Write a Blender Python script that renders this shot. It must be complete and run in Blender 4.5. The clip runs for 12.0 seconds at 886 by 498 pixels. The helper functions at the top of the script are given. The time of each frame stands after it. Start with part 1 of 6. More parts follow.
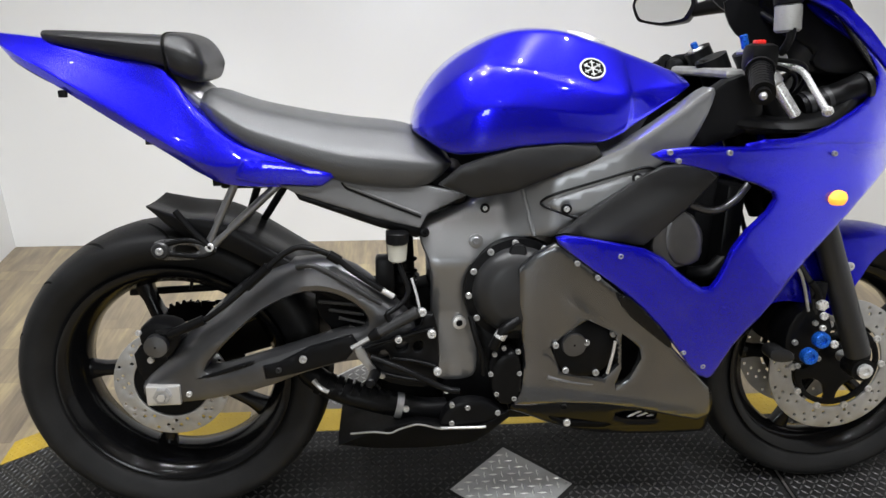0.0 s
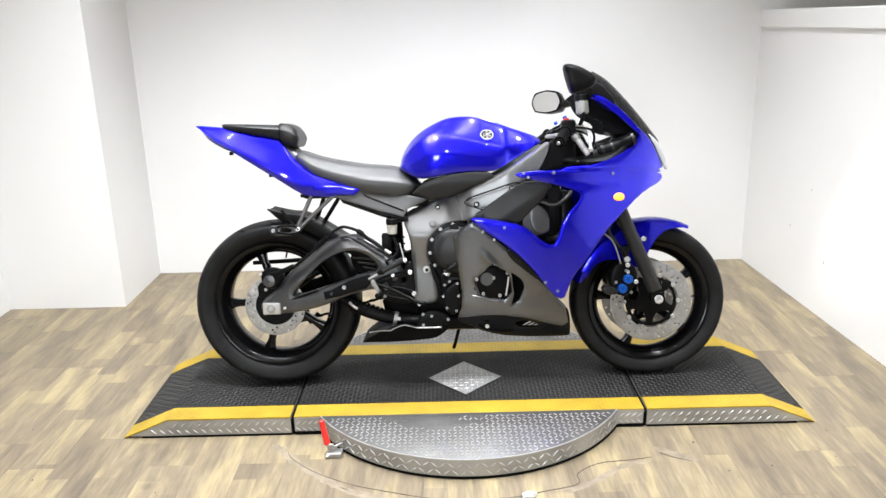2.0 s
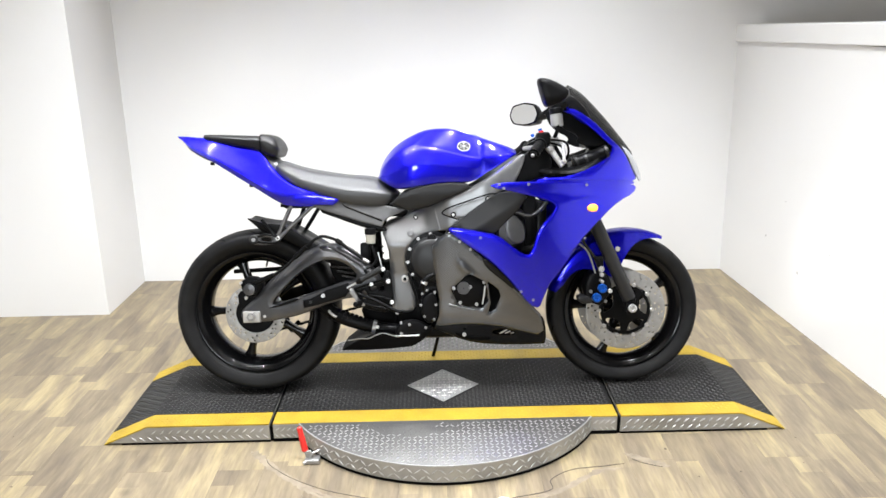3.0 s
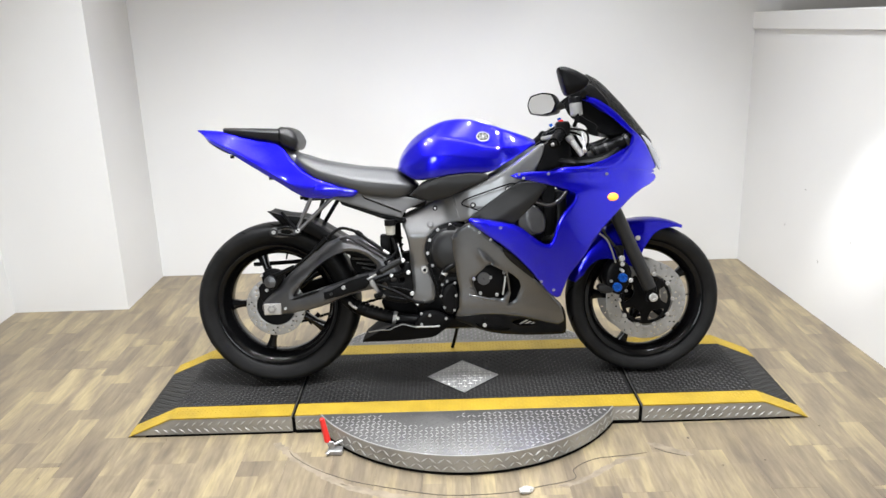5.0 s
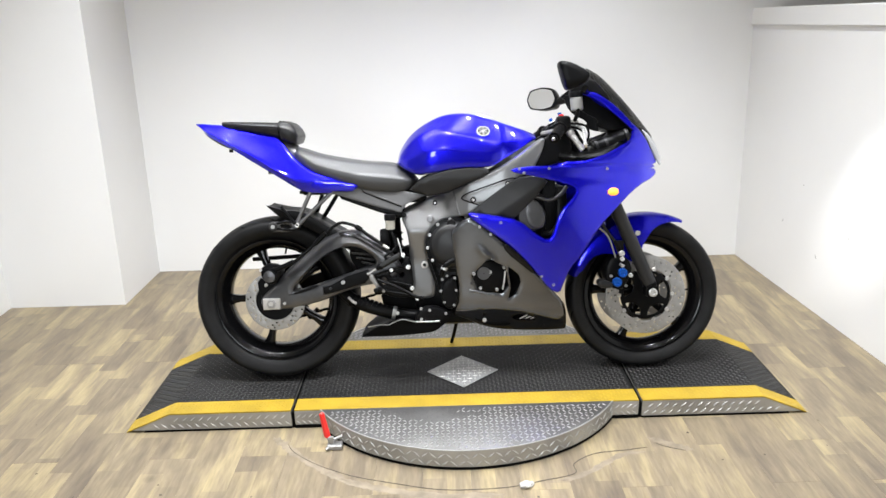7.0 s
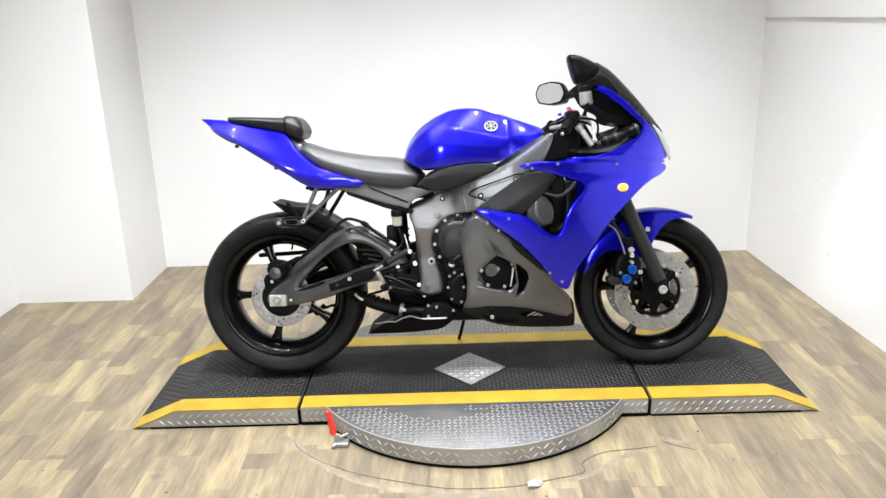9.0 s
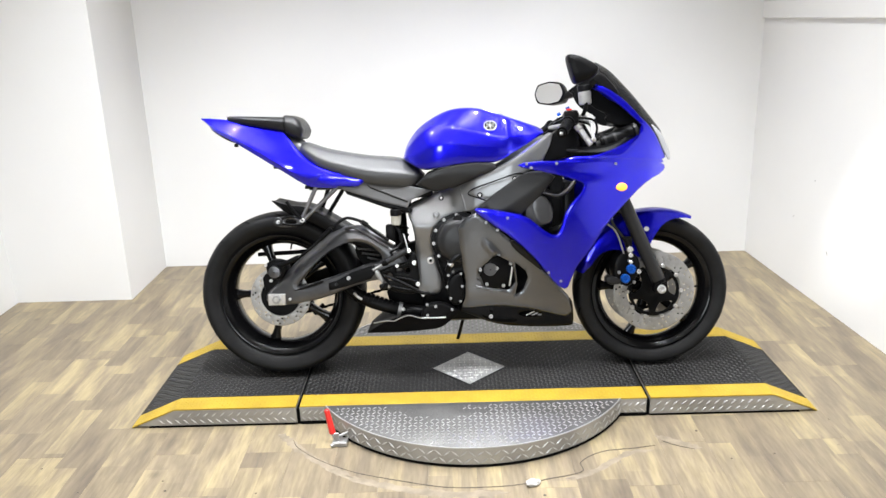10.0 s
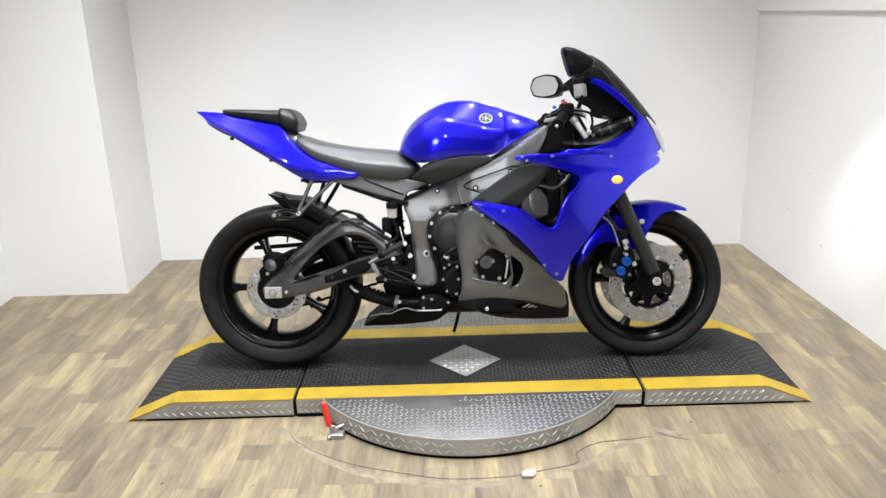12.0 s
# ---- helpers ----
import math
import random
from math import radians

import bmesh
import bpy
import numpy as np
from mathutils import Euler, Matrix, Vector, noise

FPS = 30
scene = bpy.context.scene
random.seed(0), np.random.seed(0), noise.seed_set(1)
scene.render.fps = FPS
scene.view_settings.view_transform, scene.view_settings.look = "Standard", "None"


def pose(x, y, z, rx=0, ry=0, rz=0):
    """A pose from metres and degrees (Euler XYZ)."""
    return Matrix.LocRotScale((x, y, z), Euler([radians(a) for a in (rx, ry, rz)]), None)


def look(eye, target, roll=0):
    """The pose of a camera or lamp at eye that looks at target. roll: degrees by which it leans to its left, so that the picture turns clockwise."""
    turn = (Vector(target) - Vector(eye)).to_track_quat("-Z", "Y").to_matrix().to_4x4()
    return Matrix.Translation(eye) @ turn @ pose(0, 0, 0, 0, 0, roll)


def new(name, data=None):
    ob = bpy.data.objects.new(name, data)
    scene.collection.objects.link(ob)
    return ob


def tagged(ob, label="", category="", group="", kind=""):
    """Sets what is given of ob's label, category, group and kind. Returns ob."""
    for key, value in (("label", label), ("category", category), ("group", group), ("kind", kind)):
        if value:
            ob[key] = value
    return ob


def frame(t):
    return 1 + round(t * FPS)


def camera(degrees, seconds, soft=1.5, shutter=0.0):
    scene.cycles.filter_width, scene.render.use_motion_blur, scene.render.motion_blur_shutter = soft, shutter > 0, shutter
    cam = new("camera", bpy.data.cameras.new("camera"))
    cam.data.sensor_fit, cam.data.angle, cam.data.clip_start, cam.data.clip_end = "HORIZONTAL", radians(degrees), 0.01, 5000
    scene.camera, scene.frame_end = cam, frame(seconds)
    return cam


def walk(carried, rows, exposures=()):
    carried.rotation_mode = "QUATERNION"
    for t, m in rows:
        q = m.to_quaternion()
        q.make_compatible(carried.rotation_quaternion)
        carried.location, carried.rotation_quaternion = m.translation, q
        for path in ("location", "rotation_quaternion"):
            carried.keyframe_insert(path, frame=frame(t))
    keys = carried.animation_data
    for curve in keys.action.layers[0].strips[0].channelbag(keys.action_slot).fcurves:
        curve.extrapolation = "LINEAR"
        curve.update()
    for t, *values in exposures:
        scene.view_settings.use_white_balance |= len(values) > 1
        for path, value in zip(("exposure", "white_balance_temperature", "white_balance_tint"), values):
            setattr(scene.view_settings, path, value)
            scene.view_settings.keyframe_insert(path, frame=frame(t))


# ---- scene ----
cam = camera(64.0, 12.0, soft=1.5)
PATH = [
    (0, (-0.267, -1.212, 1.249), (-0.113, 0.568, 0.348), 1.1),
    (0.5, (-0.206, -1.574, 1.317), (-0.046, 0.265, 0.546), 1.9),
    (1, (-0.08, -1.924, 1.367), (-0.061, -0.061, 0.640), -1.0),
    (1.5, (-0.050, -2.228, 1.394), (-0.052, -0.324, 0.782), -1.9),
    (2, (-0.065, -2.443, 1.408), (-0.073, -0.552, 0.757), -1.5),
    (2.5, (-0.016, -2.485, 1.425), (0.005, -0.583, 0.807), -1.1),
    (3, (-0.015, -2.483, 1.424), (0.001, -0.584, 0.795), -1.1),
    (3.2, (-0.009, -2.487, 1.428), (-0.036, -0.583, 0.816), -1.9),
    (5, (-0.051, -2.487, 1.41), (-0.063, -0.593, 0.769), -1.9),
    (5.5, (-0.06, -2.487, 1.407), (-0.067, -0.6, 0.744), -1.6),
    (6, (-0.062, -2.485, 1.402), (-0.069, -0.596, 0.744), -1.6),
    (6.5, (-0.065, -2.484, 1.398), (-0.075, -0.594, 0.745), -1.9),
    (7, (-0.069, -2.484, 1.402), (-0.067, -0.593, 0.752), -1.7),
    (9, (-0.065, -2.458, 1.401), (-0.087, -0.572, 0.736), -1.9),
    (9.5, (-0.065, -2.461, 1.397), (-0.089, -0.573, 0.738), -1.9),
    (10, (-0.064, -2.463, 1.396), (-0.084, -0.576, 0.734), -1.8),
    (10.5, (-0.065, -2.47, 1.394), (-0.082, -0.582, 0.732), -1.8),
    (11, (-0.065, -2.468, 1.396), (-0.076, -0.583, 0.727), -1.7),
    (11.5, (-0.065, -2.47, 1.387), (-0.077, -0.585, 0.717), -1.7),
    (12, (-0.063, -2.47, 1.392), (-0.073, -0.588, 0.715), -1.8),
]
EXPOSURES = [(0.0, -0.52), (0.5, -0.25), (1.0, -0.05), (1.5, 0.0), (2.2, 0.03), (3.2, 0.04), (4.8, -0.20), (5.6, -0.20), (7.2, -0.13), (8.8, 0.0), (10.0, 0.0), (11.0, -0.17), (12.0, -0.21)]
walk(cam, [(t, look(eye, target, roll)) for t, eye, target, roll in PATH], EXPOSURES)

# ---- world and light ----
world = bpy.data.worlds.new("world")
scene.world = world
world.use_nodes = True
world.node_tree.nodes["Background"].inputs[0].default_value = (0.9, 0.95, 1.0, 1)
world.node_tree.nodes["Background"].inputs[1].default_value = 0.1


def area_lamp(name, place, target, size, size_y, watts, colour=(1, 0.97, 0.93)):
    data = bpy.data.lights.new(name, "AREA")
    data.shape, data.size, data.size_y, data.energy, data.color = "RECTANGLE", size, size_y, watts, colour
    ob = new(name, data)
    ob.matrix_world = look(place, target)
    return ob


CEILING = 2.75
# place, watts
DOWNLIGHTS = [(-1.30, -0.30, 61), (-0.88, -0.24, 56), (-0.45, -0.24, 56), (-0.05, -0.42, 66), (0.25, -0.42, 66), (0.62, -0.62, 73), (0.92, -0.15, 54),
              (0.88, 0.70, 70), (0.35, 0.60, 91), (-0.45, 0.62, 91), (-1.25, 0.45, 84), (-0.75, -0.72, 93), (0.05, -0.74, 93), (0.92, -0.80, 88), (-1.45, -0.70, 73),
              # rows at y -2 and -3.4 are unseen fill added for the bike's flank
              (-1.05, -2.0, 58), (0.0, -2.05, 58), (1.05, -2.0, 58), (-1.1, -3.4, 54), (0.1, -3.4, 54), (1.2, -3.4, 54), (2.55, 0.2, 68)]
for lx, ly, watts in DOWNLIGHTS:
    data = bpy.data.lights.new("downlight_lamp", "SPOT")
    data.energy, data.spot_size, data.spot_blend, data.shadow_soft_size = watts, radians(66 if lx > 2 else 84 if ly > 0.3 else 118), 0.9, 0.028
    data.color = (0.94, 0.965, 1.0)
    new("downlight_lamp", data).matrix_world = look((lx, ly, CEILING - 0.06), (lx, ly + 0.001, 0))
# added soft fill from the unseen south side, tinted and shaped like window daylight
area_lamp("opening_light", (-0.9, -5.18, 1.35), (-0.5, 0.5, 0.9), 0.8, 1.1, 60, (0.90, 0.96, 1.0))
spot = bpy.data.lights.new("wall_spot", "SPOT")
spot.energy, spot.spot_size, spot.spot_blend, spot.shadow_soft_size, spot.color = 300, radians(14), 1.0, 0.04, (0.98, 0.99, 1.0)
new("wall_spot", spot).matrix_world = look((0.55, -1.15, 2.3), (1.668, 0.22, 0.58))

# ---- materials ----
def mat(name, base, rough=0.5, metal=0.0, vary=0.15, scale=8.0, fine=180.0, bump=0.05, coat=0.0, coat_rough=0.05, rough_vary=0.12, spec=0.5, random=0.0):
    """A surface with variation at two scales: soft stains and fine grain."""
    m = bpy.data.materials.new(name)
    m.use_nodes = True
    t = m.node_tree
    n, l = t.nodes, t.links
    b = n["Principled BSDF"]
    b.inputs["Metallic"].default_value = metal
    b.inputs["Specular IOR Level"].default_value = spec
    b.inputs["Coat Weight"].default_value = coat
    b.inputs["Coat Roughness"].default_value = coat_rough
    co = n.new("ShaderNodeTexCoord")
    big, small = n.new("ShaderNodeTexNoise"), n.new("ShaderNodeTexNoise")
    big.inputs["Scale"].default_value, big.inputs["Detail"].default_value = scale, 4
    small.inputs["Scale"].default_value, small.inputs["Detail"].default_value = fine, 3
    for tex in (big, small):
        l.new(co.outputs["Object"], tex.inputs["Vector"])
    mul = n.new("ShaderNodeMapRange")
    mul.inputs["From Min"].default_value, mul.inputs["From Max"].default_value = 0.3, 0.7
    mul.inputs["To Min"].default_value, mul.inputs["To Max"].default_value = 1 - vary, 1 + vary
    l.new(big.outputs["Fac"], mul.inputs["Value"])
    hue = n.new("ShaderNodeHueSaturation")
    hue.inputs["Color"].default_value = (*base, 1)
    last = mul.outputs["Result"]
    if random:
        info = n.new("ShaderNodeObjectInfo")
        rr = n.new("ShaderNodeMapRange")
        rr.inputs["To Min"].default_value, rr.inputs["To Max"].default_value = 1 - random, 1 + random
        l.new(info.outputs["Random"], rr.inputs["Value"])
        mm = n.new("ShaderNodeMath")
        mm.operation = "MULTIPLY"
        l.new(last, mm.inputs[0]), l.new(rr.outputs["Result"], mm.inputs[1])
        last = mm.outputs["Value"]
    l.new(last, hue.inputs["Value"])
    l.new(hue.outputs["Color"], b.inputs["Base Color"])
    ro = n.new("ShaderNodeMapRange")
    ro.inputs["From Min"].default_value, ro.inputs["From Max"].default_value = 0.3, 0.7
    ro.inputs["To Min"].default_value, ro.inputs["To Max"].default_value = max(0.02, rough * (1 - rough_vary)), min(1, rough * (1 + rough_vary))
    l.new(small.outputs["Fac"], ro.inputs["Value"])
    l.new(ro.outputs["Result"], b.inputs["Roughness"])
    if bump:
        bp = n.new("ShaderNodeBump")
        bp.inputs["Strength"].default_value, bp.inputs["Distance"].default_value = bump, 0.002
        l.new(small.outputs["Fac"], bp.inputs["Height"])
        l.new(bp.outputs["Normal"], b.inputs["Normal"])
    return m


def glow(name, colour, strength):
    m = bpy.data.materials.new(name)
    m.use_nodes = True
    b = m.node_tree.nodes["Principled BSDF"]
    b.inputs["Base Color"].default_value = (*colour, 1)
    b.inputs["Emission Color"].default_value = (*colour, 1)
    b.inputs["Emission Strength"].default_value = strength
    return m


def glassy(name, colour, rough=0.03, clear=0.6):
    """Thin tinted plastic or glass: part see-through, part gloss."""
    m = bpy.data.materials.new(name)
    m.use_nodes = True
    t = m.node_tree
    b = t.nodes["Principled BSDF"]
    b.inputs["Base Color"].default_value = (*colour, 1)
    b.inputs["Roughness"].default_value = rough
    b.inputs["Alpha"].default_value = 1 - clear
    return m


PAINT_BLUE = mat("blue_metallic_paint", (0.009, 0.007, 0.70), 0.27, 0.85, 0.05, 5, 900, 0.0, coat=1.0, coat_rough=0.02, spec=0.1)
GREY_FRAME = mat("grey_satin_frame_paint", (0.225, 0.227, 0.233), 0.33, 0.78, 0.08, 6, 400, 0.03)
CARBON = mat("dark_grey_gloss_panel", (0.135, 0.138, 0.146), 0.24, 0.92, 0.04, 3, 900, 0.0, coat=0.5, coat_rough=0.08, rough_vary=0.03)
BLACK_SATIN = mat("black_satin_metal", (0.0035, 0.0035, 0.0038), 0.33, 0.0, 0.2, 10, 300, 0.05, spec=0.10)
BLACK_MATT = mat("black_matt_plastic", (0.004, 0.004, 0.0043), 0.6, 0.0, 0.2, 12, 400, 0.05, spec=0.05)
BLACK_GLOSS = mat("black_gloss_paint", (0.003, 0.003, 0.0033), 0.17, 0.0, 0.2, 9, 300, 0.01, coat=0.08, spec=0.18)
BLACK_PLASTIC = mat("black_plastic", (0.004, 0.004, 0.0043), 0.38, 0.0, 0.2, 12, 500, 0.08, spec=0.11)
DARK_PANEL = mat("dark_grey_plastic", (0.015, 0.015, 0.0155), 0.36, 0.0, 0.12, 9, 600, 0.06, spec=0.3)
COVER_GREY = mat("mid_grey_plastic", (0.105, 0.105, 0.107), 0.42, 0.0, 0.10, 9, 600, 0.05, spec=0.4)
HANGER = mat("dark_satin_alloy", (0.10, 0.10, 0.104), 0.28, 0.8, 0.2, 12, 350, 0.06)
ARM_GREY = mat("dark_grey_cast_aluminium", (0.102, 0.102, 0.106), 0.33, 0.88, 0.2, 12, 350, 0.08)
RUBBER = mat("tyre_rubber", (0.0085, 0.0085, 0.0088), 0.50, 0.0, 0.3, 14, 260, 0.12, spec=0.16)
PAD_VINYL = mat("dark_pad_vinyl", (0.011, 0.011, 0.0115), 0.36, 0.0, 0.1, 6, 420, 0.25, spec=0.35)
VINYL = mat("black_seat_vinyl", (0.048, 0.0485, 0.050), 0.38, 0.0, 0.1, 6, 420, 0.25)
STRUT = mat("dull_dark_steel", (0.19, 0.19, 0.195), 0.30, 0.8, 0.05, 20, 400, 0.0, rough_vary=0.03)
STEEL = mat("brushed_steel", (0.54, 0.53, 0.515), 0.34, 0.65, 0.12, 20, 500, 0.03)
BOLT_GREY = mat("zinc_bolt", (0.33, 0.327, 0.323), 0.32, 0.6, 0.15, 40, 500, 0.02)
SILVER = mat("silver_alloy", (0.55, 0.547, 0.54), 0.28, 0.6, 0.1, 20, 500, 0.02)
DISC_STEEL = mat("brake_disc_steel", (0.34, 0.335, 0.325), 0.40, 0.65, 0.15, 25, 500, 0.04)
BLUE_ANODISED = mat("blue_anodised_metal", (0.01, 0.10, 0.48), 0.28, 0.6, 0.1, 20, 300, 0.0)
AMBER = glow("amber_lens", (1.0, 0.36, 0.04), 1.7)
WHITE_PLASTIC = mat("pale_translucent_plastic", (0.27, 0.27, 0.26), 0.3, 0.0, 0.1, 20, 300, 0.0)
RED_PLASTIC = mat("red_plastic", (0.62, 0.02, 0.015), 0.35, 0.0, 0.12, 20, 300, 0.02)
SMOKE = glassy("smoked_screen", (0.012, 0.012, 0.012), 0.04, 0.16)
LAMP_GLASS = glassy("clear_lamp_lens", (0.52, 0.53, 0.55), 0.04, 0.4)
CLEAR_CUP = glassy("clear_cup", (0.6, 0.58, 0.5), 0.1, 0.45)
MIRROR = mat("mirror_glass", (0.66, 0.665, 0.67), 0.03, 1.0, 0.0, 5, 100, 0.0)
WALL_PAINT = mat("white_wall_paint", (0.80, 0.80, 0.795), 0.55, 0.0, 0.02, 1.5, 120, 0.06)
# grey is chosen for unseen walls, to hold back bounced light and darken reflections
UNSEEN_WALL_GREY = mat("unseen_wall_grey_paint", (0.24, 0.243, 0.25), 0.6, 0.0, 0.04, 1.5, 120, 0.06)
FILLER = mat("pale_floor_filler", (0.225, 0.185, 0.132), 0.55, 0.0, 0.25, 22, 160, 0.25)
# treads are coloured lighter than the plate, in place of glints under soft light
TREAD_BRIGHT = mat("lightened_aluminium", (0.48, 0.478, 0.468), 0.36, 0.6, 0.2, 9, 200, 0.03)
CRACK = mat("dark_dirt", (0.085, 0.069, 0.053), 0.8, 0.0, 0.3, 30, 300, 0.1)
SCUFF = mat("grey_scuff", (0.30, 0.29, 0.28), 0.7, 0.0, 0.3, 60, 300, 0.1)
# warm tint on the unseen ceiling, chosen so its bounce warms the walls
CEIL_PAINT = mat("ceiling_paint", (0.66, 0.59, 0.51), 0.8, 0.0, 0.03, 3, 120, 0.05)
YELLOW = mat("yellow_safety_tape", (0.375, 0.252, 0.017), 0.5, 0.0, 0.16, 9, 300, 0.05)
MAT_RUBBER = mat("dark_tread_mat", (0.0105, 0.0102, 0.010), 0.5, 0.0, 0.3, 7, 250, 0.1, spec=0.16)
MAT_TREAD = mat("worn_mat_treads", (0.037, 0.036, 0.035), 0.45, 0.0, 0.5, 5, 250, 0.1, spec=0.3)
# darker copy of PLATE for the top, which overhead light brightens too far
PLATE_TOP = mat("darkened_tread_plate", (0.150, 0.147, 0.142), 0.36, 0.7, 0.25, 6, 200, 0.06)
PLATE = mat("diamond_plate_aluminium", (0.37, 0.362, 0.342), 0.46, 0.5, 0.25, 6, 200, 0.06)
PLATE_BRIGHT = mat("bright_tread_plate", (0.34, 0.34, 0.335), 0.5, 0.5, 0.2, 14, 200, 0.08)
GROUT = mat("dark_gap", (0.004, 0.004, 0.004), 0.8, spec=0.05)
RUSTY = mat("stained_brown_steel", (0.10, 0.065, 0.045), 0.5, 0.5, 0.45, 40, 300, 0.2)
EMBLEM = mat("emblem_silver", (0.33, 0.33, 0.32), 0.55, 0.3, 0.05, 20, 300, 0.0)
DEBRIS = mat("pale_plaster_crumb", (0.46, 0.45, 0.425), 0.9, 0.0, 0.2, 40, 200, 0.4)
TUBE_LIGHT = glow("lamp_diffuser", (1.0, 0.97, 0.93), 9.0)

# ---- mesh helpers ----
def finish(bm, smooth=True, angle=40):
    bmesh.ops.recalc_face_normals(bm, faces=bm.faces[:])
    for f in bm.faces:
        f.smooth = smooth
    if smooth:
        for e in bm.edges:
            if len(e.link_faces) == 2 and e.calc_face_angle(0) > radians(angle):
                e.smooth = False


def to_mesh(name, bm, material, smooth=True, angle=40):
    finish(bm, smooth, angle)
    me = bpy.data.meshes.new(name)
    bm.to_mesh(me)
    bm.free()
    me.materials.append(material)
    return me


def part(name, bm, material, parent, label="", smooth=True, angle=40):
    ob = new(name, to_mesh(name, bm, material, smooth, angle))
    ob.parent = parent
    return tagged(ob, label)


def piece(name, mesh, parent, m):
    """One more object on a mesh that alike pieces share."""
    ob = new(name, mesh)
    ob.parent = parent
    ob.matrix_basis = m
    return ob


def thing(name, label, category, m=None, group="", kind=""):
    ob = new(name)
    ob.empty_display_size = 0.05
    if m is not None:
        ob.matrix_basis = m
    return tagged(ob, label, category, group, kind)


def solid(name, bm, material, label, category, group="", kind="", smooth=True, angle=40):
    return tagged(new(name, to_mesh(name, bm, material, smooth, angle)), label, category, group, kind)


def box_bm(x0, x1, y0, y1, z0, z1, bevel=0.0, seg=2, bm=None):
    own = bmesh.new()
    bmesh.ops.create_cube(own, size=1)
    bmesh.ops.transform(own, matrix=Matrix.LocRotScale(((x0 + x1) / 2, (y0 + y1) / 2, (z0 + z1) / 2), None, (x1 - x0, y1 - y0, z1 - z0)), verts=own.verts)
    if bevel:
        bmesh.ops.bevel(own, geom=own.edges[:], offset=bevel, segments=seg, affect="EDGES", profile=0.5)
    return joined(own, bm)


def joined(own, bm):
    """own, or own added to bm."""
    if bm is None:
        return own
    me = bpy.data.meshes.new("tmp")
    own.to_mesh(me)
    own.free()
    bm.from_mesh(me)
    bpy.data.meshes.remove(me)
    return bm


def rod_bm(p0, p1, r0, r1=None, seg=16, bevel=0.0, bm=None):
    """A capped rod from p0 to p1."""
    p0, p1 = Vector(p0), Vector(p1)
    r1 = r0 if r1 is None else r1
    own = bmesh.new()
    d = p1 - p0
    rings, h = [], d.length
    u = d.normalized().orthogonal().normalized()
    v = d.normalized().cross(u)
    b = min(bevel, h / 3)
    steps = [(0, r0 - b), (b, r0), (h - b, r1), (h, r1 - b)] if b else [(0, r0), (h, r1)]
    for s, r in steps:
        rings.append([own.verts.new(p0 + d.normalized() * s + (u * math.cos(a) + v * math.sin(a)) * r) for a in (2 * math.pi * i / seg for i in range(seg))])
    for a, c in zip(rings, rings[1:]):
        for i in range(seg):
            own.faces.new((a[i], a[(i + 1) % seg], c[(i + 1) % seg], c[i]))
    own.faces.new(rings[0][::-1]), own.faces.new(rings[-1])
    return joined(own, bm)


def spline(points, n=6):
    """Catmull-Rom through the points."""
    pts = [Vector(p) for p in points]
    ext = [2 * pts[0] - pts[1]] + pts + [2 * pts[-1] - pts[-2]]
    out = []
    for a, b, c, d in zip(ext, ext[1:], ext[2:], ext[3:]):
        for i in range(n):
            t = i / n
            out.append(0.5 * ((2 * b) + (c - a) * t + (2 * a - 5 * b + 4 * c - d) * t * t + (3 * b - a - 3 * c + d) * t ** 3))
    return out + [pts[-1]]


def hose_bm(points, r, n=6, seg=10, bm=None, taper=None):
    """A round tube along a smooth line."""
    line = spline(points, n) if n > 1 else [Vector(p) for p in points]
    own, rings, u = bmesh.new(), [], None
    for i, p in enumerate(line):
        d = (line[min(i + 1, len(line) - 1)] - line[max(i - 1, 0)]).normalized()
        u = d.orthogonal().normalized() if u is None else (u - d * u.dot(d)).normalized()
        v = d.cross(u)
        rad = r if taper is None else r + (taper - r) * i / (len(line) - 1)
        rings.append([own.verts.new(p + (u * math.cos(a) + v * math.sin(a)) * rad) for a in (2 * math.pi * k / seg for k in range(seg))])
    for a, c in zip(rings, rings[1:]):
        for k in range(seg):
            own.faces.new((a[k], a[(k + 1) % seg], c[(k + 1) % seg], c[k]))
    own.faces.new(rings[0][::-1]), own.faces.new(rings[-1])
    return joined(own, bm)


def lathe_bm(profile, cx, cz, seg=72, closed=True, bm=None):
    """Turns a profile of (y, radius) round the line through (cx, cz) along y."""
    own, rings = bmesh.new(), []
    for k in range(seg):
        a = 2 * math.pi * k / seg
        rings.append([own.verts.new((cx + r * math.cos(a), y, cz + r * math.sin(a))) for y, r in profile])
    m = len(profile)
    for k in range(seg):
        a, c = rings[k], rings[(k + 1) % seg]
        for i in range(m if closed else m - 1):
            own.faces.new((a[i], a[(i + 1) % m], c[(i + 1) % m], c[i]))
    return joined(own, bm)


def chaikin(pts, times, closed=True, first=0.25):
    """Cuts the corners of a line; a small first cut keeps it crisp."""
    for turn in range(times):
        r, out = (first if turn == 0 else 0.25), []
        last = len(pts) if closed else len(pts) - 1
        for i in range(last):
            a, b = Vector(pts[i]), Vector(pts[(i + 1) % len(pts)])
            out += [a * (1 - r) + b * r, a * r + b * (1 - r)]
        if not closed:
            out = [Vector(pts[0])] + out + [Vector(pts[-1])]
        pts = out
    return [Vector(p) for p in pts]


def loft_bm(stations, along=5, around=2, first=0.14):
    """A symmetric body through half rings of (x, y, z), each from the top middle to the bottom middle."""
    rings = []
    cols = [spline([st[k] for st in stations], along) for k in range(len(stations[0]))]
    own = bmesh.new()
    for i in range(len(cols[0])):
        half = [c[i] for c in cols]
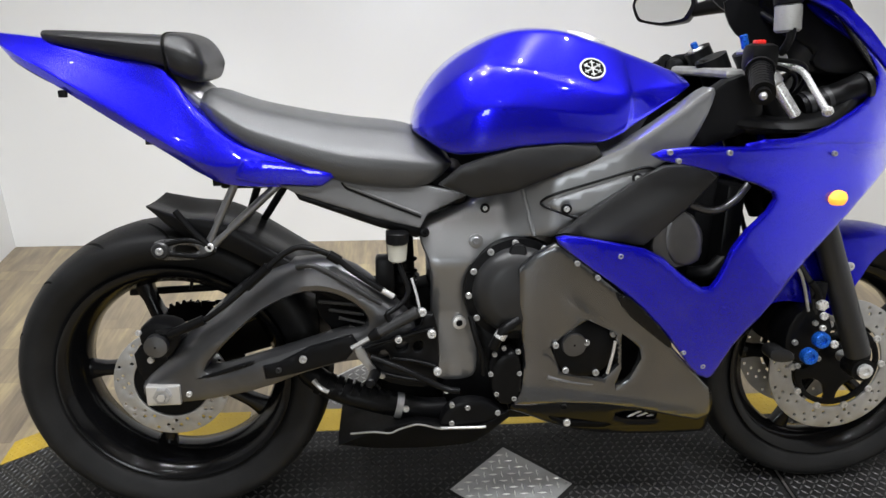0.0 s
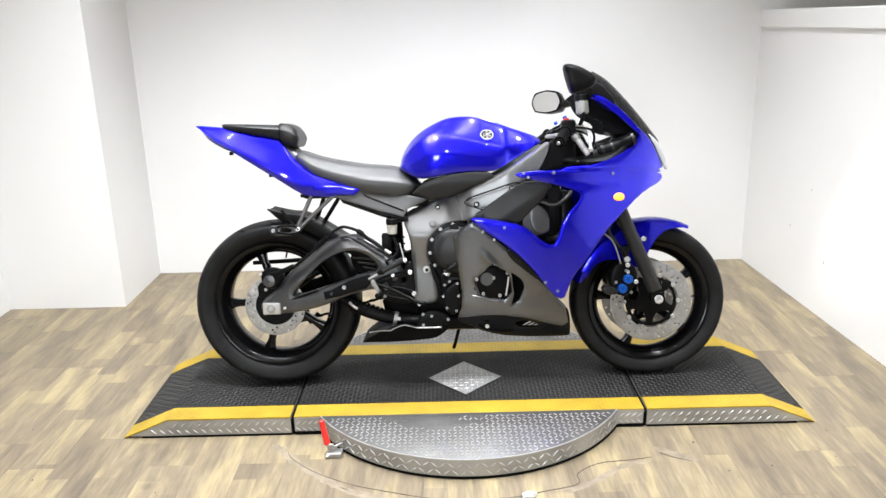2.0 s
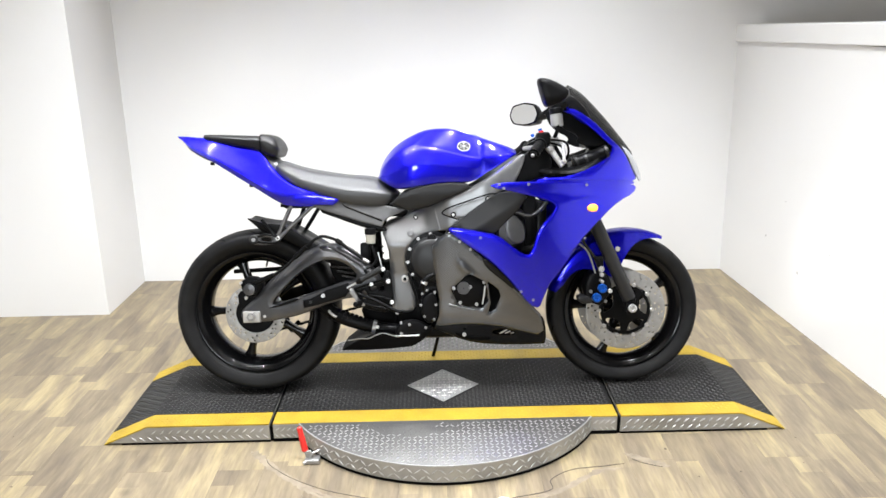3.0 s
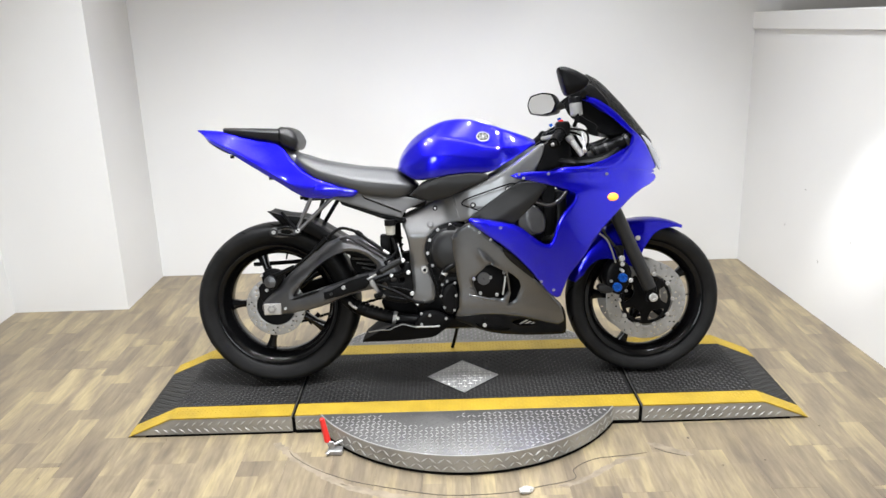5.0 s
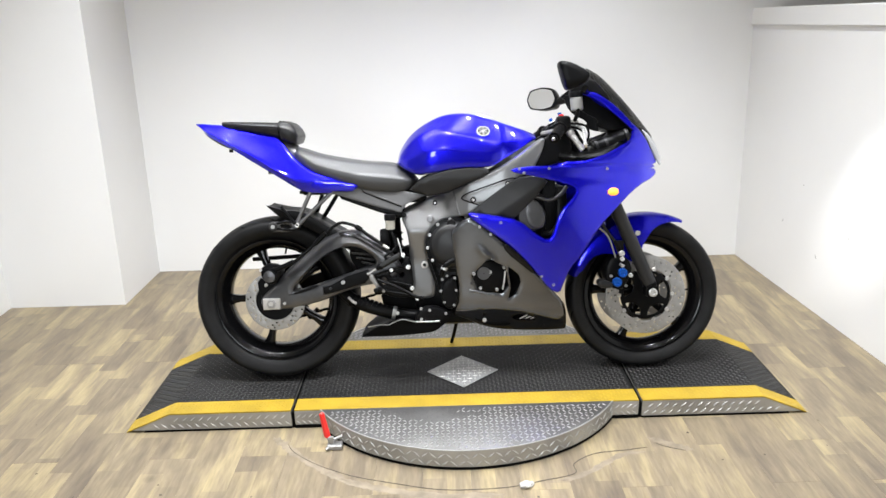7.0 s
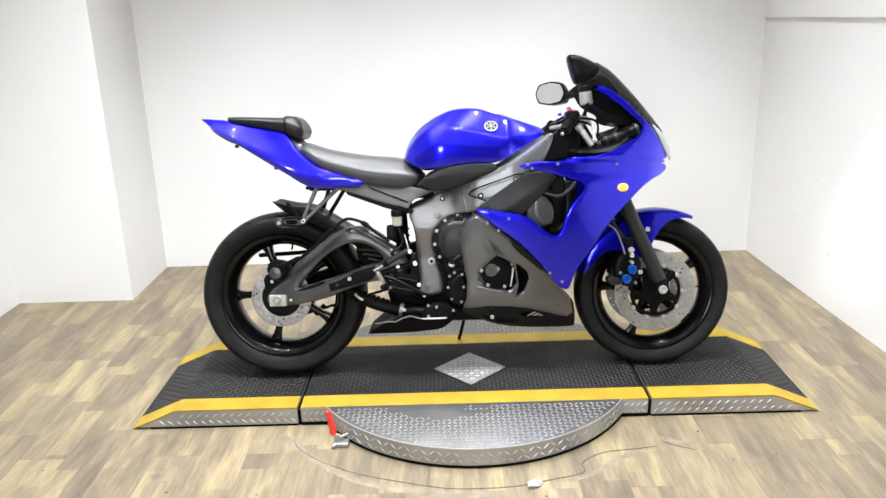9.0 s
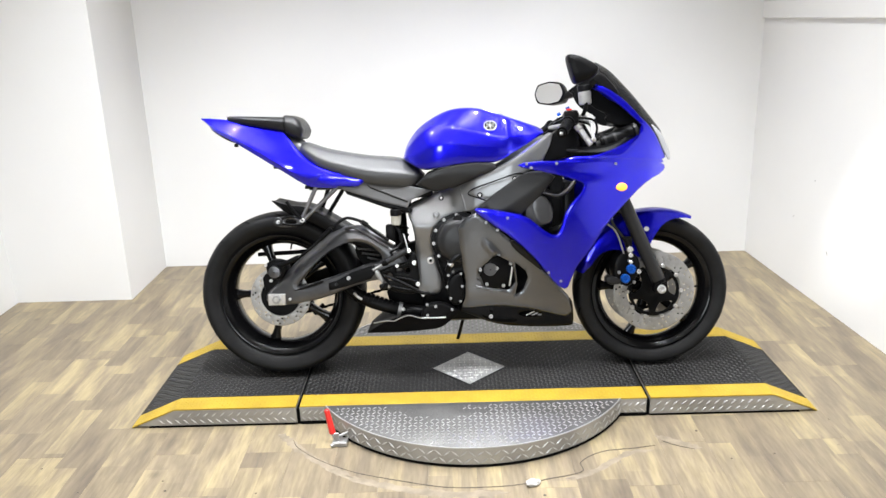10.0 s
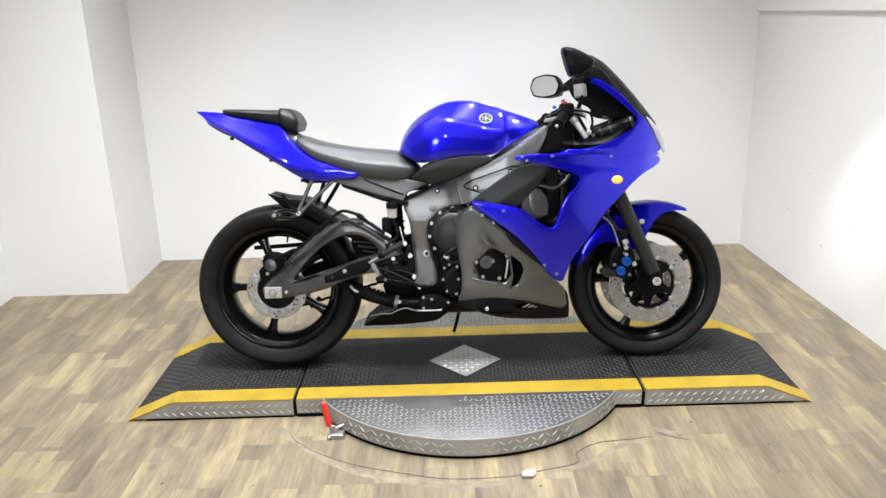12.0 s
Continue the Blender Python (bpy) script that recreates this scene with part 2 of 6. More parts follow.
        full = half + [Vector((p.x, -p.y, p.z)) for p in half[-2:0:-1]]
        rings.append([own.verts.new(p) for p in chaikin(full, around, True, first)])
    n = len(rings[0])
    for a, c in zip(rings, rings[1:]):
        for k in range(n):
            own.faces.new((a[k], a[(k + 1) % n], c[(k + 1) % n], c[k]))
    own.faces.new(rings[0][::-1]), own.faces.new(rings[-1])
    return own


def inside(px, pz, poly):
    """Which of the points lie in the polygon."""
    hit = np.zeros(len(px), bool)
    for (x0, z0), (x1, z1) in zip(poly, np.roll(poly, -1, 0)):
        cross = (z0 > pz) != (z1 > pz)
        with np.errstate(divide="ignore", invalid="ignore"):
            hit ^= cross & (px < (x1 - x0) * (pz - z0) / (z1 - z0) + x0)
    return hit


def edge_distance(p, loops):
    best = np.full(len(p), 9.0)
    for loop in loops:
        for a, b in zip(loop, np.roll(loop, -1, 0)):
            d = b - a
            t = np.clip(((p - a) @ d) / max(d @ d, 1e-12), 0, 1)
            best = np.minimum(best, np.linalg.norm(p - (a + t[:, None] * d), axis=1))
    return best


def even(loop, step):
    out = []
    for a, b in zip(loop, np.roll(loop, -1, 0)):
        n = max(1, int(np.ceil(np.linalg.norm(b - a) / step)))
        out += [a + (b - a) * i / n for i in range(n)]
    return np.array(out)


def panel_bm(outline, width, thick=0.005, roll=0.006, step=0.014, holes=(), soften=1, side=-1, bm=None):
    """A moulded panel: an outline in (x, z), bent to the half width width(x, z), with a rolled edge and a thickness."""
    from mathutils.geometry import delaunay_2d_cdt
    loops = [even(np.array([tuple(v)[:2] for v in chaikin([(x, z, 0) for x, z in lp], soften)]), step) for lp in (outline, *holes)]
    lo, hi = loops[0].min(0), loops[0].max(0)
    gx, gz = np.meshgrid(np.arange(lo[0], hi[0], step), np.arange(lo[1], hi[1], step))
    gx = gx + (np.arange(gx.shape[0]) % 2)[:, None] * step / 2
    grid = np.stack([gx.ravel(), gz.ravel()], 1)
    near = []
    for lp in loops:
        tang = np.roll(lp, -1, 0) - np.roll(lp, 1, 0)
        norm = np.stack([-tang[:, 1], tang[:, 0]], 1) / np.maximum(np.linalg.norm(tang, axis=1), 1e-9)[:, None]
        for d in (0.3, 1.0):
            near += [lp + norm * roll * d, lp - norm * roll * d]
    near = np.concatenate(near)
    dn = edge_distance(near, loops)
    near = near[dn > roll * 0.25]
    grid = grid[edge_distance(grid, loops) > roll * 1.3]
    pts = np.concatenate([grid, near])
    keep = inside(pts[:, 0], pts[:, 1], loops[0])
    for h in loops[1:]:
        keep &= ~inside(pts[:, 0], pts[:, 1], h)
    pts = pts[keep]
    allp, edges = [tuple(p) for p in pts], []
    for lp in loops:
        base = len(allp)
        allp += [tuple(p) for p in lp]
        edges += [(base + i, base + (i + 1) % len(lp)) for i in range(len(lp))]
    vs, es, fs, _, _, _ = delaunay_2d_cdt([Vector(p) for p in allp], edges, [], 0, 1e-6)
    v = np.array([tuple(p) for p in vs])
    f = np.array([t for t in fs if len(t) == 3])
    mid = v[f].mean(1)
    ok = inside(mid[:, 0], mid[:, 1], loops[0])
    for h in loops[1:]:
        ok &= ~inside(mid[:, 0], mid[:, 1], h)
    f = f[ok]
    d = edge_distance(v, loops)
    k = np.clip(roll - d, 0, roll)
    drop = roll - np.sqrt(np.maximum(roll * roll - k * k, 0))
    w = np.array([width(x, z) for x, z in v])
    own = bmesh.new()
    front = [own.verts.new((x, side * (a - b), z)) for (x, z), a, b in zip(v, w, drop)]
    back = [own.verts.new((x, side * (a - roll - thick), z)) for (x, z), a in zip(v, w)]
    count = {}
    for a, b, c in f:
        own.faces.new((front[a], front[b], front[c]))
        own.faces.new((back[c], back[b], back[a]))
        for e in ((a, b), (b, c), (c, a)):
            key = (min(e), max(e))
            count[key] = count.get(key, 0) + 1
    for (a, b), n in count.items():
        if n == 1:
            own.faces.new((front[a], front[b], back[b], back[a]))
    bmesh.ops.delete(own, geom=[q for q in own.verts if not q.link_faces], context="VERTS")
    return joined(own, bm)


def table(rows):
    """A smooth lookup through (key, value) rows."""
    ks, vs = [r[0] for r in rows], [r[1] for r in rows]
    slope = np.gradient(np.array(vs, float), np.array(ks, float))

    def at(q):
        if q <= ks[0] or q >= ks[-1]:
            return float(vs[0] if q <= ks[0] else vs[-1])
        i = int(np.searchsorted(ks, q, side="right")) - 1
        h = ks[i + 1] - ks[i]
        t = (q - ks[i]) / h
        return float((2 * t ** 3 - 3 * t ** 2 + 1) * vs[i] + (t ** 3 - 2 * t ** 2 + t) * h * slope[i] + (3 * t ** 2 - 2 * t ** 3) * vs[i + 1] + (t ** 3 - t ** 2) * h * slope[i + 1])
    return at

# ---- the room ----
BACK, LEFT_X, RIGHT_X = 1.345, -1.695, 1.612
RIGHT_SKEW = 2.9
FRONT, TALL = -5.2, CEILING


def wall_slab(name, x0, x1, y0, y1, z0, z1, label, turn=None, paint=None):
    ob = solid(name, box_bm(x0, x1, y0, y1, z0, z1), paint or WALL_PAINT, label, "wall", kind="structure", smooth=False)
    if turn is not None:
        ob.matrix_basis = turn
    return ob


wall_slab("wall_north", LEFT_X - 0.05, 3.4, BACK, BACK + 0.12, 0, TALL, "plain white painted wall behind the motorcycle")
# the return leans in a little
west = pose(LEFT_X, 0, 0, 0, 1.8, 0)
wall_slab("wall_northwest_return", -0.12, 0, 0.87, BACK + 0.12, -0.01, TALL - 0.02, "white painted side of a wall return", west)
wall_slab("wall_northwest", -0.70, -0.12, 0.87, 0.99, -0.03, TALL - 0.03, "white painted wall face beside the corner", west)
wall_slab("wall_west", -2.40, -2.28, -1.2, 0.99, 0, TALL, "white painted side wall")
# unseen from here south; grey keeps the wall from bouncing light onto the bike
wall_slab("wall_west_shop", -2.40, -2.28, FRONT, -1.2, 0, TALL, "unseen grey side wall that limits bounced light", None, UNSEEN_WALL_GREY)
# the unseen south wall gets an added glazed door as opening for the fill
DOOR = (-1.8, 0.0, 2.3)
wall_slab("wall_south", -2.40, DOOR[0], FRONT - 0.12, FRONT, 0, TALL, "unseen grey wall beside the added glazed door", None, UNSEEN_WALL_GREY)
wall_slab("wall_south", DOOR[1], 3.6, FRONT - 0.12, FRONT, 0, TALL, "unseen grey wall beside the added glazed door", None, UNSEEN_WALL_GREY)
wall_slab("wall_south_lintel", DOOR[0], DOOR[1], FRONT - 0.12, FRONT, DOOR[2], TALL, "unseen grey wall over the added glazed door", None, UNSEEN_WALL_GREY)
door = thing("door_1", "added glazed door with dark frame, closed and out of view", "door", kind="structure")
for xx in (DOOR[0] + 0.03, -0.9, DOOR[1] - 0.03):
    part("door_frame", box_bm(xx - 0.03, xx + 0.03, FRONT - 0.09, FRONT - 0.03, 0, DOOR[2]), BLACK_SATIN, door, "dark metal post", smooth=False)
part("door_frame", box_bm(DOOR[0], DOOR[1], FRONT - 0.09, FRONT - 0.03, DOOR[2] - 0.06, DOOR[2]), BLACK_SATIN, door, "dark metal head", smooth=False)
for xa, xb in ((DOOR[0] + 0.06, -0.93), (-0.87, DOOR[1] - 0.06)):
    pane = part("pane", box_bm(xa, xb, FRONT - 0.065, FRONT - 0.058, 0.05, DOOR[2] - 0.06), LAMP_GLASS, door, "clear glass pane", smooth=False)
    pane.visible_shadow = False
# the east partition stands a little askew, with a cap rail on top of a lower wall
east = pose(RIGHT_X, BACK, 0, 0, -1.6, RIGHT_SKEW)
wall_east = wall_slab("wall_east", 0, 0.12, -6.6, 0.02, 0, 1.280, "low white partition wall with a scuff mark", east)
solid("trim_east", box_bm(-0.012, 0.14, -6.6, 0.0, 1.262, 1.345, 0.004), WALL_PAINT, "white cap rail along the partition wall", "trim", kind="structure", smooth=False).matrix_basis = pose(RIGHT_X, BACK, 0, -1.1, -1.6, RIGHT_SKEW)
wall_slab("wall_east_upper", 0.14, 0.26, -6.6, 0.1, 0, TALL, "white painted wall beyond the partition", pose(RIGHT_X + 1.6, BACK, 0, 0, 0, RIGHT_SKEW))
solid("ceiling", box_bm(-2.4, 3.6, FRONT, BACK + 0.1, TALL, TALL + 0.1), CEIL_PAINT, "plain off-white ceiling", "ceiling", kind="structure", smooth=False)

# ---- floor planks ----
def plank_material():
    m = bpy.data.materials.new("pale_wood_plank")
    m.use_nodes = True
    t = m.node_tree
    n, l = t.nodes, t.links
    b = n["Principled BSDF"]
    co, info = n.new("ShaderNodeTexCoord"), n.new("ShaderNodeObjectInfo")
    off = n.new("ShaderNodeVectorMath")
    off.operation = "MULTIPLY_ADD"
    comb = n.new("ShaderNodeCombineXYZ")
    for k in range(3):
        l.new(info.outputs["Random"], comb.inputs[k])
    off.inputs[1].default_value = (37, 53, 11)
    l.new(comb.outputs["Vector"], off.inputs[0]), l.new(co.outputs["Object"], off.inputs[2])
    mp = n.new("ShaderNodeMapping")
    mp.inputs["Scale"].default_value = (12, 2.3, 1)
    l.new(off.outputs["Vector"], mp.inputs["Vector"])
    broad, grain = n.new("ShaderNodeTexNoise"), n.new("ShaderNodeTexNoise")
    broad.inputs["Scale"].default_value, broad.inputs["Detail"].default_value, broad.inputs["Distortion"].default_value = 1.5, 6, 0.5
    grain.inputs["Scale"].default_value, grain.inputs["Detail"].default_value = 9, 6
    l.new(mp.outputs["Vector"], broad.inputs["Vector"])
    mp2 = n.new("ShaderNodeMapping")
    mp2.inputs["Scale"].default_value = (11, 1.4, 1)
    l.new(off.outputs["Vector"], mp2.inputs["Vector"]), l.new(mp2.outputs["Vector"], grain.inputs["Vector"])
    ramp = n.new("ShaderNodeValToRGB")
    e = ramp.color_ramp.elements
    e[0].position, e[0].color = 0.30, (0.136, 0.108, 0.078, 1)
    e[1].position, e[1].color = 0.72, (0.345, 0.278, 0.156, 1)
    mid = ramp.color_ramp.elements.new(0.52)
    mid.color = (0.214, 0.172, 0.112, 1)
    # each plank is printed with three narrow strips of staggered staves
    def calc(op, a, b=None):
        node = n.new("ShaderNodeMath")
        node.operation = op
        for k, v in enumerate((a, b)):
            if v is None:
                continue
            if isinstance(v, (int, float)):
                node.inputs[k].default_value = v
            else:
                l.new(v, node.inputs[k])
        return node.outputs["Value"]

    def chance(a, b, c):
        xyz, white = n.new("ShaderNodeCombineXYZ"), n.new("ShaderNodeTexWhiteNoise")
        for k, v in enumerate((a, b, c)):
            l.new(v, xyz.inputs[k])
        l.new(xyz.outputs["Vector"], white.inputs["Vector"])
        return white.outputs["Value"]

    sep = n.new("ShaderNodeSeparateXYZ")
    l.new(co.outputs["Object"], sep.inputs["Vector"])
    strip = calc("FLOOR", calc("DIVIDE", calc("ADD", sep.outputs["X"], 0.0758), 0.0758))
    seed = calc("MULTIPLY", info.outputs["Random"], 91.0)
    stave = calc("FLOOR", calc("DIVIDE", calc("ADD", sep.outputs["Y"], calc("MULTIPLY", chance(strip, seed, seed), 0.6)), 0.27))
    pick = chance(strip, stave, seed)
    tint = calc("ADD", calc("ADD", calc("MULTIPLY", broad.outputs["Fac"], 0.72), 0.14), calc("MULTIPLY", calc("SUBTRACT", pick, 0.5), 0.19))
    l.new(tint, ramp.inputs["Fac"])
    g = n.new("ShaderNodeMapRange")
    g.inputs["From Min"].default_value, g.inputs["From Max"].default_value = 0.3, 0.7
    g.inputs["To Min"].default_value, g.inputs["To Max"].default_value = 0.80, 1.16
    l.new(grain.outputs["Fac"], g.inputs["Value"])
    tone = n.new("ShaderNodeMapRange")
    tone.inputs["To Min"].default_value, tone.inputs["To Max"].default_value = 0.95, 1.05
    l.new(info.outputs["Random"], tone.inputs["Value"])
    mm = n.new("ShaderNodeMath")
    mm.operation = "MULTIPLY"
    l.new(g.outputs["Result"], mm.inputs[0]), l.new(tone.outputs["Result"], mm.inputs[1])
    # scattered dark knots
    vor = n.new("ShaderNodeTexVoronoi")
    vor.inputs["Scale"].default_value = 2.2
    l.new(off.outputs["Vector"], vor.inputs["Vector"])
    kn = n.new("ShaderNodeMapRange")
    kn.inputs["From Min"].default_value, kn.inputs["From Max"].default_value = 0.02, 0.06
    kn.inputs["To Min"].default_value, kn.inputs["To Max"].default_value = 0.55, 1.0
    l.new(vor.outputs["Distance"], kn.inputs["Value"])
    m2 = n.new("ShaderNodeMath")
    m2.operation = "MULTIPLY"
    l.new(mm.outputs["Value"], m2.inputs[0]), l.new(kn.outputs["Result"], m2.inputs[1])
    hue = n.new("ShaderNodeHueSaturation")
    l.new(ramp.outputs["Color"], hue.inputs["Color"]), l.new(m2.outputs["Value"], hue.inputs["Value"])
    l.new(hue.outputs["Color"], b.inputs["Base Color"])
    rr = n.new("ShaderNodeMapRange")
    rr.inputs["To Min"].default_value, rr.inputs["To Max"].default_value = 0.32, 0.52
    l.new(grain.outputs["Fac"], rr.inputs["Value"]), l.new(rr.outputs["Result"], b.inputs["Roughness"])
    bp = n.new("ShaderNodeBump")
    bp.inputs["Strength"].default_value, bp.inputs["Distance"].default_value = 0.12, 0.002
    l.new(grain.outputs["Fac"], bp.inputs["Height"]), l.new(bp.outputs["Normal"], b.inputs["Normal"])
    return m


PLANK = plank_material()
floor = solid("floor", box_bm(-2.4, 3.6, FRONT, BACK + 0.1, -0.06, -0.004), GROUT, "pale weathered wood-look plank floor", "floor", kind="structure", smooth=False)

# ---- round recessed ceiling downlights ----
# the two added fill rows get the same fittings as the rest
for lx, ly, watts in DOWNLIGHTS:
    fit = thing("ceiling_downlight", "small round recessed ceiling downlight, lit", "ceiling lamp", pose(lx, ly, CEILING), "downlights in the ceiling")
    part("bezel", lathe_bm([(0.0, 0.037), (0.0, 0.055), (0.012, 0.052), (0.012, 0.037)], 0, 0, 32), CEIL_PAINT, fit, "white trim ring").matrix_basis = pose(0, 0, 0, 90, 0, 0)
    part("diffuser", rod_bm((0, 0, -0.004), (0, 0, -0.001), 0.036, None, 24), TUBE_LIGHT, fit, "glowing diffuser")

# ---- the turntable platform with its two ramps ----
STAND, EDGE_NEAR, EDGE_FAR, HALF = 0.072, -0.308, 0.228, 0.607
TAPE_NEAR, TAPE_FAR = -0.232, 0.146


def tread_bm(spots, long=0.0118, wide=0.0023, tall=0.0018):
    """Raised lens-shaped treads; spots give place, turn and the two axes they lie in."""
    verts, faces = [], []
    for c, u, w in spots:
        n = u.cross(w)
        b = len(verts)
        verts += [c + u * long, c + w * wide, c - u * long, c - w * wide, c + u * long * 0.4 + n * tall, c - u * long * 0.4 + n * tall]
        faces += [(b, b + 1, b + 4), (b + 1, b + 5, b + 4), (b + 1, b + 2, b + 5), (b + 2, b + 3, b + 5), (b + 3, b + 4, b + 5), (b + 3, b, b + 4)]
    me = bpy.data.meshes.new("tread")
    me.from_pydata([tuple(v) for v in verts], [], faces)
    bm = bmesh.new()
    bm.from_mesh(me)
    bpy.data.meshes.remove(me)
    return bm


def tread_spots(x0, x1, y0, y1, pitch, keep, lift, turn=45, frame_of=lambda x, y: (Vector((x, y, STAND)), Vector((1, 0, 0)), Vector((0, 1, 0)))):
    """A crossed pattern of treads over a patch."""
    out = []
    for i in range(int((x1 - x0) / pitch) + 1):
        for j in range(int((y1 - y0) / pitch) + 1):
            x, y = x0 + i * pitch, y0 + j * pitch
            if x > x1 or y > y1 or not keep(x, y):
                continue
            c, ex, ey = frame_of(x, y)
            a = radians(turn if (i + j) % 2 else turn - 90)
            u, w = ex * math.cos(a) + ey * math.sin(a), -ex * math.sin(a) + ey * math.cos(a)
            out.append((c + ex.cross(ey) * lift, u, w))
    return out


DIAMOND = (-0.005, -0.062, 0.136, 0.124)


def off_diamond(x, y):
    return abs(x - DIAMOND[0]) / DIAMOND[2] + abs(y - DIAMOND[1]) / DIAMOND[3] > 1.08


stand = thing("turntable_platform", "low platform with dark tread mat, yellow tape edges and aluminium sides", "platform")
part("deck", box_bm(-HALF, HALF, EDGE_NEAR, EDGE_FAR, 0.012, STAND - 0.004, 0.003), PLATE, stand, "aluminium tread plate body", smooth=False)
part("tread_mat", box_bm(-HALF + 0.002, HALF - 0.002, TAPE_NEAR + 0.001, TAPE_FAR - 0.001, STAND - 0.0045, STAND, 0.001, 1), MAT_RUBBER, stand, "dark grey worn tread mat", smooth=False)
tagged(part("mat_tread", tread_bm(tread_spots(-HALF + 0.01, HALF - 0.01, TAPE_NEAR + 0.01, TAPE_FAR - 0.008, 0.0150, off_diamond, 0.0), 0.0088, 0.0029, 0.0018), MAT_TREAD, stand), kind="stuff")
for a, b in ((EDGE_NEAR, TAPE_NEAR), (TAPE_FAR, EDGE_FAR)):
    part("yellow_tape", box_bm(-HALF + 0.001, HALF - 0.001, a, b, STAND - 0.0045, STAND + 0.0006, 0.001, 1), YELLOW, stand, "yellow safety tape strip", smooth=False)
for a, b in ((EDGE_NEAR, TAPE_NEAR), (TAPE_FAR, EDGE_FAR)):
    tagged(part("tape_tread", tread_bm(tread_spots(-HALF + 0.006, HALF - 0.006, a + 0.006, b - 0.004, 0.0135, lambda x, y: True, 0.0006), 0.0060, 0.0024, 0.0009), YELLOW, stand), kind="stuff")
part("base_seal", box_bm(-HALF, HALF, EDGE_NEAR - 0.0015, EDGE_FAR + 0.0015, 0.001, 0.0105), GROUT, stand, "black strip along the base", smooth=False)
# the open joints beside the ramps are filled black for their shade
for sx in (-1, 1):
    part("gap_seal", box_bm(sx * (HALF + 0.006) - 0.005, sx * (HALF + 0.006) + 0.005, EDGE_NEAR + 0.003, EDGE_FAR - 0.003, 0.001, STAND - 0.012), GROUT, stand, "black filler drawing the dark of the open joint", smooth=False)
dia = bmesh.new()
cx, cy, dw, dh = DIAMOND
ring = [dia.verts.new((cx + dx * dw, cy + dy * dh, z)) for z in (STAND - 0.002, STAND + 0.002) for dx, dy in ((-1, 0), (0, -1), (1, 0), (0, 1))]
for i in range(4):
    dia.faces.new((ring[i], ring[(i + 1) % 4], ring[4 + (i + 1) % 4], ring[4 + i]))
dia.faces.new(ring[4:]), dia.faces.new(ring[:4][::-1])
plate = part("diamond_plate", dia, PLATE_BRIGHT, stand, "diamond-shaped bright aluminium tread plate", smooth=False)
tagged(part("plate_tread", tread_bm(tread_spots(-0.14, 0.13, -0.184, 0.06, 0.0200, lambda x, y: abs(x - cx) / dw + abs(y - cy) / dh < 0.93, 0.002, 0), 0.0105, 0.0030, 0.0020), TREAD_BRIGHT, plate), kind="stuff")

def rubbed(x, y):
    """The patch of the turntable where shoes have rubbed the treads away."""
    return ((x + 0.12) / 0.17) ** 2 + ((y + 0.36) / 0.075) ** 2 + 1.1 * noise.noise(Vector((x * 41, y * 37, 3))) < 0.8


# the round turntable plate under the platform
table_r, table_y = 0.585, -0.03
disc = thing("turntable", "round aluminium diamond plate turntable under the platform", "turntable")
disc.matrix_basis = pose(0, table_y * 0.065, 0) @ Matrix.Diagonal((1.022, 0.935, 1, 1))
part("rim_wall", lathe_bm([(0, table_r), (0, 0.02), (0.060, 0.02), (0.060, table_r)], 0, 0, 96), PLATE, disc, "aluminium tread plate side").matrix_basis = pose(0, table_y, 0.010, 90, 0, 0)
part("top_plate", lathe_bm([(0, table_r - 0.003), (0, 0.02), (0.0022, 0.02), (0.0022, table_r - 0.005), (0.0014, table_r - 0.003)], 0, 0, 96), PLATE_TOP, disc, "aluminium tread plate top, darkened against overhead light").matrix_basis = pose(0, table_y, 0.0692, 90, 0, 0)
part("rim_edge", lathe_bm([(0.0, table_r - 0.004), (0.0, table_r + 0.0006), (0.0022, table_r), (0.0022, table_r - 0.004)], 0, 0, 96), TREAD_BRIGHT, disc, "bright line round the edge of the plate").matrix_basis = pose(0, table_y, 0.0697, 90, 0, 0)
part("base_seal", lathe_bm([(0, table_r + 0.001), (0, 0.02), (0.0095, 0.02), (0.0095, table_r + 0.001)], 0, 0, 96), GROUT, disc, "black strip along the base").matrix_basis = pose(0, table_y, 0.001, 90, 0, 0)
def on_table(x, y):
    return math.hypot(x, y - table_y) < table_r - 0.014 and (y < EDGE_NEAR - 0.028 or y > EDGE_FAR + 0.028)


tagged(part("top_tread", tread_bm(tread_spots(-0.6, 0.6, -0.6, 0.6, 0.0178, lambda x, y: on_table(x, y) and not rubbed(x, y), 0.0714 - STAND), 0.0096, 0.0027, 0.0022), TREAD_BRIGHT, disc), kind="stuff")
tagged(part("worn_tread", tread_bm(tread_spots(-0.6, 0.6, -0.6, 0.6, 0.0178, lambda x, y: on_table(x, y) and rubbed(x, y), 0.0714 - STAND), 0.0096, 0.0027, 0.0011), PLATE_TOP, disc, "treads rubbed nearly flat"), kind="stuff")
for bx, by in ((-0.128, -0.062), (0.118, -0.062), (-0.005, -0.172)):
    part("plate_rivet", rod_bm((bx, by, STAND + 0.001), (bx, by, STAND + 0.0045), 0.005, 0.004, 12, 0.001), BOLT_GREY, plate, "small rivet head")
side = []
for k in range(-34, 35):
    for j in range(2):
        a = radians(-90 + k * 2.55 + (1.27 if j % 2 else 0))
        n = Vector((math.cos(a), math.sin(a), 0))
        tx = Vector((-n.y, n.x, 0))
        q = radians(40 if (k + j) % 2 else -40)
        up = Vector((0, 0, 1))
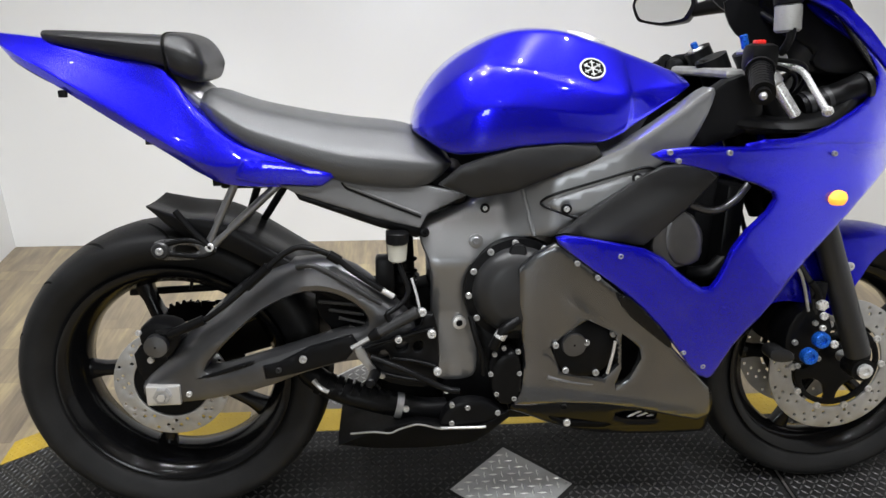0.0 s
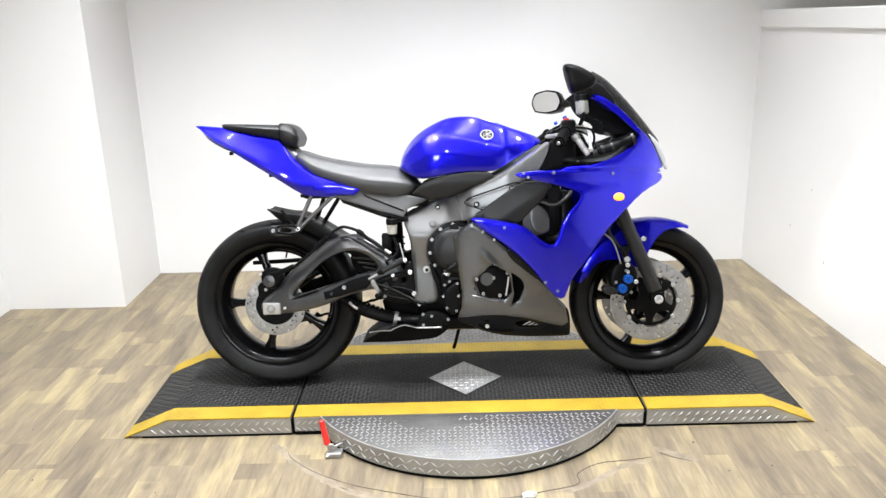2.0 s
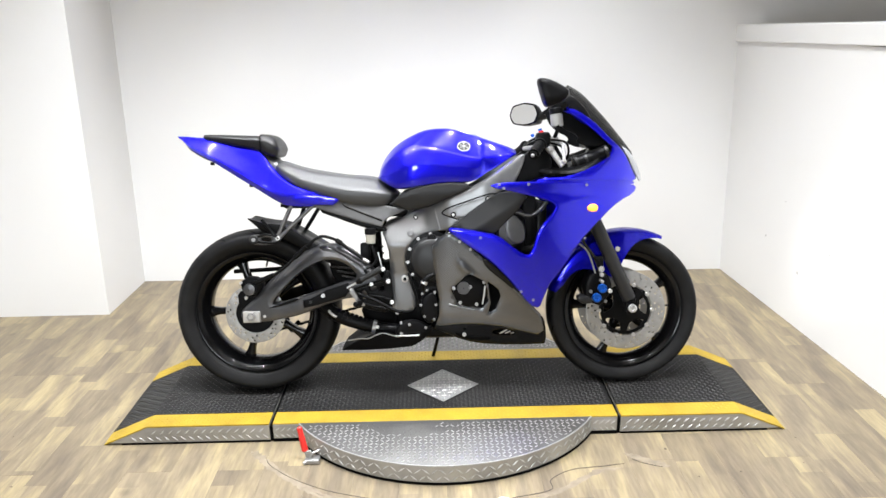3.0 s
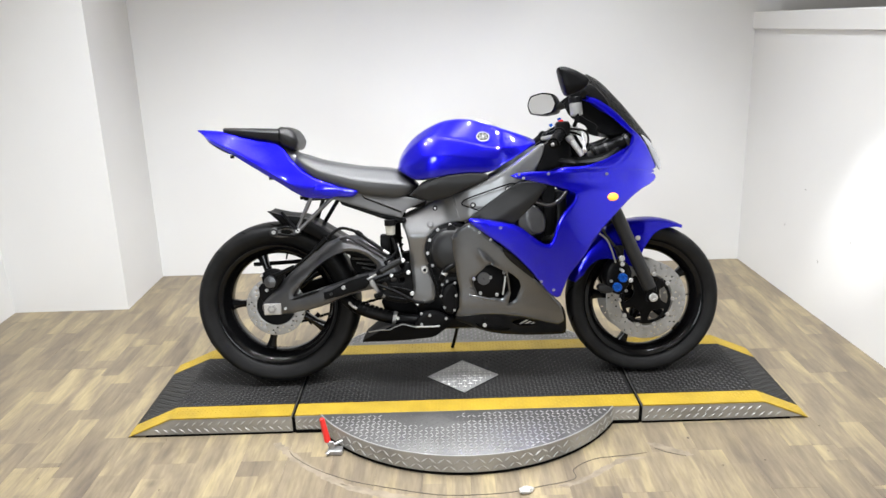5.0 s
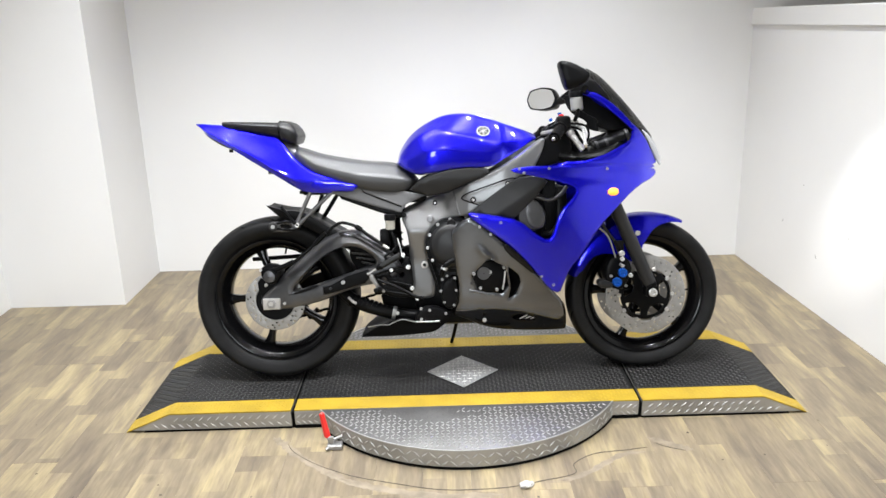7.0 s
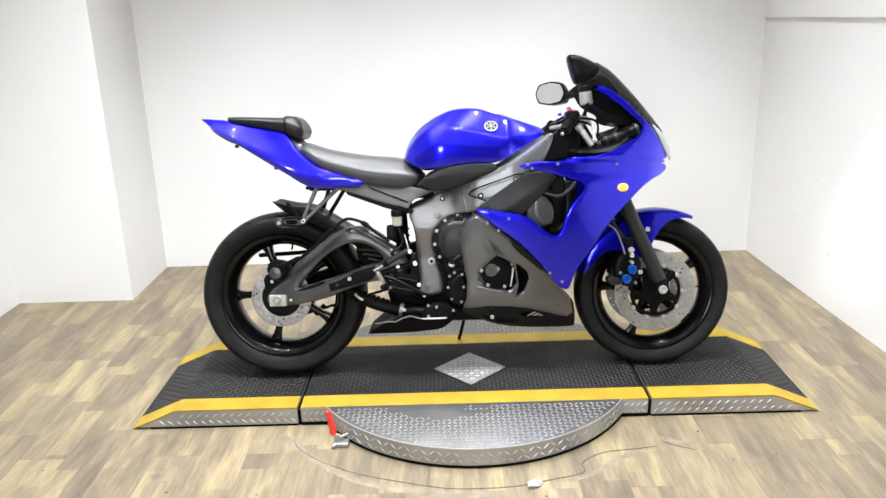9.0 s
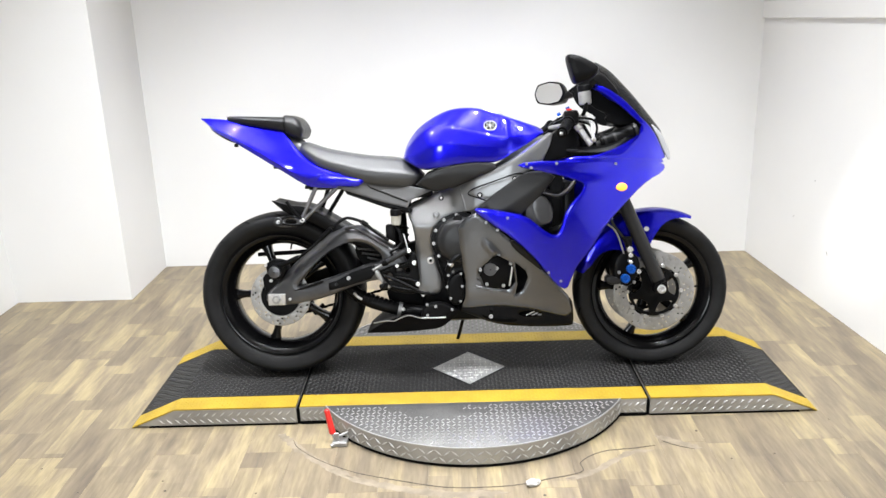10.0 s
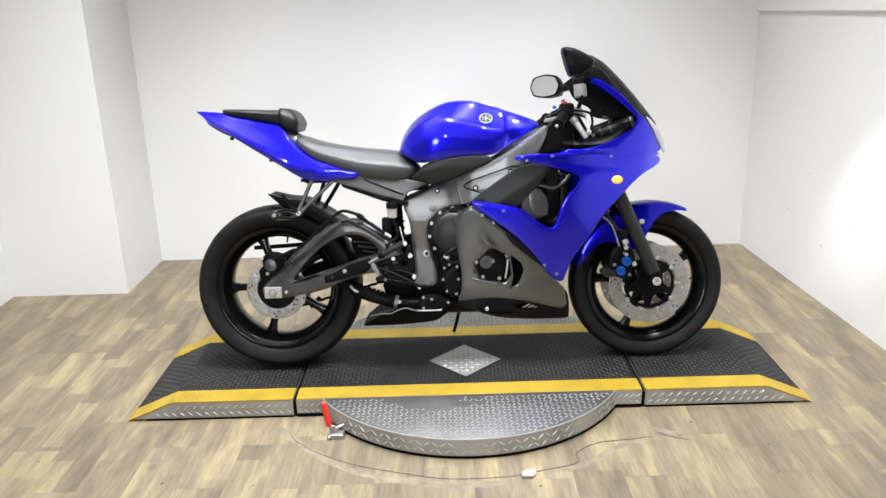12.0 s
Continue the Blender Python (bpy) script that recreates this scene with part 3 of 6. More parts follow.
        if n.y * table_r + table_y < EDGE_NEAR:
            side.append((n * (table_r + 0.0003) + Vector((0, table_y, 0)) + up * (0.024 + 0.026 * j), tx * math.cos(q) + up * math.sin(q), up * math.cos(q) - tx * math.sin(q)))
tagged(part("side_tread", tread_bm(side, 0.0150, 0.0034, 0.0026), TREAD_BRIGHT, disc), kind="stuff")


def ramp_end(sign):
    """A ramp: flat beside the platform, then sloping to the floor."""
    x0, x1, x2 = HALF + 0.012, 1.045, 1.205
    th = thing("ramp", "aluminium ramp with dark tread mat and yellow tape edges", "ramp", group="ramps beside the platform")

    def prism(y0, y1, lower, lift, xa=x0, xb=x2):
        bm = bmesh.new()
        def top(x):
            return (STAND if x <= x1 else STAND - (x - x1) / (x2 - x1) * (STAND - 0.004)) + lift
        xs = [xa] + [x for x in (x1 - 0.012, x1 - 0.004, x1 + 0.004, x1 + 0.012) if xa < x < xb] + [xb]
        def soft(x):
            return min(top(x), STAND + lift - 0.0005)
        rows = []
        for x in xs:
            zt = soft(x)
            zb = lower if lower is not None else zt - 0.0045
            rows.append([bm.verts.new((sign * x, y, max(0.001, z))) for y, z in ((y0, max(zb, 0.001)), (y1, max(zb, 0.001)), (y1, zt), (y0, zt))])
        for a, b in zip(rows, rows[1:]):
            for i in range(4):
                bm.faces.new((a[i], a[(i + 1) % 4], b[(i + 1) % 4], b[i]))
        bm.faces.new(rows[0][::-1]), bm.faces.new(rows[-1])
        return bm

    part("body", prism(EDGE_NEAR, EDGE_FAR, 0.008, -0.005, x0, x2 - 0.022), PLATE, th, "aluminium tread plate body", smooth=False)
    part("base_seal", prism(EDGE_NEAR - 0.0015, EDGE_FAR + 0.0015, 0.001, -0.0635, x0, x1 + 0.10), GROUT, th, "black strip along the base", smooth=False)
    part("tread_mat", prism(TAPE_NEAR + 0.001, TAPE_FAR - 0.001, None, 0.0), MAT_RUBBER, th, "dark grey tread mat", smooth=False)
    for a, b in ((EDGE_NEAR, TAPE_NEAR), (TAPE_FAR, EDGE_FAR)):
        part("yellow_tape", prism(a, b, None, 0.0006), YELLOW, th, "yellow safety tape strip", smooth=False)
    slope = Vector((sign * (x2 - x1), 0, -STAND + 0.004)).normalized() * sign

    def frame_of(x, y):
        if x <= x1:
            return Vector((sign * x, y, STAND)), Vector((1, 0, 0)), Vector((0, 1, 0))
        return Vector((sign * x, y, STAND - (x - x1) / (x2 - x1) * (STAND - 0.004))), slope, Vector((0, 1, 0))
    tagged(part("mat_tread", tread_bm(tread_spots(x0 + 0.01, x2 - 0.012, TAPE_NEAR + 0.01, TAPE_FAR - 0.008, 0.0150, lambda x, y: True, 0.0, 45, frame_of), 0.0088, 0.0029, 0.0018), MAT_TREAD, th), kind="stuff")
    for a, b in ((EDGE_NEAR, TAPE_NEAR), (TAPE_FAR, EDGE_FAR)):
        tagged(part("tape_tread", tread_bm(tread_spots(x0 + 0.006, x2 - 0.012, a + 0.006, b - 0.004, 0.0135, lambda x, y: True, 0.0006, 45, frame_of), 0.0060, 0.0024, 0.0009), YELLOW, th), kind="stuff")
    marks = []
    for i in range(int((x2 - x0) / 0.0145)):
        for j in range(2):
            x = x0 + 0.014 + i * 0.0145
            z = 0.022 + 0.026 * j
            if (i + j) % 2 == 0 and z < STAND - 0.014 - max(0, (x + 0.012 - x1)) * 0.5:
                q = radians(42 if j or sign > 0 else -42)
                u = Vector((math.cos(q), 0, math.sin(q)))
                marks.append((Vector((sign * x, EDGE_NEAR - 0.0003, z)), u, Vector((-u.z, 0, u.x))))
    tagged(part("side_tread", tread_bm(marks, 0.0135, 0.0031, 0.0024), TREAD_BRIGHT, th), kind="stuff")
    return th


for sgn in (-1, 1):
    ramp_end(sgn)
marks = []
for xx in [s * (0.53 + 0.021 * i) for s in (-1, 1) for i in range(4)]:
    for j in range(2):
        q = radians(42 if j % 2 else -42)
        u = Vector((math.cos(q), 0, math.sin(q)))
        marks.append((Vector((xx, EDGE_NEAR - 0.0003, 0.022 + 0.026 * j)), u, Vector((-u.z, 0, u.x))))
tagged(part("side_tread", tread_bm(marks, 0.0135, 0.0031, 0.0024), TREAD_BRIGHT, stand), kind="stuff")

# the toggle clamp that locks the turntable
clamp = thing("toggle_clamp", "red-handled steel toggle clamp on the floor beside the turntable", "clamp")
part("handle", rod_bm((-0.492, -0.405, 0.118), (-0.474, -0.425, 0.035), 0.009, 0.011, 12, 0.004), RED_PLASTIC, clamp, "red dipped grip")
part("arm", rod_bm((-0.474, -0.425, 0.04), (-0.462, -0.436, 0.012), 0.006), BOLT_GREY, clamp, "steel arm")
part("base", box_bm(-0.475, -0.425, -0.452, -0.418, 0.001, 0.018, 0.003), BOLT_GREY, clamp, "worn steel base", smooth=False)
part("foot", rod_bm((-0.478, -0.455, 0.008), (-0.455, -0.437, 0.012), 0.006), BOLT_GREY, clamp, "steel foot")
part("pivot_plate", box_bm(-0.468, -0.452, -0.440, -0.432, 0.010, 0.046, 0.002), BOLT_GREY, clamp, "steel pivot plate", smooth=False)
part("plunger", rod_bm((-0.455, -0.432, 0.030), (-0.425, -0.415, 0.034), 0.005, None, 10), BOLT_GREY, clamp, "steel plunger")

# ---- the motorcycle: x ahead, y to its left, z up from the tyres' contact; it leans on its side stand ----
bike = thing("motorcycle", "blue and grey sport motorcycle leaning on its side stand", "motorcycle", pose(0, -0.075, 0.080, -11.0, 0, 0))
REAR, FRONTW = Vector((-0.688, 0, 0.307)), Vector((0.682, 0, 0.288))
REAR_HUB, FRONT_HUB = Vector((-0.684, 0, 0.311)), Vector((0.676, 0, 0.286))
REAR_DISC, FRONT_DISC = REAR_HUB.lerp(REAR, 0.57), FRONT_HUB.lerp(FRONTW, 0.5)

base_w = table([(-0.1, 0.165), (0, 0.185), (0.1, 0.195), (0.2, 0.205), (0.3, 0.21), (0.4, 0.205), (0.5, 0.176), (0.58, 0.147), (0.65, 0.105), (0.70, 0.06), (0.74, 0.02)])
high_w = table([(0.15, 0.68), (0.2, 0.72), (0.35, 0.84), (0.5, 0.95), (0.65, 1.0), (0.77, 1.0), (0.85, 0.90), (0.95, 0.70), (1.0, 0.60), (1.06, 0.5)])


def fairing_w(x, z):
    """Half the bike's width over its fairing, smoothed."""
    s = 0.0
    for dx in (-0.04, -0.02, 0, 0.02, 0.04):
        for dz in (-0.03, 0, 0.03):
            s += base_w(x + dx) * high_w(z + dz)
    return s / 15


def settled(p):
    """The lower half of the bike stands a little farther to its left."""
    k = max(0.0, 1 - p.z / 0.75)
    return Vector((p.x * (1 + 0.016 * k), p.y + 0.045 * k, p.z - 0.012 * k))


def both(name, outline, width, material, parent, label="", left=True, **kw):
    """A panel on the right side of the bike and its mirror image on the left."""
    a = part(name, panel_bm(outline, width, side=-1, **kw), material, parent, label)
    if left:
        part(name, panel_bm(outline, width, side=1, **kw), material, parent, label)
    return a


def flat(w):
    return lambda x, z: w


BOLT = {}


def bolt(x, y, z, r=0.0055, material=None, parent=None, out=-1, tall=0.004):
    """A socket-head bolt that faces the side."""
    material = material or BOLT_GREY
    r = r * 0.88
    key = (r, material.name, tall)
    if key not in BOLT:
        bm = lathe_bm([(0.002, 0.0003), (0.002, r), (-tall + 0.001, r), (-tall, r * 0.85), (-tall, r * 0.5), (-tall * 0.3, r * 0.45), (-tall * 0.3, 0.0003)], 0, 0, 14, False)
        BOLT[key] = to_mesh("bolt", bm, material)
    return piece("bolt", BOLT[key], parent or bike, pose(x, y, z) if out < 0 else pose(x, y, z, 0, 0, 180))


# -- wheels --
def tyre_bm(c, r, half, inner):
    prof = [(-half * 0.62, inner), (-half * 0.78, inner + 0.012), (-half * 0.95, inner + (r - inner) * 0.42), (-half, inner + (r - inner) * 0.62)]
    for k in range(1, 12):
        a = math.pi * k / 12
        prof.append((-half * math.cos(a), inner + (r - inner) * 0.62 + (r - inner) * 0.38 * math.sin(a) ** 0.75))
    prof += [(half, inner + (r - inner) * 0.62), (half * 0.95, inner + (r - inner) * 0.42), (half * 0.78, inner + 0.012), (half * 0.62, inner)]
    return lathe_bm(prof, c.x, c.z, 96)


def groove_bm(c, r, half, inner, count, first):
    """Curved tread grooves on both shoulders, as dark strips that stand for their shade."""
    bm = bmesh.new()
    for k in range(count):
        for sgn in (-1, 1):
            a0 = first + 2 * math.pi * (k + (0.5 if sgn > 0 else 0)) / count
            rows = []
            for i in range(9):
                f = i / 8
                a, q = a0 + 0.17 * f ** 1.4, math.pi * (0.10 + 0.30 * f)
                y = sgn * half * math.cos(q)
                rad = inner + (r - inner) * 0.62 + (r - inner) * 0.38 * math.sin(q) ** 0.75 + 0.0008
                wd = 0.0042 / r * (1 - 0.5 * abs(2 * f - 1))
                rows.append([bm.verts.new((c.x + rad * math.cos(a + d), y, c.z + rad * math.sin(a + d))) for d in (-wd, wd)])
            for u, v in zip(rows, rows[1:]):
                bm.faces.new((u[0], u[1], v[1], v[0]))
    return bm


def rim_bm(c, r, half):
    prof = [(-half, r + 0.008), (-half + 0.004, r + 0.010), (-half + 0.010, r - 0.001), (-half * 0.55, r - 0.010), (-half * 0.4, r - 0.020), (half * 0.4, r - 0.020), (half * 0.55, r - 0.010), (half - 0.010, r - 0.001), (half - 0.004, r + 0.010), (half, r + 0.008),
            (half - 0.002, r - 0.004), (half * 0.7, r - 0.014), (half * 0.45, r - 0.028), (0, r - 0.032), (-half * 0.45, r - 0.028), (-half * 0.7, r - 0.014), (-half + 0.002, r - 0.004)]
    return lathe_bm(prof, c.x, c.z, 96)


def spoke_bm(c, a, r0, r1, w0, w1, thick):
    """One cast spoke, flared at the rim."""
    rows, bm = [], bmesh.new()
    for i in range(9):
        f = i / 8
        rad = r0 + (r1 - r0) * f
        w = w0 + (w1 - w0) * f + 0.012 * max(0, f - 0.8) / 0.2 + 0.010 * max(0, 0.2 - f) / 0.2
        t = thick * (1 - 0.35 * f)
        ring = []
        for k in range(10):
            q = 2 * math.pi * k / 10
            u, v = math.cos(q), math.sin(q)
            u, v = math.copysign(abs(u) ** 0.6, u) * w, math.copysign(abs(v) ** 0.6, v) * t
            ring.append(bm.verts.new((c.x + rad * math.cos(a) - u * math.sin(a), v, c.z + rad * math.sin(a) + u * math.cos(a))))
        rows.append(ring)
    for p, q in zip(rows, rows[1:]):
        for k in range(10):
            bm.faces.new((p[k], p[(k + 1) % 10], q[(k + 1) % 10], q[k]))
    bm.faces.new(rows[0][::-1]), bm.faces.new(rows[-1])
    return bm


def disc_bm(c, y, r0, r1, holes, thick=0.0045, wave=0):
    """A drilled brake disc: rows of real holes round the ring."""
    def outline(n=96):
        return [(c.x + r1 * math.cos(2 * math.pi * k / n), c.z + r1 * math.sin(2 * math.pi * k / n)) for k in range(n)]
    cut = [[(c.x + r0 * math.cos(2 * math.pi * k / 60), c.z + r0 * math.sin(2 * math.pi * k / 60)) for k in range(60)]]
    for k in range(holes):
        for j, f in enumerate((0.28, 0.55, 0.8)):
            if (k + j) % 3 == 2:
                continue
            a = 2 * math.pi * (k + 0.33 * j) / holes
            rr = r0 + (r1 - r0) * f
            cut.append([(c.x + rr * math.cos(a) + 0.0035 * math.cos(q), c.z + rr * math.sin(a) + 0.0035 * math.sin(q)) for q in (math.pi / 4 * i for i in range(8))])
    return panel_bm(outline(), flat(abs(y) + thick / 2), thick - 0.0008, 0.0008, 0.02, cut, 0, -1 if y < 0 else 1)


def wheel(name, c, r, half, rim_half, label, first):
    w = new(name)
    w.parent = bike
    w.matrix_basis = Matrix.Translation(settled(c) + Vector((0, 0.02, 0))) @ Matrix.Translation(-c)
    tagged(w, label)
    inner = 0.221 if r > 0.29 else 0.219
    ty = part("tyre", tyre_bm(c, r, half, inner), RUBBER, w, "black road tyre with curved grooves", angle=60)
    part("rim", rim_bm(c, inner - 0.004, rim_half), BLACK_GLOSS, w, "black cast rim", angle=55)
    tagged(part("tread_groove", groove_bm(c, r, half, inner, 15, first), GROUT, w), kind="stuff")
    for k in range(5):
        part("spoke", spoke_bm(c, radians(first + 72 * k), 0.035, 0.193, 0.016, 0.013, 0.020), BLACK_GLOSS, w)
    part("hub", lathe_bm([(-0.06, 0.014), (-0.06, 0.036), (-0.045, 0.042), (0.045, 0.042), (0.06, 0.036), (0.06, 0.014)], c.x, c.z, 32), BLACK_GLOSS, w)
    v = Vector((math.cos(radians(first - 30)), 0, math.sin(radians(first - 30))))
    part("valve", rod_bm(c + v * 0.192, c + v * 0.165 + Vector((0, -0.012, 0)), 0.004, 0.003, 8), BLACK_PLASTIC, w)
    return w


rear = wheel("rear_wheel", REAR_HUB, 0.3055, 0.086, 0.073, "black five-spoke rear wheel", 110)
part("brake_disc", disc_bm(REAR_DISC, -0.085, 0.072, 0.110, 24), DISC_STEEL, rear, "drilled steel rear brake disc")
part("disc_carrier", lathe_bm([(-0.083, 0.03), (-0.083, 0.076), (-0.077, 0.076), (-0.070, 0.03)], REAR_DISC.x, REAR_DISC.z, 40), BLACK_SATIN, rear)
sprocket = []
for k in range(46):
    for d, rr in ((0.0, 0.103), (0.25, 0.110), (0.5, 0.110), (0.75, 0.103)):
        a = 2 * math.pi * (k + d) / 46
        sprocket.append((REAR_DISC.x + rr * math.cos(a), REAR_DISC.z + rr * math.sin(a)))
part("sprocket", panel_bm(sprocket, flat(0.088), 0.004, 0.0008, 0.02, [[(REAR_DISC.x + 0.062 * math.cos(a) , REAR_DISC.z + 0.062 * math.sin(a)) for a in (2 * math.pi * i / 40 for i in range(40))]], 0, 1), BLACK_SATIN, rear, "dark chain sprocket")
front = wheel("front_wheel", FRONT_HUB, 0.2855, 0.058, 0.047, "black five-spoke front wheel", 31)
for yy in (-0.062, 0.062):
    FRONT_DISC = FRONT_HUB.lerp(FRONTW, 0.5 if yy < 0 else -0.5)
    part("brake_disc", disc_bm(FRONT_DISC, yy, 0.100, 0.149, 30), DISC_STEEL, front, "drilled steel floating brake disc")
    rim_line = [(FRONT_DISC.x + 0.094 * math.cos(a), FRONT_DISC.z + 0.094 * math.sin(a)) for a in (2 * math.pi * k / 50 for k in range(50))]
    gaps = []
    for k in range(5):
        a0 = 2 * math.pi * (k + 0.2) / 5
        gaps.append([(FRONT_DISC.x + rr * math.cos(a0 + q), FRONT_DISC.z + rr * math.sin(a0 + q)) for rr, q in ((0.052, -0.24), (0.052, 0.24), (0.072, 0.46), (0.083, 0.47), (0.086, 0.0), (0.083, -0.47), (0.072, -0.46))])
    part("disc_carrier", panel_bm(rim_line, flat(abs(yy) + 0.003), 0.005, 0.0015, 0.02, gaps, 1, -1 if yy < 0 else 1), BLACK_SATIN, front, "black spoked disc carrier")
    for k in range(10):
        a = 2 * math.pi * k / 10
        bolt(FRONT_DISC.x + 0.099 * math.cos(a), yy + math.copysign(0.003, yy), FRONT_DISC.z + 0.099 * math.sin(a), 0.0085, STEEL, front, -1 if yy < 0 else 1)

# -- tail, seats and tank --
part("tail_cowl", loft_bm([
    [(-0.944, 0, 0.957), (-0.944, 0.018, 0.956), (-0.942, 0.021, 0.954), (-0.938, 0.024, 0.950), (-0.932, 0.020, 0.946), (-0.93, 0, 0.946)],
    [(-0.900, 0, 0.954), (-0.900, 0.032, 0.953), (-0.898, 0.040, 0.943), (-0.894, 0.056, 0.927), (-0.888, 0.050, 0.908), (-0.885, 0, 0.908)],
    [(-0.82, 0, 0.944), (-0.82, 0.050, 0.943), (-0.818, 0.064, 0.916), (-0.815, 0.085, 0.886), (-0.812, 0.076, 0.866), (-0.81, 0, 0.866)],
    [(-0.74, 0, 0.924), (-0.74, 0.062, 0.922), (-0.737, 0.076, 0.890), (-0.733, 0.104, 0.838), (-0.730, 0.092, 0.815), (-0.73, 0, 0.815)],
    [(-0.655, 0, 0.905), (-0.655, 0.074, 0.903), (-0.645, 0.086, 0.862), (-0.640, 0.119, 0.780), (-0.634, 0.104, 0.755), (-0.634, 0, 0.755)],
    [(-0.626, 0, 0.884), (-0.626, 0.078, 0.882), (-0.612, 0.092, 0.846), (-0.590, 0.126, 0.751), (-0.585, 0.110, 0.724), (-0.585, 0, 0.724)],
    [(-0.580, 0, 0.826), (-0.580, 0.090, 0.826), (-0.570, 0.108, 0.806), (-0.548, 0.131, 0.738), (-0.545, 0.114, 0.706), (-0.545, 0, 0.706)],
    [(-0.51, 0, 0.770), (-0.51, 0.104, 0.775), (-0.505, 0.120, 0.768), (-0.495, 0.132, 0.742), (-0.49, 0.114, 0.700), (-0.49, 0, 0.700)],
    [(-0.43, 0, 0.746), (-0.43, 0.112, 0.751), (-0.428, 0.124, 0.747), (-0.425, 0.131, 0.736), (-0.42, 0.114, 0.700), (-0.42, 0, 0.702)],
    [(-0.375, 0, 0.730), (-0.375, 0.116, 0.732), (-0.372, 0.122, 0.729), (-0.370, 0.126, 0.724), (-0.37, 0.118, 0.706), (-0.37, 0, 0.708)],
    [(-0.350, 0, 0.722), (-0.350, 0.112, 0.724), (-0.350, 0.116, 0.722), (-0.350, 0.118, 0.720), (-0.35, 0.114, 0.714), (-0.35, 0, 0.715)],
], 5, 2, 0.04), PAINT_BLUE, bike, "glossy blue tail cowl with a creased flank", angle=28)
both("tail_side_panel", [(-0.506, 0.752), (-0.492, 0.752), (-0.437, 0.744), (-0.360, 0.729), (-0.356, 0.718), (-0.378, 0.703), (-0.476, 0.707), (-0.520, 0.716), (-0.520, 0.732)], lambda x, z: 0.136 - 0.18 * max(0, 0.728 - z), PAINT_BLUE, bike, "glossy blue tail side panel", thick=0.010, roll=0.004, soften=0)
for bx, bz in ((-0.805, 0.858), (-0.672, 0.778), (-0.565, 0.705)):
    part("tail_clip", box_bm(bx - 0.007, bx + 0.007, -0.084, -0.076, bz - 0.008, bz + 0.004, 0.002), BLACK_PLASTIC, bike, "small black clip under the tail")
part("tail_light", loft_bm([
    [(-0.922, 0, 0.951), (-0.922, 0.014, 0.950), (-0.921, 0.021, 0.946), (-0.918, 0.016, 0.941), (-0.918, 0, 0.940)],
    [(-0.905, 0, 0.938), (-0.905, 0.028, 0.935), (-0.905, 0.037, 0.925), (-0.902, 0.032, 0.910), (-0.90, 0, 0.909)],
    [(-0.85, 0, 0.898), (-0.85, 0.036, 0.895), (-0.85, 0.043, 0.887), (-0.85, 0.036, 0.875), (-0.85, 0, 0.874)],
    [(-0.81, 0, 0.873), (-0.81, 0.032, 0.871), (-0.81, 0.036, 0.865), (-0.81, 0.032, 0.859), (-0.81, 0, 0.858)]], 4), SMOKE, bike, "smoked tail lamp lens under the tail")
part("tail_inner", loft_bm([
    [(-0.64, 0, 0.905), (-0.64, 0.05, 0.903), (-0.64, 0.07, 0.88), (-0.64, 0.06, 0.80), (-0.64, 0, 0.80)],
    [(-0.585, 0, 0.868), (-0.585, 0.05, 0.865), (-0.585, 0.07, 0.85), (-0.585, 0.06, 0.79), (-0.585, 0, 0.79)],
    [(-0.52, 0, 0.80), (-0.52, 0.05, 0.80), (-0.52, 0.07, 0.79), (-0.52, 0.06, 0.76), (-0.52, 0, 0.76)]], 3), STRUT, bike, "bare pale inner tail")
pad = part("pillion_pad", loft_bm([
    [(-0.846, 0, 0.958), (-0.846, 0.030, 0.958), (-0.844, 0.040, 0.953), (-0.844, 0.036, 0.948), (-0.844, 0, 0.947)],
    [(-0.828, 0, 0.960), (-0.828, 0.048, 0.959), (-0.828, 0.062, 0.952), (-0.828, 0.056, 0.940), (-0.828, 0, 0.940)],
    [(-0.74, 0, 0.957), (-0.74, 0.064, 0.955), (-0.74, 0.082, 0.944), (-0.74, 0.074, 0.921), (-0.74, 0, 0.921)],
    [(-0.650, 0, 0.953), (-0.650, 0.074, 0.950), (-0.650, 0.094, 0.936), (-0.650, 0.084, 0.903), (-0.650, 0, 0.903)],
    [(-0.618, 0, 0.951), (-0.618, 0.074, 0.948), (-0.618, 0.094, 0.933), (-0.618, 0.084, 0.894), (-0.618, 0, 0.893)]], 4, 2, 0.10), PAD_VINYL, bike, "black vinyl pillion pad with a rounded front roll")
part("pad_roll", loft_bm([
    [(-0.632, 0, 0.954), (-0.632, 0.076, 0.951), (-0.630, 0.096, 0.934), (-0.628, 0.086, 0.894), (-0.628, 0, 0.892)],
    [(-0.628, 0, 0.957), (-0.628, 0.079, 0.954), (-0.626, 0.100, 0.933), (-0.623, 0.089, 0.888), (-0.623, 0, 0.886)],
    [(-0.612, 0, 0.957), (-0.612, 0.079, 0.954), (-0.608, 0.101, 0.926), (-0.605, 0.090, 0.880), (-0.605, 0, 0.877)],
    [(-0.592, 0, 0.950), (-0.592, 0.077, 0.947), (-0.584, 0.098, 0.916), (-0.588, 0.086, 0.875), (-0.588, 0, 0.872)],
    [(-0.577, 0, 0.934), (-0.577, 0.072, 0.931), (-0.570, 0.088, 0.908), (-0.576, 0.078, 0.878), (-0.576, 0, 0.876)],
    [(-0.571, 0, 0.916), (-0.571, 0.058, 0.914), (-0.566, 0.070, 0.902), (-0.572, 0.060, 0.887), (-0.572, 0, 0.886)]], 4, 2, 0.16), PAD_VINYL, pad, "rounded front roll of the pad")
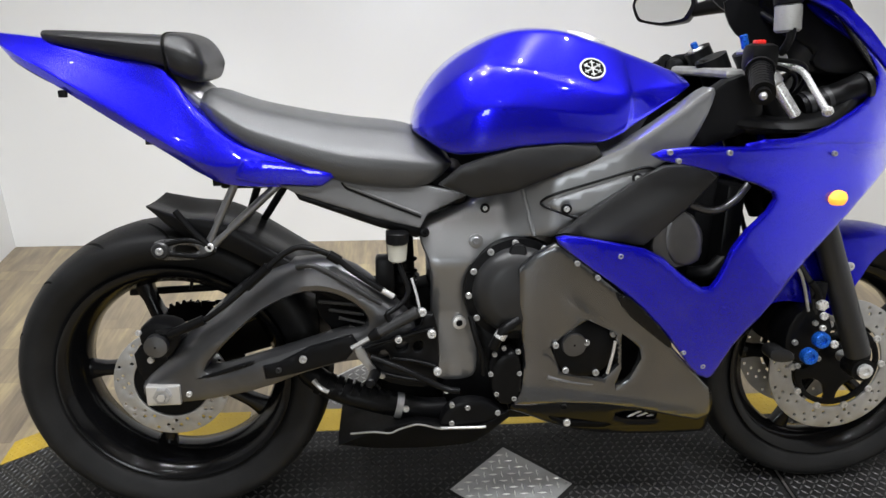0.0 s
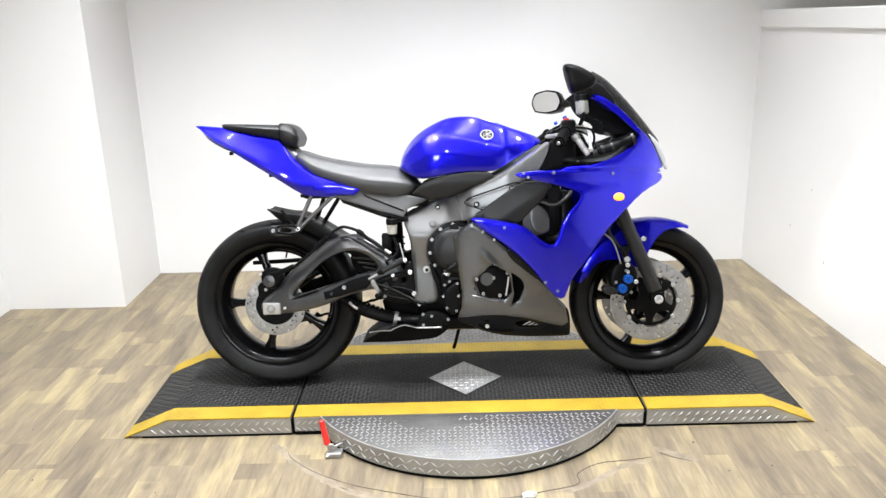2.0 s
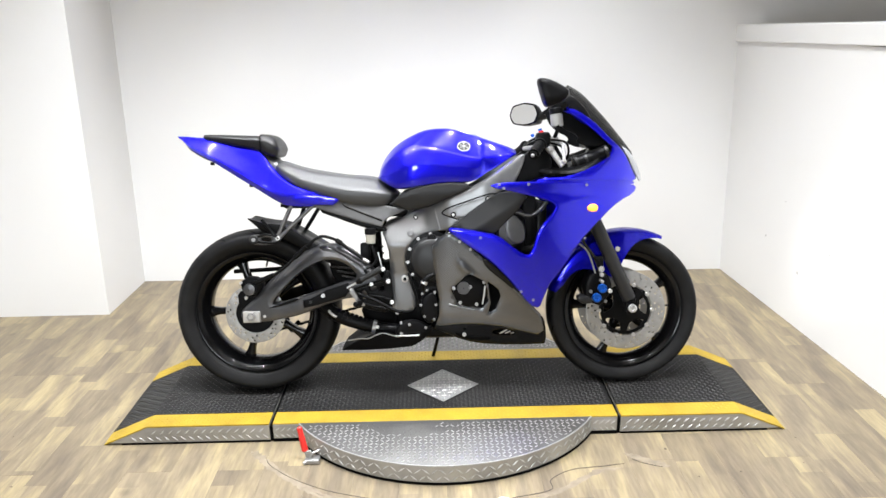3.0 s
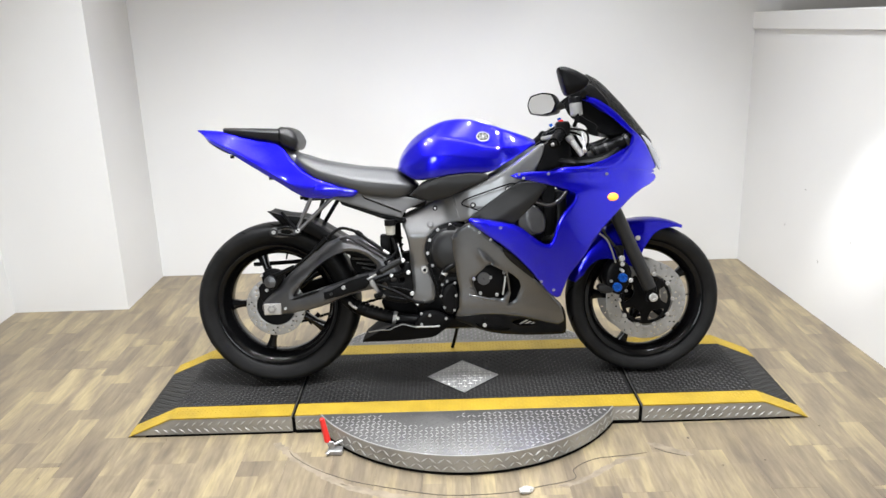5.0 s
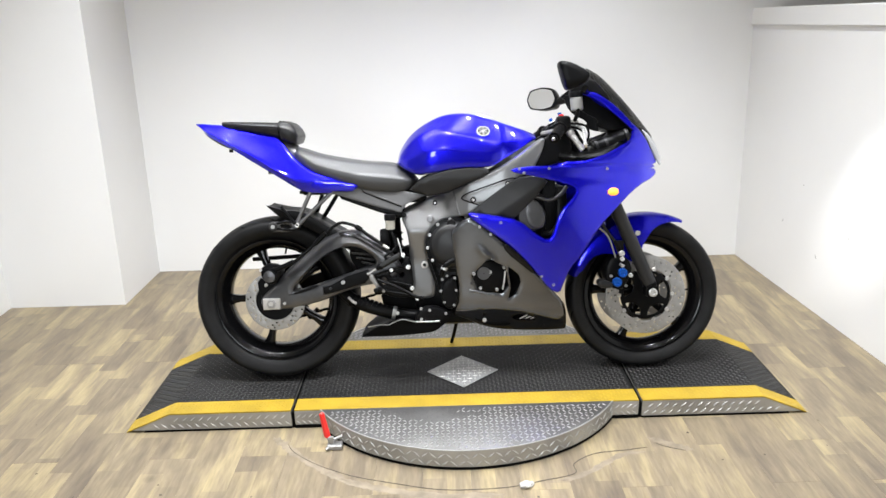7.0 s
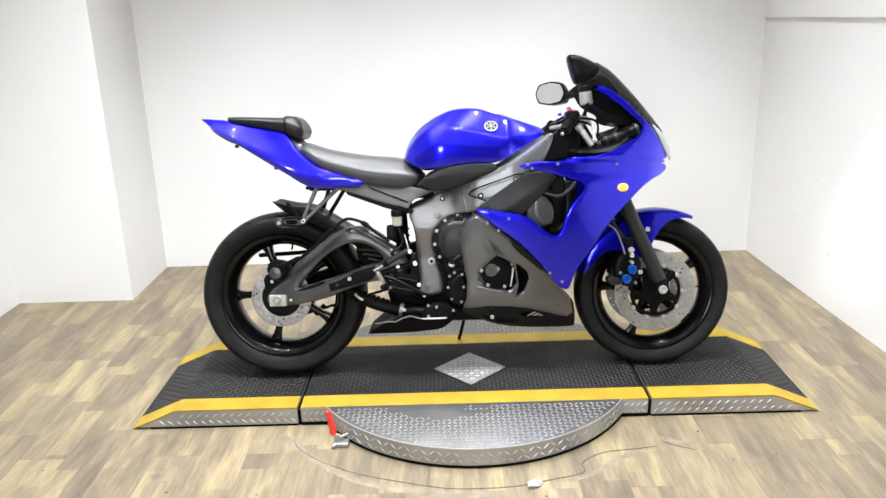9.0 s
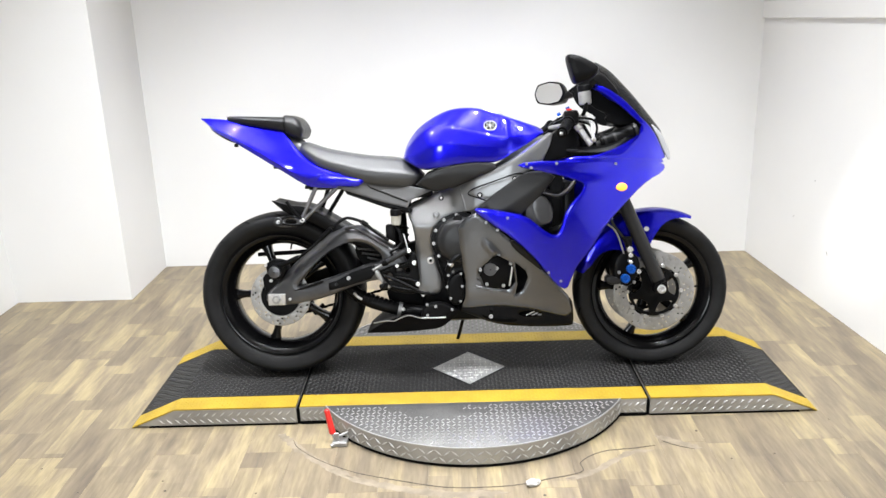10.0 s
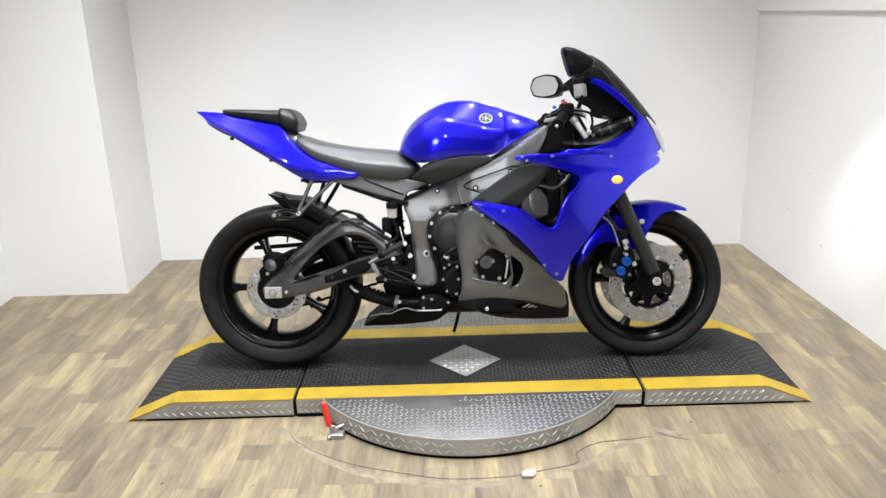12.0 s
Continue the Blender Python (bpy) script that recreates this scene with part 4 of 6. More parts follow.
part("pad_seam", hose_bm([(-0.631, y, z) for y, z in ((-0.087, 0.894), (-0.0975, 0.934), (-0.077, 0.9525), (0, 0.956), (0.077, 0.9525), (0.0975, 0.934), (0.087, 0.894))], 0.0016, 4, 8), BLACK_MATT, pad, "stitched seam")
part("rider_seat", loft_bm([
    [(-0.592, 0, 0.850), (-0.592, 0.045, 0.848), (-0.590, 0.060, 0.842), (-0.590, 0.055, 0.834), (-0.59, 0, 0.832)],
    [(-0.570, 0, 0.862), (-0.570, 0.062, 0.858), (-0.566, 0.092, 0.838), (-0.566, 0.088, 0.808), (-0.566, 0, 0.806)],
    [(-0.505, 0, 0.840), (-0.505, 0.080, 0.836), (-0.503, 0.124, 0.803), (-0.503, 0.119, 0.768), (-0.503, 0, 0.766)],
    [(-0.425, 0, 0.822), (-0.425, 0.092, 0.818), (-0.425, 0.138, 0.778), (-0.425, 0.131, 0.738), (-0.425, 0, 0.736)],
    [(-0.34, 0, 0.808), (-0.34, 0.094, 0.804), (-0.34, 0.144, 0.756), (-0.34, 0.132, 0.706), (-0.34, 0, 0.702)],
    [(-0.25, 0, 0.800), (-0.25, 0.088, 0.794), (-0.245, 0.138, 0.744), (-0.245, 0.124, 0.692), (-0.245, 0, 0.690)],
    [(-0.205, 0, 0.786), (-0.205, 0.075, 0.780), (-0.195, 0.128, 0.740), (-0.20, 0.116, 0.697), (-0.2, 0, 0.694)],
    [(-0.172, 0, 0.760), (-0.172, 0.060, 0.756), (-0.168, 0.112, 0.738), (-0.172, 0.104, 0.712), (-0.172, 0, 0.708)],
    [(-0.152, 0, 0.738), (-0.152, 0.050, 0.737), (-0.150, 0.080, 0.734), (-0.152, 0.075, 0.728), (-0.152, 0, 0.726)]], 4), VINYL, bike, "black vinyl rider seat")
TANK = [
    [(-0.222, 0, 0.802), (-0.222, 0.03, 0.801), (-0.221, 0.06, 0.798), (-0.220, 0.08, 0.794), (-0.22, 0.07, 0.790), (-0.22, 0, 0.788)],
    [(-0.207, 0, 0.846), (-0.207, 0.05, 0.842), (-0.206, 0.088, 0.824), (-0.204, 0.112, 0.800), (-0.205, 0.108, 0.782), (-0.205, 0, 0.78)],
    [(-0.170, 0, 0.896), (-0.170, 0.058, 0.892), (-0.168, 0.112, 0.866), (-0.160, 0.140, 0.812), (-0.158, 0.134, 0.756), (-0.16, 0, 0.75)],
    [(-0.115, 0, 0.936), (-0.115, 0.060, 0.932), (-0.112, 0.130, 0.899), (-0.105, 0.160, 0.835), (-0.105, 0.150, 0.756), (-0.105, 0, 0.75)],
    [(-0.045, 0, 0.964), (-0.045, 0.062, 0.960), (-0.045, 0.141, 0.900), (-0.040, 0.162, 0.838), (-0.035, 0.152, 0.767), (-0.035, 0, 0.76)],
    [(0.035, 0, 0.967), (0.035, 0.064, 0.962), (0.035, 0.146, 0.879), (0.035, 0.157, 0.828), (0.035, 0.150, 0.772), (0.035, 0, 0.766)],
    [(0.100, 0, 0.950), (0.100, 0.064, 0.945), (0.100, 0.146, 0.862), (0.100, 0.152, 0.822), (0.100, 0.146, 0.773), (0.10, 0, 0.77)],
    [(0.142, 0, 0.937), (0.142, 0.063, 0.932), (0.142, 0.141, 0.857), (0.142, 0.144, 0.822), (0.140, 0.141, 0.788), (0.14, 0, 0.785)],
    [(0.160, 0, 0.930), (0.160, 0.062, 0.925), (0.160, 0.130, 0.858), (0.160, 0.133, 0.828), (0.158, 0.134, 0.800), (0.158, 0, 0.795)],
    [(0.200, 0, 0.916), (0.200, 0.060, 0.911), (0.200, 0.112, 0.866), (0.200, 0.117, 0.846), (0.198, 0.122, 0.822), (0.198, 0, 0.815)],
    [(0.250, 0, 0.897), (0.250, 0.055, 0.893), (0.248, 0.098, 0.872), (0.248, 0.104, 0.862), (0.246, 0.108, 0.852), (0.246, 0, 0.846)],
    [(0.274, 0, 0.884), (0.274, 0.045, 0.882), (0.272, 0.080, 0.873), (0.272, 0.088, 0.869), (0.270, 0.086, 0.863), (0.270, 0, 0.860)]]
part("fuel_tank", loft_bm(TANK, 6, 3, 0.10), PAINT_BLUE, bike, "glossy blue fuel tank")
# round tank badge: a pale ring with three crossed strokes
badge = new("tank_badge")
badge.parent = bike
badge.matrix_basis = Matrix.Translation((0.085, -0.1205, 0.8975)) @ Euler((radians(-42), 0, radians(1))).to_matrix().to_4x4()
part("badge_disc", lathe_bm([(0.004, 0.0005), (0.004, 0.021), (-0.0005, 0.021), (-0.0012, 0.0005)], 0, 0, 40, False), BLACK_GLOSS, badge, "dark badge disc")
part("badge_ring", lathe_bm([(0.003, 0.0195), (0.003, 0.0225), (-0.002, 0.0225), (-0.0025, 0.0195)], 0, 0, 40), EMBLEM, badge, "pale badge ring")
strokes = bmesh.new()
for k in range(3):
    a = radians(90 + 60 * k)
    u = Vector((math.cos(a), 0, math.sin(a)))
    rod_bm(-u * 0.0165 + Vector((0, -0.0018, 0)), u * 0.0165 + Vector((0, -0.0014, 0)), 0.0014, None, 6, bm=strokes)
    for s in (-1, 1):
        p = u * s * 0.0125 + Vector((0, -0.0018, 0))
        v = Vector((-u.z, 0, u.x))
        rod_bm(p - v * 0.005, p + v * 0.0042, 0.0011, None, 6, bm=strokes)
part("badge_strokes", strokes, EMBLEM, badge, "pale crossed strokes")
part("tank_cap", rod_bm((0.10, 0, 0.940), (0.104, 0, 0.9525), 0.042, 0.038, 32, 0.003), SILVER, bike, "silver fuel cap")
both("tank_side_cover", [(-0.178, 0.704), (-0.112, 0.678), (-0.045, 0.688), (0.108, 0.752), (0.094, 0.770), (0.03, 0.775), (-0.04, 0.769), (-0.095, 0.754), (-0.14, 0.737)], lambda x, z: 0.150 - 0.25 * max(0, 0.735 - z), DARK_PANEL, bike, "dark grey plastic cover below the tank", thick=0.008, roll=0.008, soften=0)

# -- frame --
def frame_w(x, z):
    """The pivot plate has a crease, above which it tips up to the light."""
    plate = max(0.0, min(1.0, (0.02 - x) / 0.08))
    return 0.128 + 0.03 * max(0.0, min(1.0, (x + 0.05) / 0.2)) - 0.10 * max(0, x - 0.2) - plate * (0.42 * max(0, z - 0.560) + 0.27 * max(0, min(0.560 - z, 0.112)))


both("main_frame", [(-0.213, 0.606), (-0.205, 0.628), (-0.160, 0.645), (-0.088, 0.680), (-0.028, 0.702), (0.108, 0.752), (0.225, 0.826), (0.282, 0.868), (0.298, 0.866), (0.292, 0.835), (0.272, 0.790), (0.25, 0.755), (0.20, 0.735), (0.12, 0.665), (0.046, 0.608), (-0.030, 0.602), (-0.072, 0.589), (-0.104, 0.568), (-0.124, 0.531), (-0.124, 0.480), (-0.105, 0.418), (-0.094, 0.367), (-0.098, 0.318), (-0.120, 0.306), (-0.175, 0.308), (-0.188, 0.33), (-0.186, 0.482), (-0.190, 0.552)], frame_w, GREY_FRAME, bike, "satin grey aluminium frame spar and pivot plate", thick=0.03, roll=0.010)
both("head_cover_panel", [(0.262, 0.842), (0.335, 0.892), (0.382, 0.88), (0.40, 0.80), (0.245, 0.750)], lambda x, z: frame_w(x, z) - 0.008, BLACK_PLASTIC, bike, "black steering head cover", thick=0.02, roll=0.008)
part("frame_weld", hose_bm([(-0.026, -frame_w(-0.026, 0.698) + 0.001, 0.698), (-0.015, -frame_w(-0.015, 0.65) + 0.0005, 0.65), (-0.004, -frame_w(-0.004, 0.608) + 0.001, 0.608)], 0.0042), GREY_FRAME, bike, "weld bead on the frame")
bolt(-0.090, -0.093, 0.653, 0.010, BLACK_PLASTIC)
bolt(-0.090, -0.095, 0.653, 0.006, SILVER, tall=0.002)
bolt(-0.108, -0.117, 0.598, 0.015, GREY_FRAME, tall=0.003)
bolt(-0.108, -0.119, 0.598, 0.009, GREY_FRAME, tall=0.003)
bolt(-0.201, -0.118, 0.616, 0.010, BLACK_SATIN, tall=0.005)
bolt(-0.134, -0.100, 0.433, 0.015, STEEL, tall=0.006)
bolt(-0.134, -0.105, 0.433, 0.007, BLACK_SATIN, tall=0.003)
both("frame_recess", [(0.010, 0.664), (0.028, 0.682), (0.172, 0.728), (0.20, 0.721), (0.160, 0.69), (0.070, 0.642)], lambda x, z: frame_w(x, z) + 0.003, GREY_FRAME, bike, "grey frame side cover", thick=0.004, roll=0.004)
for bx, bz in ((0.043, 0.664), (0.164, 0.716)):
    bolt(bx, -0.161, bz, 0.011, BLACK_SATIN, tall=0.002)
    bolt(bx, -0.163, bz, 0.006, SILVER, tall=0.002)
# dark tube laid on the surface in place of the groove's shade
part("recess_groove", hose_bm([(x, -frame_w(x, z) - 0.0015, z) for x, z in ((0.075, 0.640), (0.030, 0.656), (0.008, 0.664), (0.006, 0.672), (0.026, 0.686), (0.10, 0.711), (0.170, 0.733), (0.196, 0.731))], 0.0024), BLACK_SATIN, bike, "dark line drawn for the groove round the frame cover")
both("air_duct_cover", [(0.030, 0.620), (0.100, 0.672), (0.172, 0.722), (0.207, 0.738), (0.265, 0.742), (0.30, 0.720), (0.262, 0.668), (0.184, 0.594), (0.12, 0.605)], lambda x, z: 0.168 + 0.02 * (x - 0.03) + 0.007 * math.exp(-((z - (0.60 + 0.62 * (x - 0.1))) / 0.028) ** 2), DARK_PANEL, bike, "ribbed dark grey air duct cover", thick=0.006, roll=0.006, soften=0)
both("subframe_cover", [(-0.452, 0.705), (-0.388, 0.702), (-0.358, 0.716), (-0.300, 0.714), (-0.225, 0.705), (-0.123, 0.681), (-0.196, 0.650), (-0.209, 0.624), (-0.284, 0.643), (-0.427, 0.691)], lambda x, z: 0.123 - 0.22 * max(0, z - 0.650 - 0.41 * (-0.205 - x)), COVER_GREY, bike, "mid grey seat subframe cover with a moulded groove", thick=0.012, roll=0.0025, soften=0, step=0.010)
# a grey ridge over a black tube that paints the groove's shade
for s2, tone in ((0.0, COVER_GREY), (-0.0055, BLACK_SATIN)):
    part("cover_groove", hose_bm([(x, -0.1225, z + s2) for x, z in ((-0.345, 0.714), (-0.336, 0.703), (-0.322, 0.697), (-0.26, 0.671), (-0.208, 0.650))], 0.0022, 5, 8), tone, bike, "moulded groove")
# black band added where the lower subframe falls dark with shading
both("subframe_rail", [(-0.43, 0.692), (-0.284, 0.645), (-0.208, 0.626), (-0.196, 0.610), (-0.216, 0.604), (-0.29, 0.627), (-0.42, 0.676)], flat(0.113), BLACK_SATIN, bike, "black band for the shading below the subframe cover", thick=0.02, roll=0.004, soften=0)
part("battery_box", box_bm(-0.34, -0.12, -0.085, 0.085, 0.655, 0.72, 0.015), BLACK_PLASTIC, bike, "black box under the seat")

# -- fairing --
FAIR = [(0.160, 0.757), (0.205, 0.774), (0.324, 0.774), (0.470, 0.772), (0.60, 0.764), (0.700, 0.753), (0.718, 0.738), (0.703, 0.718), (0.635, 0.695), (0.576, 0.653), (0.473, 0.551), (0.424, 0.473), (0.375, 0.414), (0.354, 0.364), (0.341, 0.325), (0.305, 0.342), (0.257, 0.408), (0.159, 0.511), (0.063, 0.578), (0.016, 0.616), (0.044, 0.623), (0.120, 0.610), (0.198, 0.594), (0.256, 0.543), (0.298, 0.518), (0.316, 0.547), (0.334, 0.615), (0.397, 0.679), (0.384, 0.703), (0.275, 0.734)]
both("side_fairing", FAIR, lambda x, z: fairing_w(x, z) - 0.010 * math.exp(-((z - 0.735) / 0.03) ** 2) * min(1, max(0, (x - 0.15) / 0.1)), PAINT_BLUE, bike, "glossy blue side fairing with scratched lower edge", thick=0.004, roll=0.007, step=0.012)
COWL = [(0.345, 0.775), (0.471, 0.795), (0.567, 0.836), (0.602, 0.861), (0.609, 0.892), (0.584, 0.925), (0.544, 0.949), (0.484, 0.980), (0.450, 1.012), (0.464, 1.018), (0.512, 0.990), (0.600, 0.921), (0.654, 0.872), (0.690, 0.812), (0.720, 0.758), (0.60, 0.769), (0.47, 0.776)]
both("upper_cowl", COWL, fairing_w, PAINT_BLUE, bike, "glossy blue upper cowl", thick=0.004, roll=0.005, step=0.012)
both("seam_strip", [(0.33, 0.764), (0.33, 0.784), (0.47, 0.788), (0.60, 0.782), (0.700, 0.765), (0.705, 0.75), (0.60, 0.755), (0.47, 0.762)], lambda x, z: fairing_w(x, z) - 0.005, PAINT_BLUE, bike, "blue lip under the panel seam", thick=0.003, roll=0.002)
part("nose", loft_bm([
    [(0.600, 0, 0.945), (0.600, 0.06, 0.935), (0.605, 0.10, 0.905), (0.600, 0.10, 0.80), (0.600, 0.05, 0.74), (0.60, 0, 0.735)],
    [(0.660, 0, 0.895), (0.660, 0.05, 0.888), (0.660, 0.082, 0.86), (0.665, 0.084, 0.79), (0.665, 0.04, 0.735), (0.66, 0, 0.73)],
    [(0.698, 0, 0.855), (0.698, 0.035, 0.85), (0.700, 0.050, 0.825), (0.702, 0.052, 0.785), (0.702, 0.03, 0.765), (0.70, 0, 0.76)],
    [(0.724, 0, 0.81), (0.724, 0.02, 0.808), (0.726, 0.028, 0.80), (0.726, 0.028, 0.79), (0.724, 0.018, 0.78), (0.722, 0, 0.778)]], 4), BLACK_PLASTIC, bike, "black nose centre")
both("headlight", [(0.648, 0.892), (0.678, 0.872), (0.702, 0.842), (0.722, 0.802), (0.731, 0.770), (0.722, 0.757), (0.707, 0.785), (0.683, 0.826), (0.662, 0.866)], lambda x, z: fairing_w(x, z) * 0.60 + 0.026, LAMP_GLASS, bike, "clear headlight lens", thick=0.002, roll=0.006, step=0.01)
screen = [
    [(0.470, 0, 1.112), (0.466, 0.05, 1.102), (0.462, 0.09, 1.080), (0.456, 0.118, 1.050)],
    [(0.520, 0, 1.080), (0.514, 0.055, 1.066), (0.506, 0.10, 1.036), (0.498, 0.124, 0.998)],
    [(0.590, 0, 1.008), (0.584, 0.055, 0.994), (0.572, 0.098, 0.966), (0.556, 0.118, 0.934)],
    [(0.650, 0, 0.937), (0.644, 0.045, 0.926), (0.632, 0.080, 0.904), (0.617, 0.100, 0.881)],
    [(0.705, 0, 0.868), (0.700, 0.025, 0.862), (0.692, 0.045, 0.853), (0.685, 0.055, 0.846)]]
bm = bmesh.new()
cols = [spline([s[k] for s in screen], 5) for k in range(4)]
grid = []
for i in range(len(cols[0])):
    half = [c[i] for c in cols]
    row = spline([Vector((p.x, -p.y, p.z)) for p in half[:0:-1]] + half, 4)
    grid.append([bm.verts.new(p) for p in row])
for a, b in zip(grid, grid[1:]):
    for k in range(len(a) - 1):
        bm.faces.new((a[k], a[k + 1], b[k + 1], b[k]))
bmesh.ops.solidify(bm, geom=bm.faces[:], thickness=0.003)
part("windscreen", bm, SMOKE, bike, "dark smoked windscreen")
for s in (-1, 1):
    part("screen_trim", hose_bm([(p[3][0], s * p[3][1], p[3][2]) for p in screen], 0.003), BLACK_PLASTIC, bike)
part("inner_cowl", loft_bm([
    [(0.30, 0, 0.83), (0.30, 0.06, 0.83), (0.30, 0.12, 0.825), (0.30, 0.12, 0.80), (0.30, 0, 0.79)],
    [(0.42, 0, 0.83), (0.42, 0.08, 0.825), (0.42, 0.150, 0.812), (0.42, 0.165, 0.79), (0.42, 0, 0.77)],
    [(0.52, 0, 0.85), (0.52, 0.09, 0.845), (0.52, 0.145, 0.828), (0.52, 0.155, 0.80), (0.52, 0, 0.78)],
    [(0.59, 0, 0.93), (0.59, 0.07, 0.92), (0.59, 0.105, 0.88), (0.59, 0.11, 0.83), (0.59, 0, 0.80)]], 4), BLACK_PLASTIC, bike, "black inner cowl panel")
for s in (-1, 1):
    part("air_tube", hose_bm([(0.470, s * 0.105, 0.830), (0.53, s * 0.108, 0.848), (0.592, s * 0.100, 0.872)], 0.024, seg=20), BLACK_PLASTIC, bike, "black ribbed air tube")
    for xx, zz in ((0.482, 0.834), (0.515, 0.843), (0.585, 0.868)):
        part("tube_band", hose_bm([(xx - 0.004, s * 0.107, zz - 0.0015), (xx + 0.004, s * 0.107, zz + 0.0015)], 0.0255, 1, 20), DARK_PANEL, bike)
both("inner_panel", [(0.400, 1.030), (0.460, 1.018), (0.520, 0.990), (0.600, 0.920), (0.606, 0.890), (0.529, 0.886), (0.482, 0.905), (0.493, 0.926), (0.440, 0.952), (0.412, 0.985)], lambda x, z: 0.098 - 0.12 * max(0, x - 0.5), BLACK_PLASTIC, bike, "black inner fairing panel", thick=0.004, roll=0.004)
part("stay_panel", panel_bm([(0.392, 1.022), (0.402, 1.030), (0.470, 1.078), (0.520, 1.040), (0.530, 0.985), (0.468, 0.978)], flat(0.128), 0.006, 0.003, side=1), BLACK_PLASTIC, bike, "black inner panel carrying the mirror")
part("dashboard", box_bm(0.525, 0.57, -0.075, 0.075, 0.885, 0.965, 0.012), BLACK_PLASTIC, bike, "black instrument cluster")
for s in (-1, 1):
    part("fairing_stay", hose_bm([(0.55, s * 0.03, 0.93), (0.50, s * 0.08, 0.985), (0.455, s * 0.12, 1.018)], 0.007), BLACK_PLASTIC, bike)
# amber indicators, their lenses lit
for s in (-1, 1):
    lens = loft_bm([[(-0.026, 0, 0.004), (-0.026, 0.004, 0.003), (-0.026, 0.006, 0), (-0.026, 0.004, -0.003), (-0.026, 0, -0.004)],
                    [(-0.012, 0, 0.013), (-0.012, 0.010, 0.010), (-0.012, 0.014, 0), (-0.012, 0.010, -0.010), (-0.012, 0, -0.012)],
                    [(0.010, 0, 0.014), (0.010, 0.011, 0.011), (0.010, 0.015, 0), (0.010, 0.011, -0.011), (0.010, 0, -0.013)],
                    [(0.024, 0, 0.008), (0.024, 0.006, 0.006), (0.024, 0.008, 0), (0.024, 0.006, -0.006), (0.024, 0, -0.008)]], 4)
    ind = part("indicator", lens, AMBER, bike, "lit amber indicator lens")
    ind.matrix_basis = pose(0.526, s * (fairing_w(0.526, 0.677) + 0.001), 0.678, 0, 0, -s * 17) @ Matrix.Diagonal((0.74, 1.0, 1.0, 1.0))
for bx, bz in ((0.505, 0.757), (0.30, 0.765), (0.20, 0.766), (0.135, 0.586), (0.10, 0.545), (0.062, 0.572), (0.275, 0.392), (0.318, 0.360), (0.215, 0.752)):
    bolt(bx, -fairing_w(bx, bz) + 0.002, bz, 0.0055)
    bolt(bx, fairing_w(bx, bz) - 0.002, bz, 0.0055, out=1)

# -- lower fairing --
PENTA = [(0.034, 0.398), (0.094, 0.457), (0.149, 0.426), (0.160, 0.357), (0.138, 0.330), (0.056, 0.346)]
SLOT = [(0.163, 0.425), (0.196, 0.397), (0.203, 0.372), (0.186, 0.328), (0.163, 0.312), (0.172, 0.352)]
BELLY = [(0.026, 0.605), (0.060, 0.584), (0.159, 0.503), (0.277, 0.378), (0.348, 0.303), (0.363, 0.238), (0.340, 0.222), (0.300, 0.232), (0.220, 0.254), (0.140, 0.266), (0.060, 0.268), (0.0, 0.262), (-0.032, 0.262), (-0.018, 0.296), (-0.015, 0.360), (-0.032, 0.484), (-0.036, 0.555), (-0.010, 0.585)]
VENT = [(0.170, 0.236), (0.215, 0.250), (0.272, 0.224), (0.199, 0.225)]


def belly_w(x, z):
    return fairing_w(x, z) - 0.012 + 0.005 * math.exp(-((z - 0.30 + 0.12 * (x - 0.1)) / 0.040) ** 2) + 0.006 * math.exp(-((z - 0.497 - -0.99 * (x - 0.055)) / 0.014) ** 2) * max(0.0, min(1.0, (x - 0.045) / 0.03)) * max(0.0, min(1.0, (z - 0.40) / 0.04))


both("lower_fairing", BELLY, belly_w, CARBON, bike, "dark grey glossy lower fairing", thick=0.004, roll=0.007, step=0.011, holes=[PENTA, SLOT], soften=0)
both("belly_pan", [(0.352, 0.30), (0.366, 0.27), (0.373, 0.190), (0.359, 0.182), (0.169, 0.184), (0.078, 0.199), (0.0, 0.235), (-0.043, 0.250), (-0.02, 0.30)], lambda x, z: belly_w(x, z) - 0.007 - 0.10 * max(0, 0.25 - z), BLACK_GLOSS, bike, "glossy black belly pan side", thick=0.004, roll=0.006, step=0.012, holes=[VENT])
for k in range(3):
    part("vent_slat", panel_bm([(0.20 + 0.02 * k, 0.229), (0.235 + 0.012 * k, 0.246 - 0.006 * k), (0.238 + 0.012 * k, 0.243 - 0.006 * k), (0.205 + 0.02 * k, 0.227)], flat(0.128), 0.002, 0.001, 0.01), STEEL, bike, "bright vent slat")
# the slot is not cut: a black patch stands for its dark inside
both("seam_slot", [(0.139, 0.516), (0.169, 0.504), (0.246, 0.424), (0.254, 0.396), (0.217, 0.426), (0.150, 0.482)], lambda x, z: fairing_w(x, z) + 0.0015, BLACK_GLOSS, bike, "black patch drawing the air slot between the panels", thick=0.003, roll=0.003)
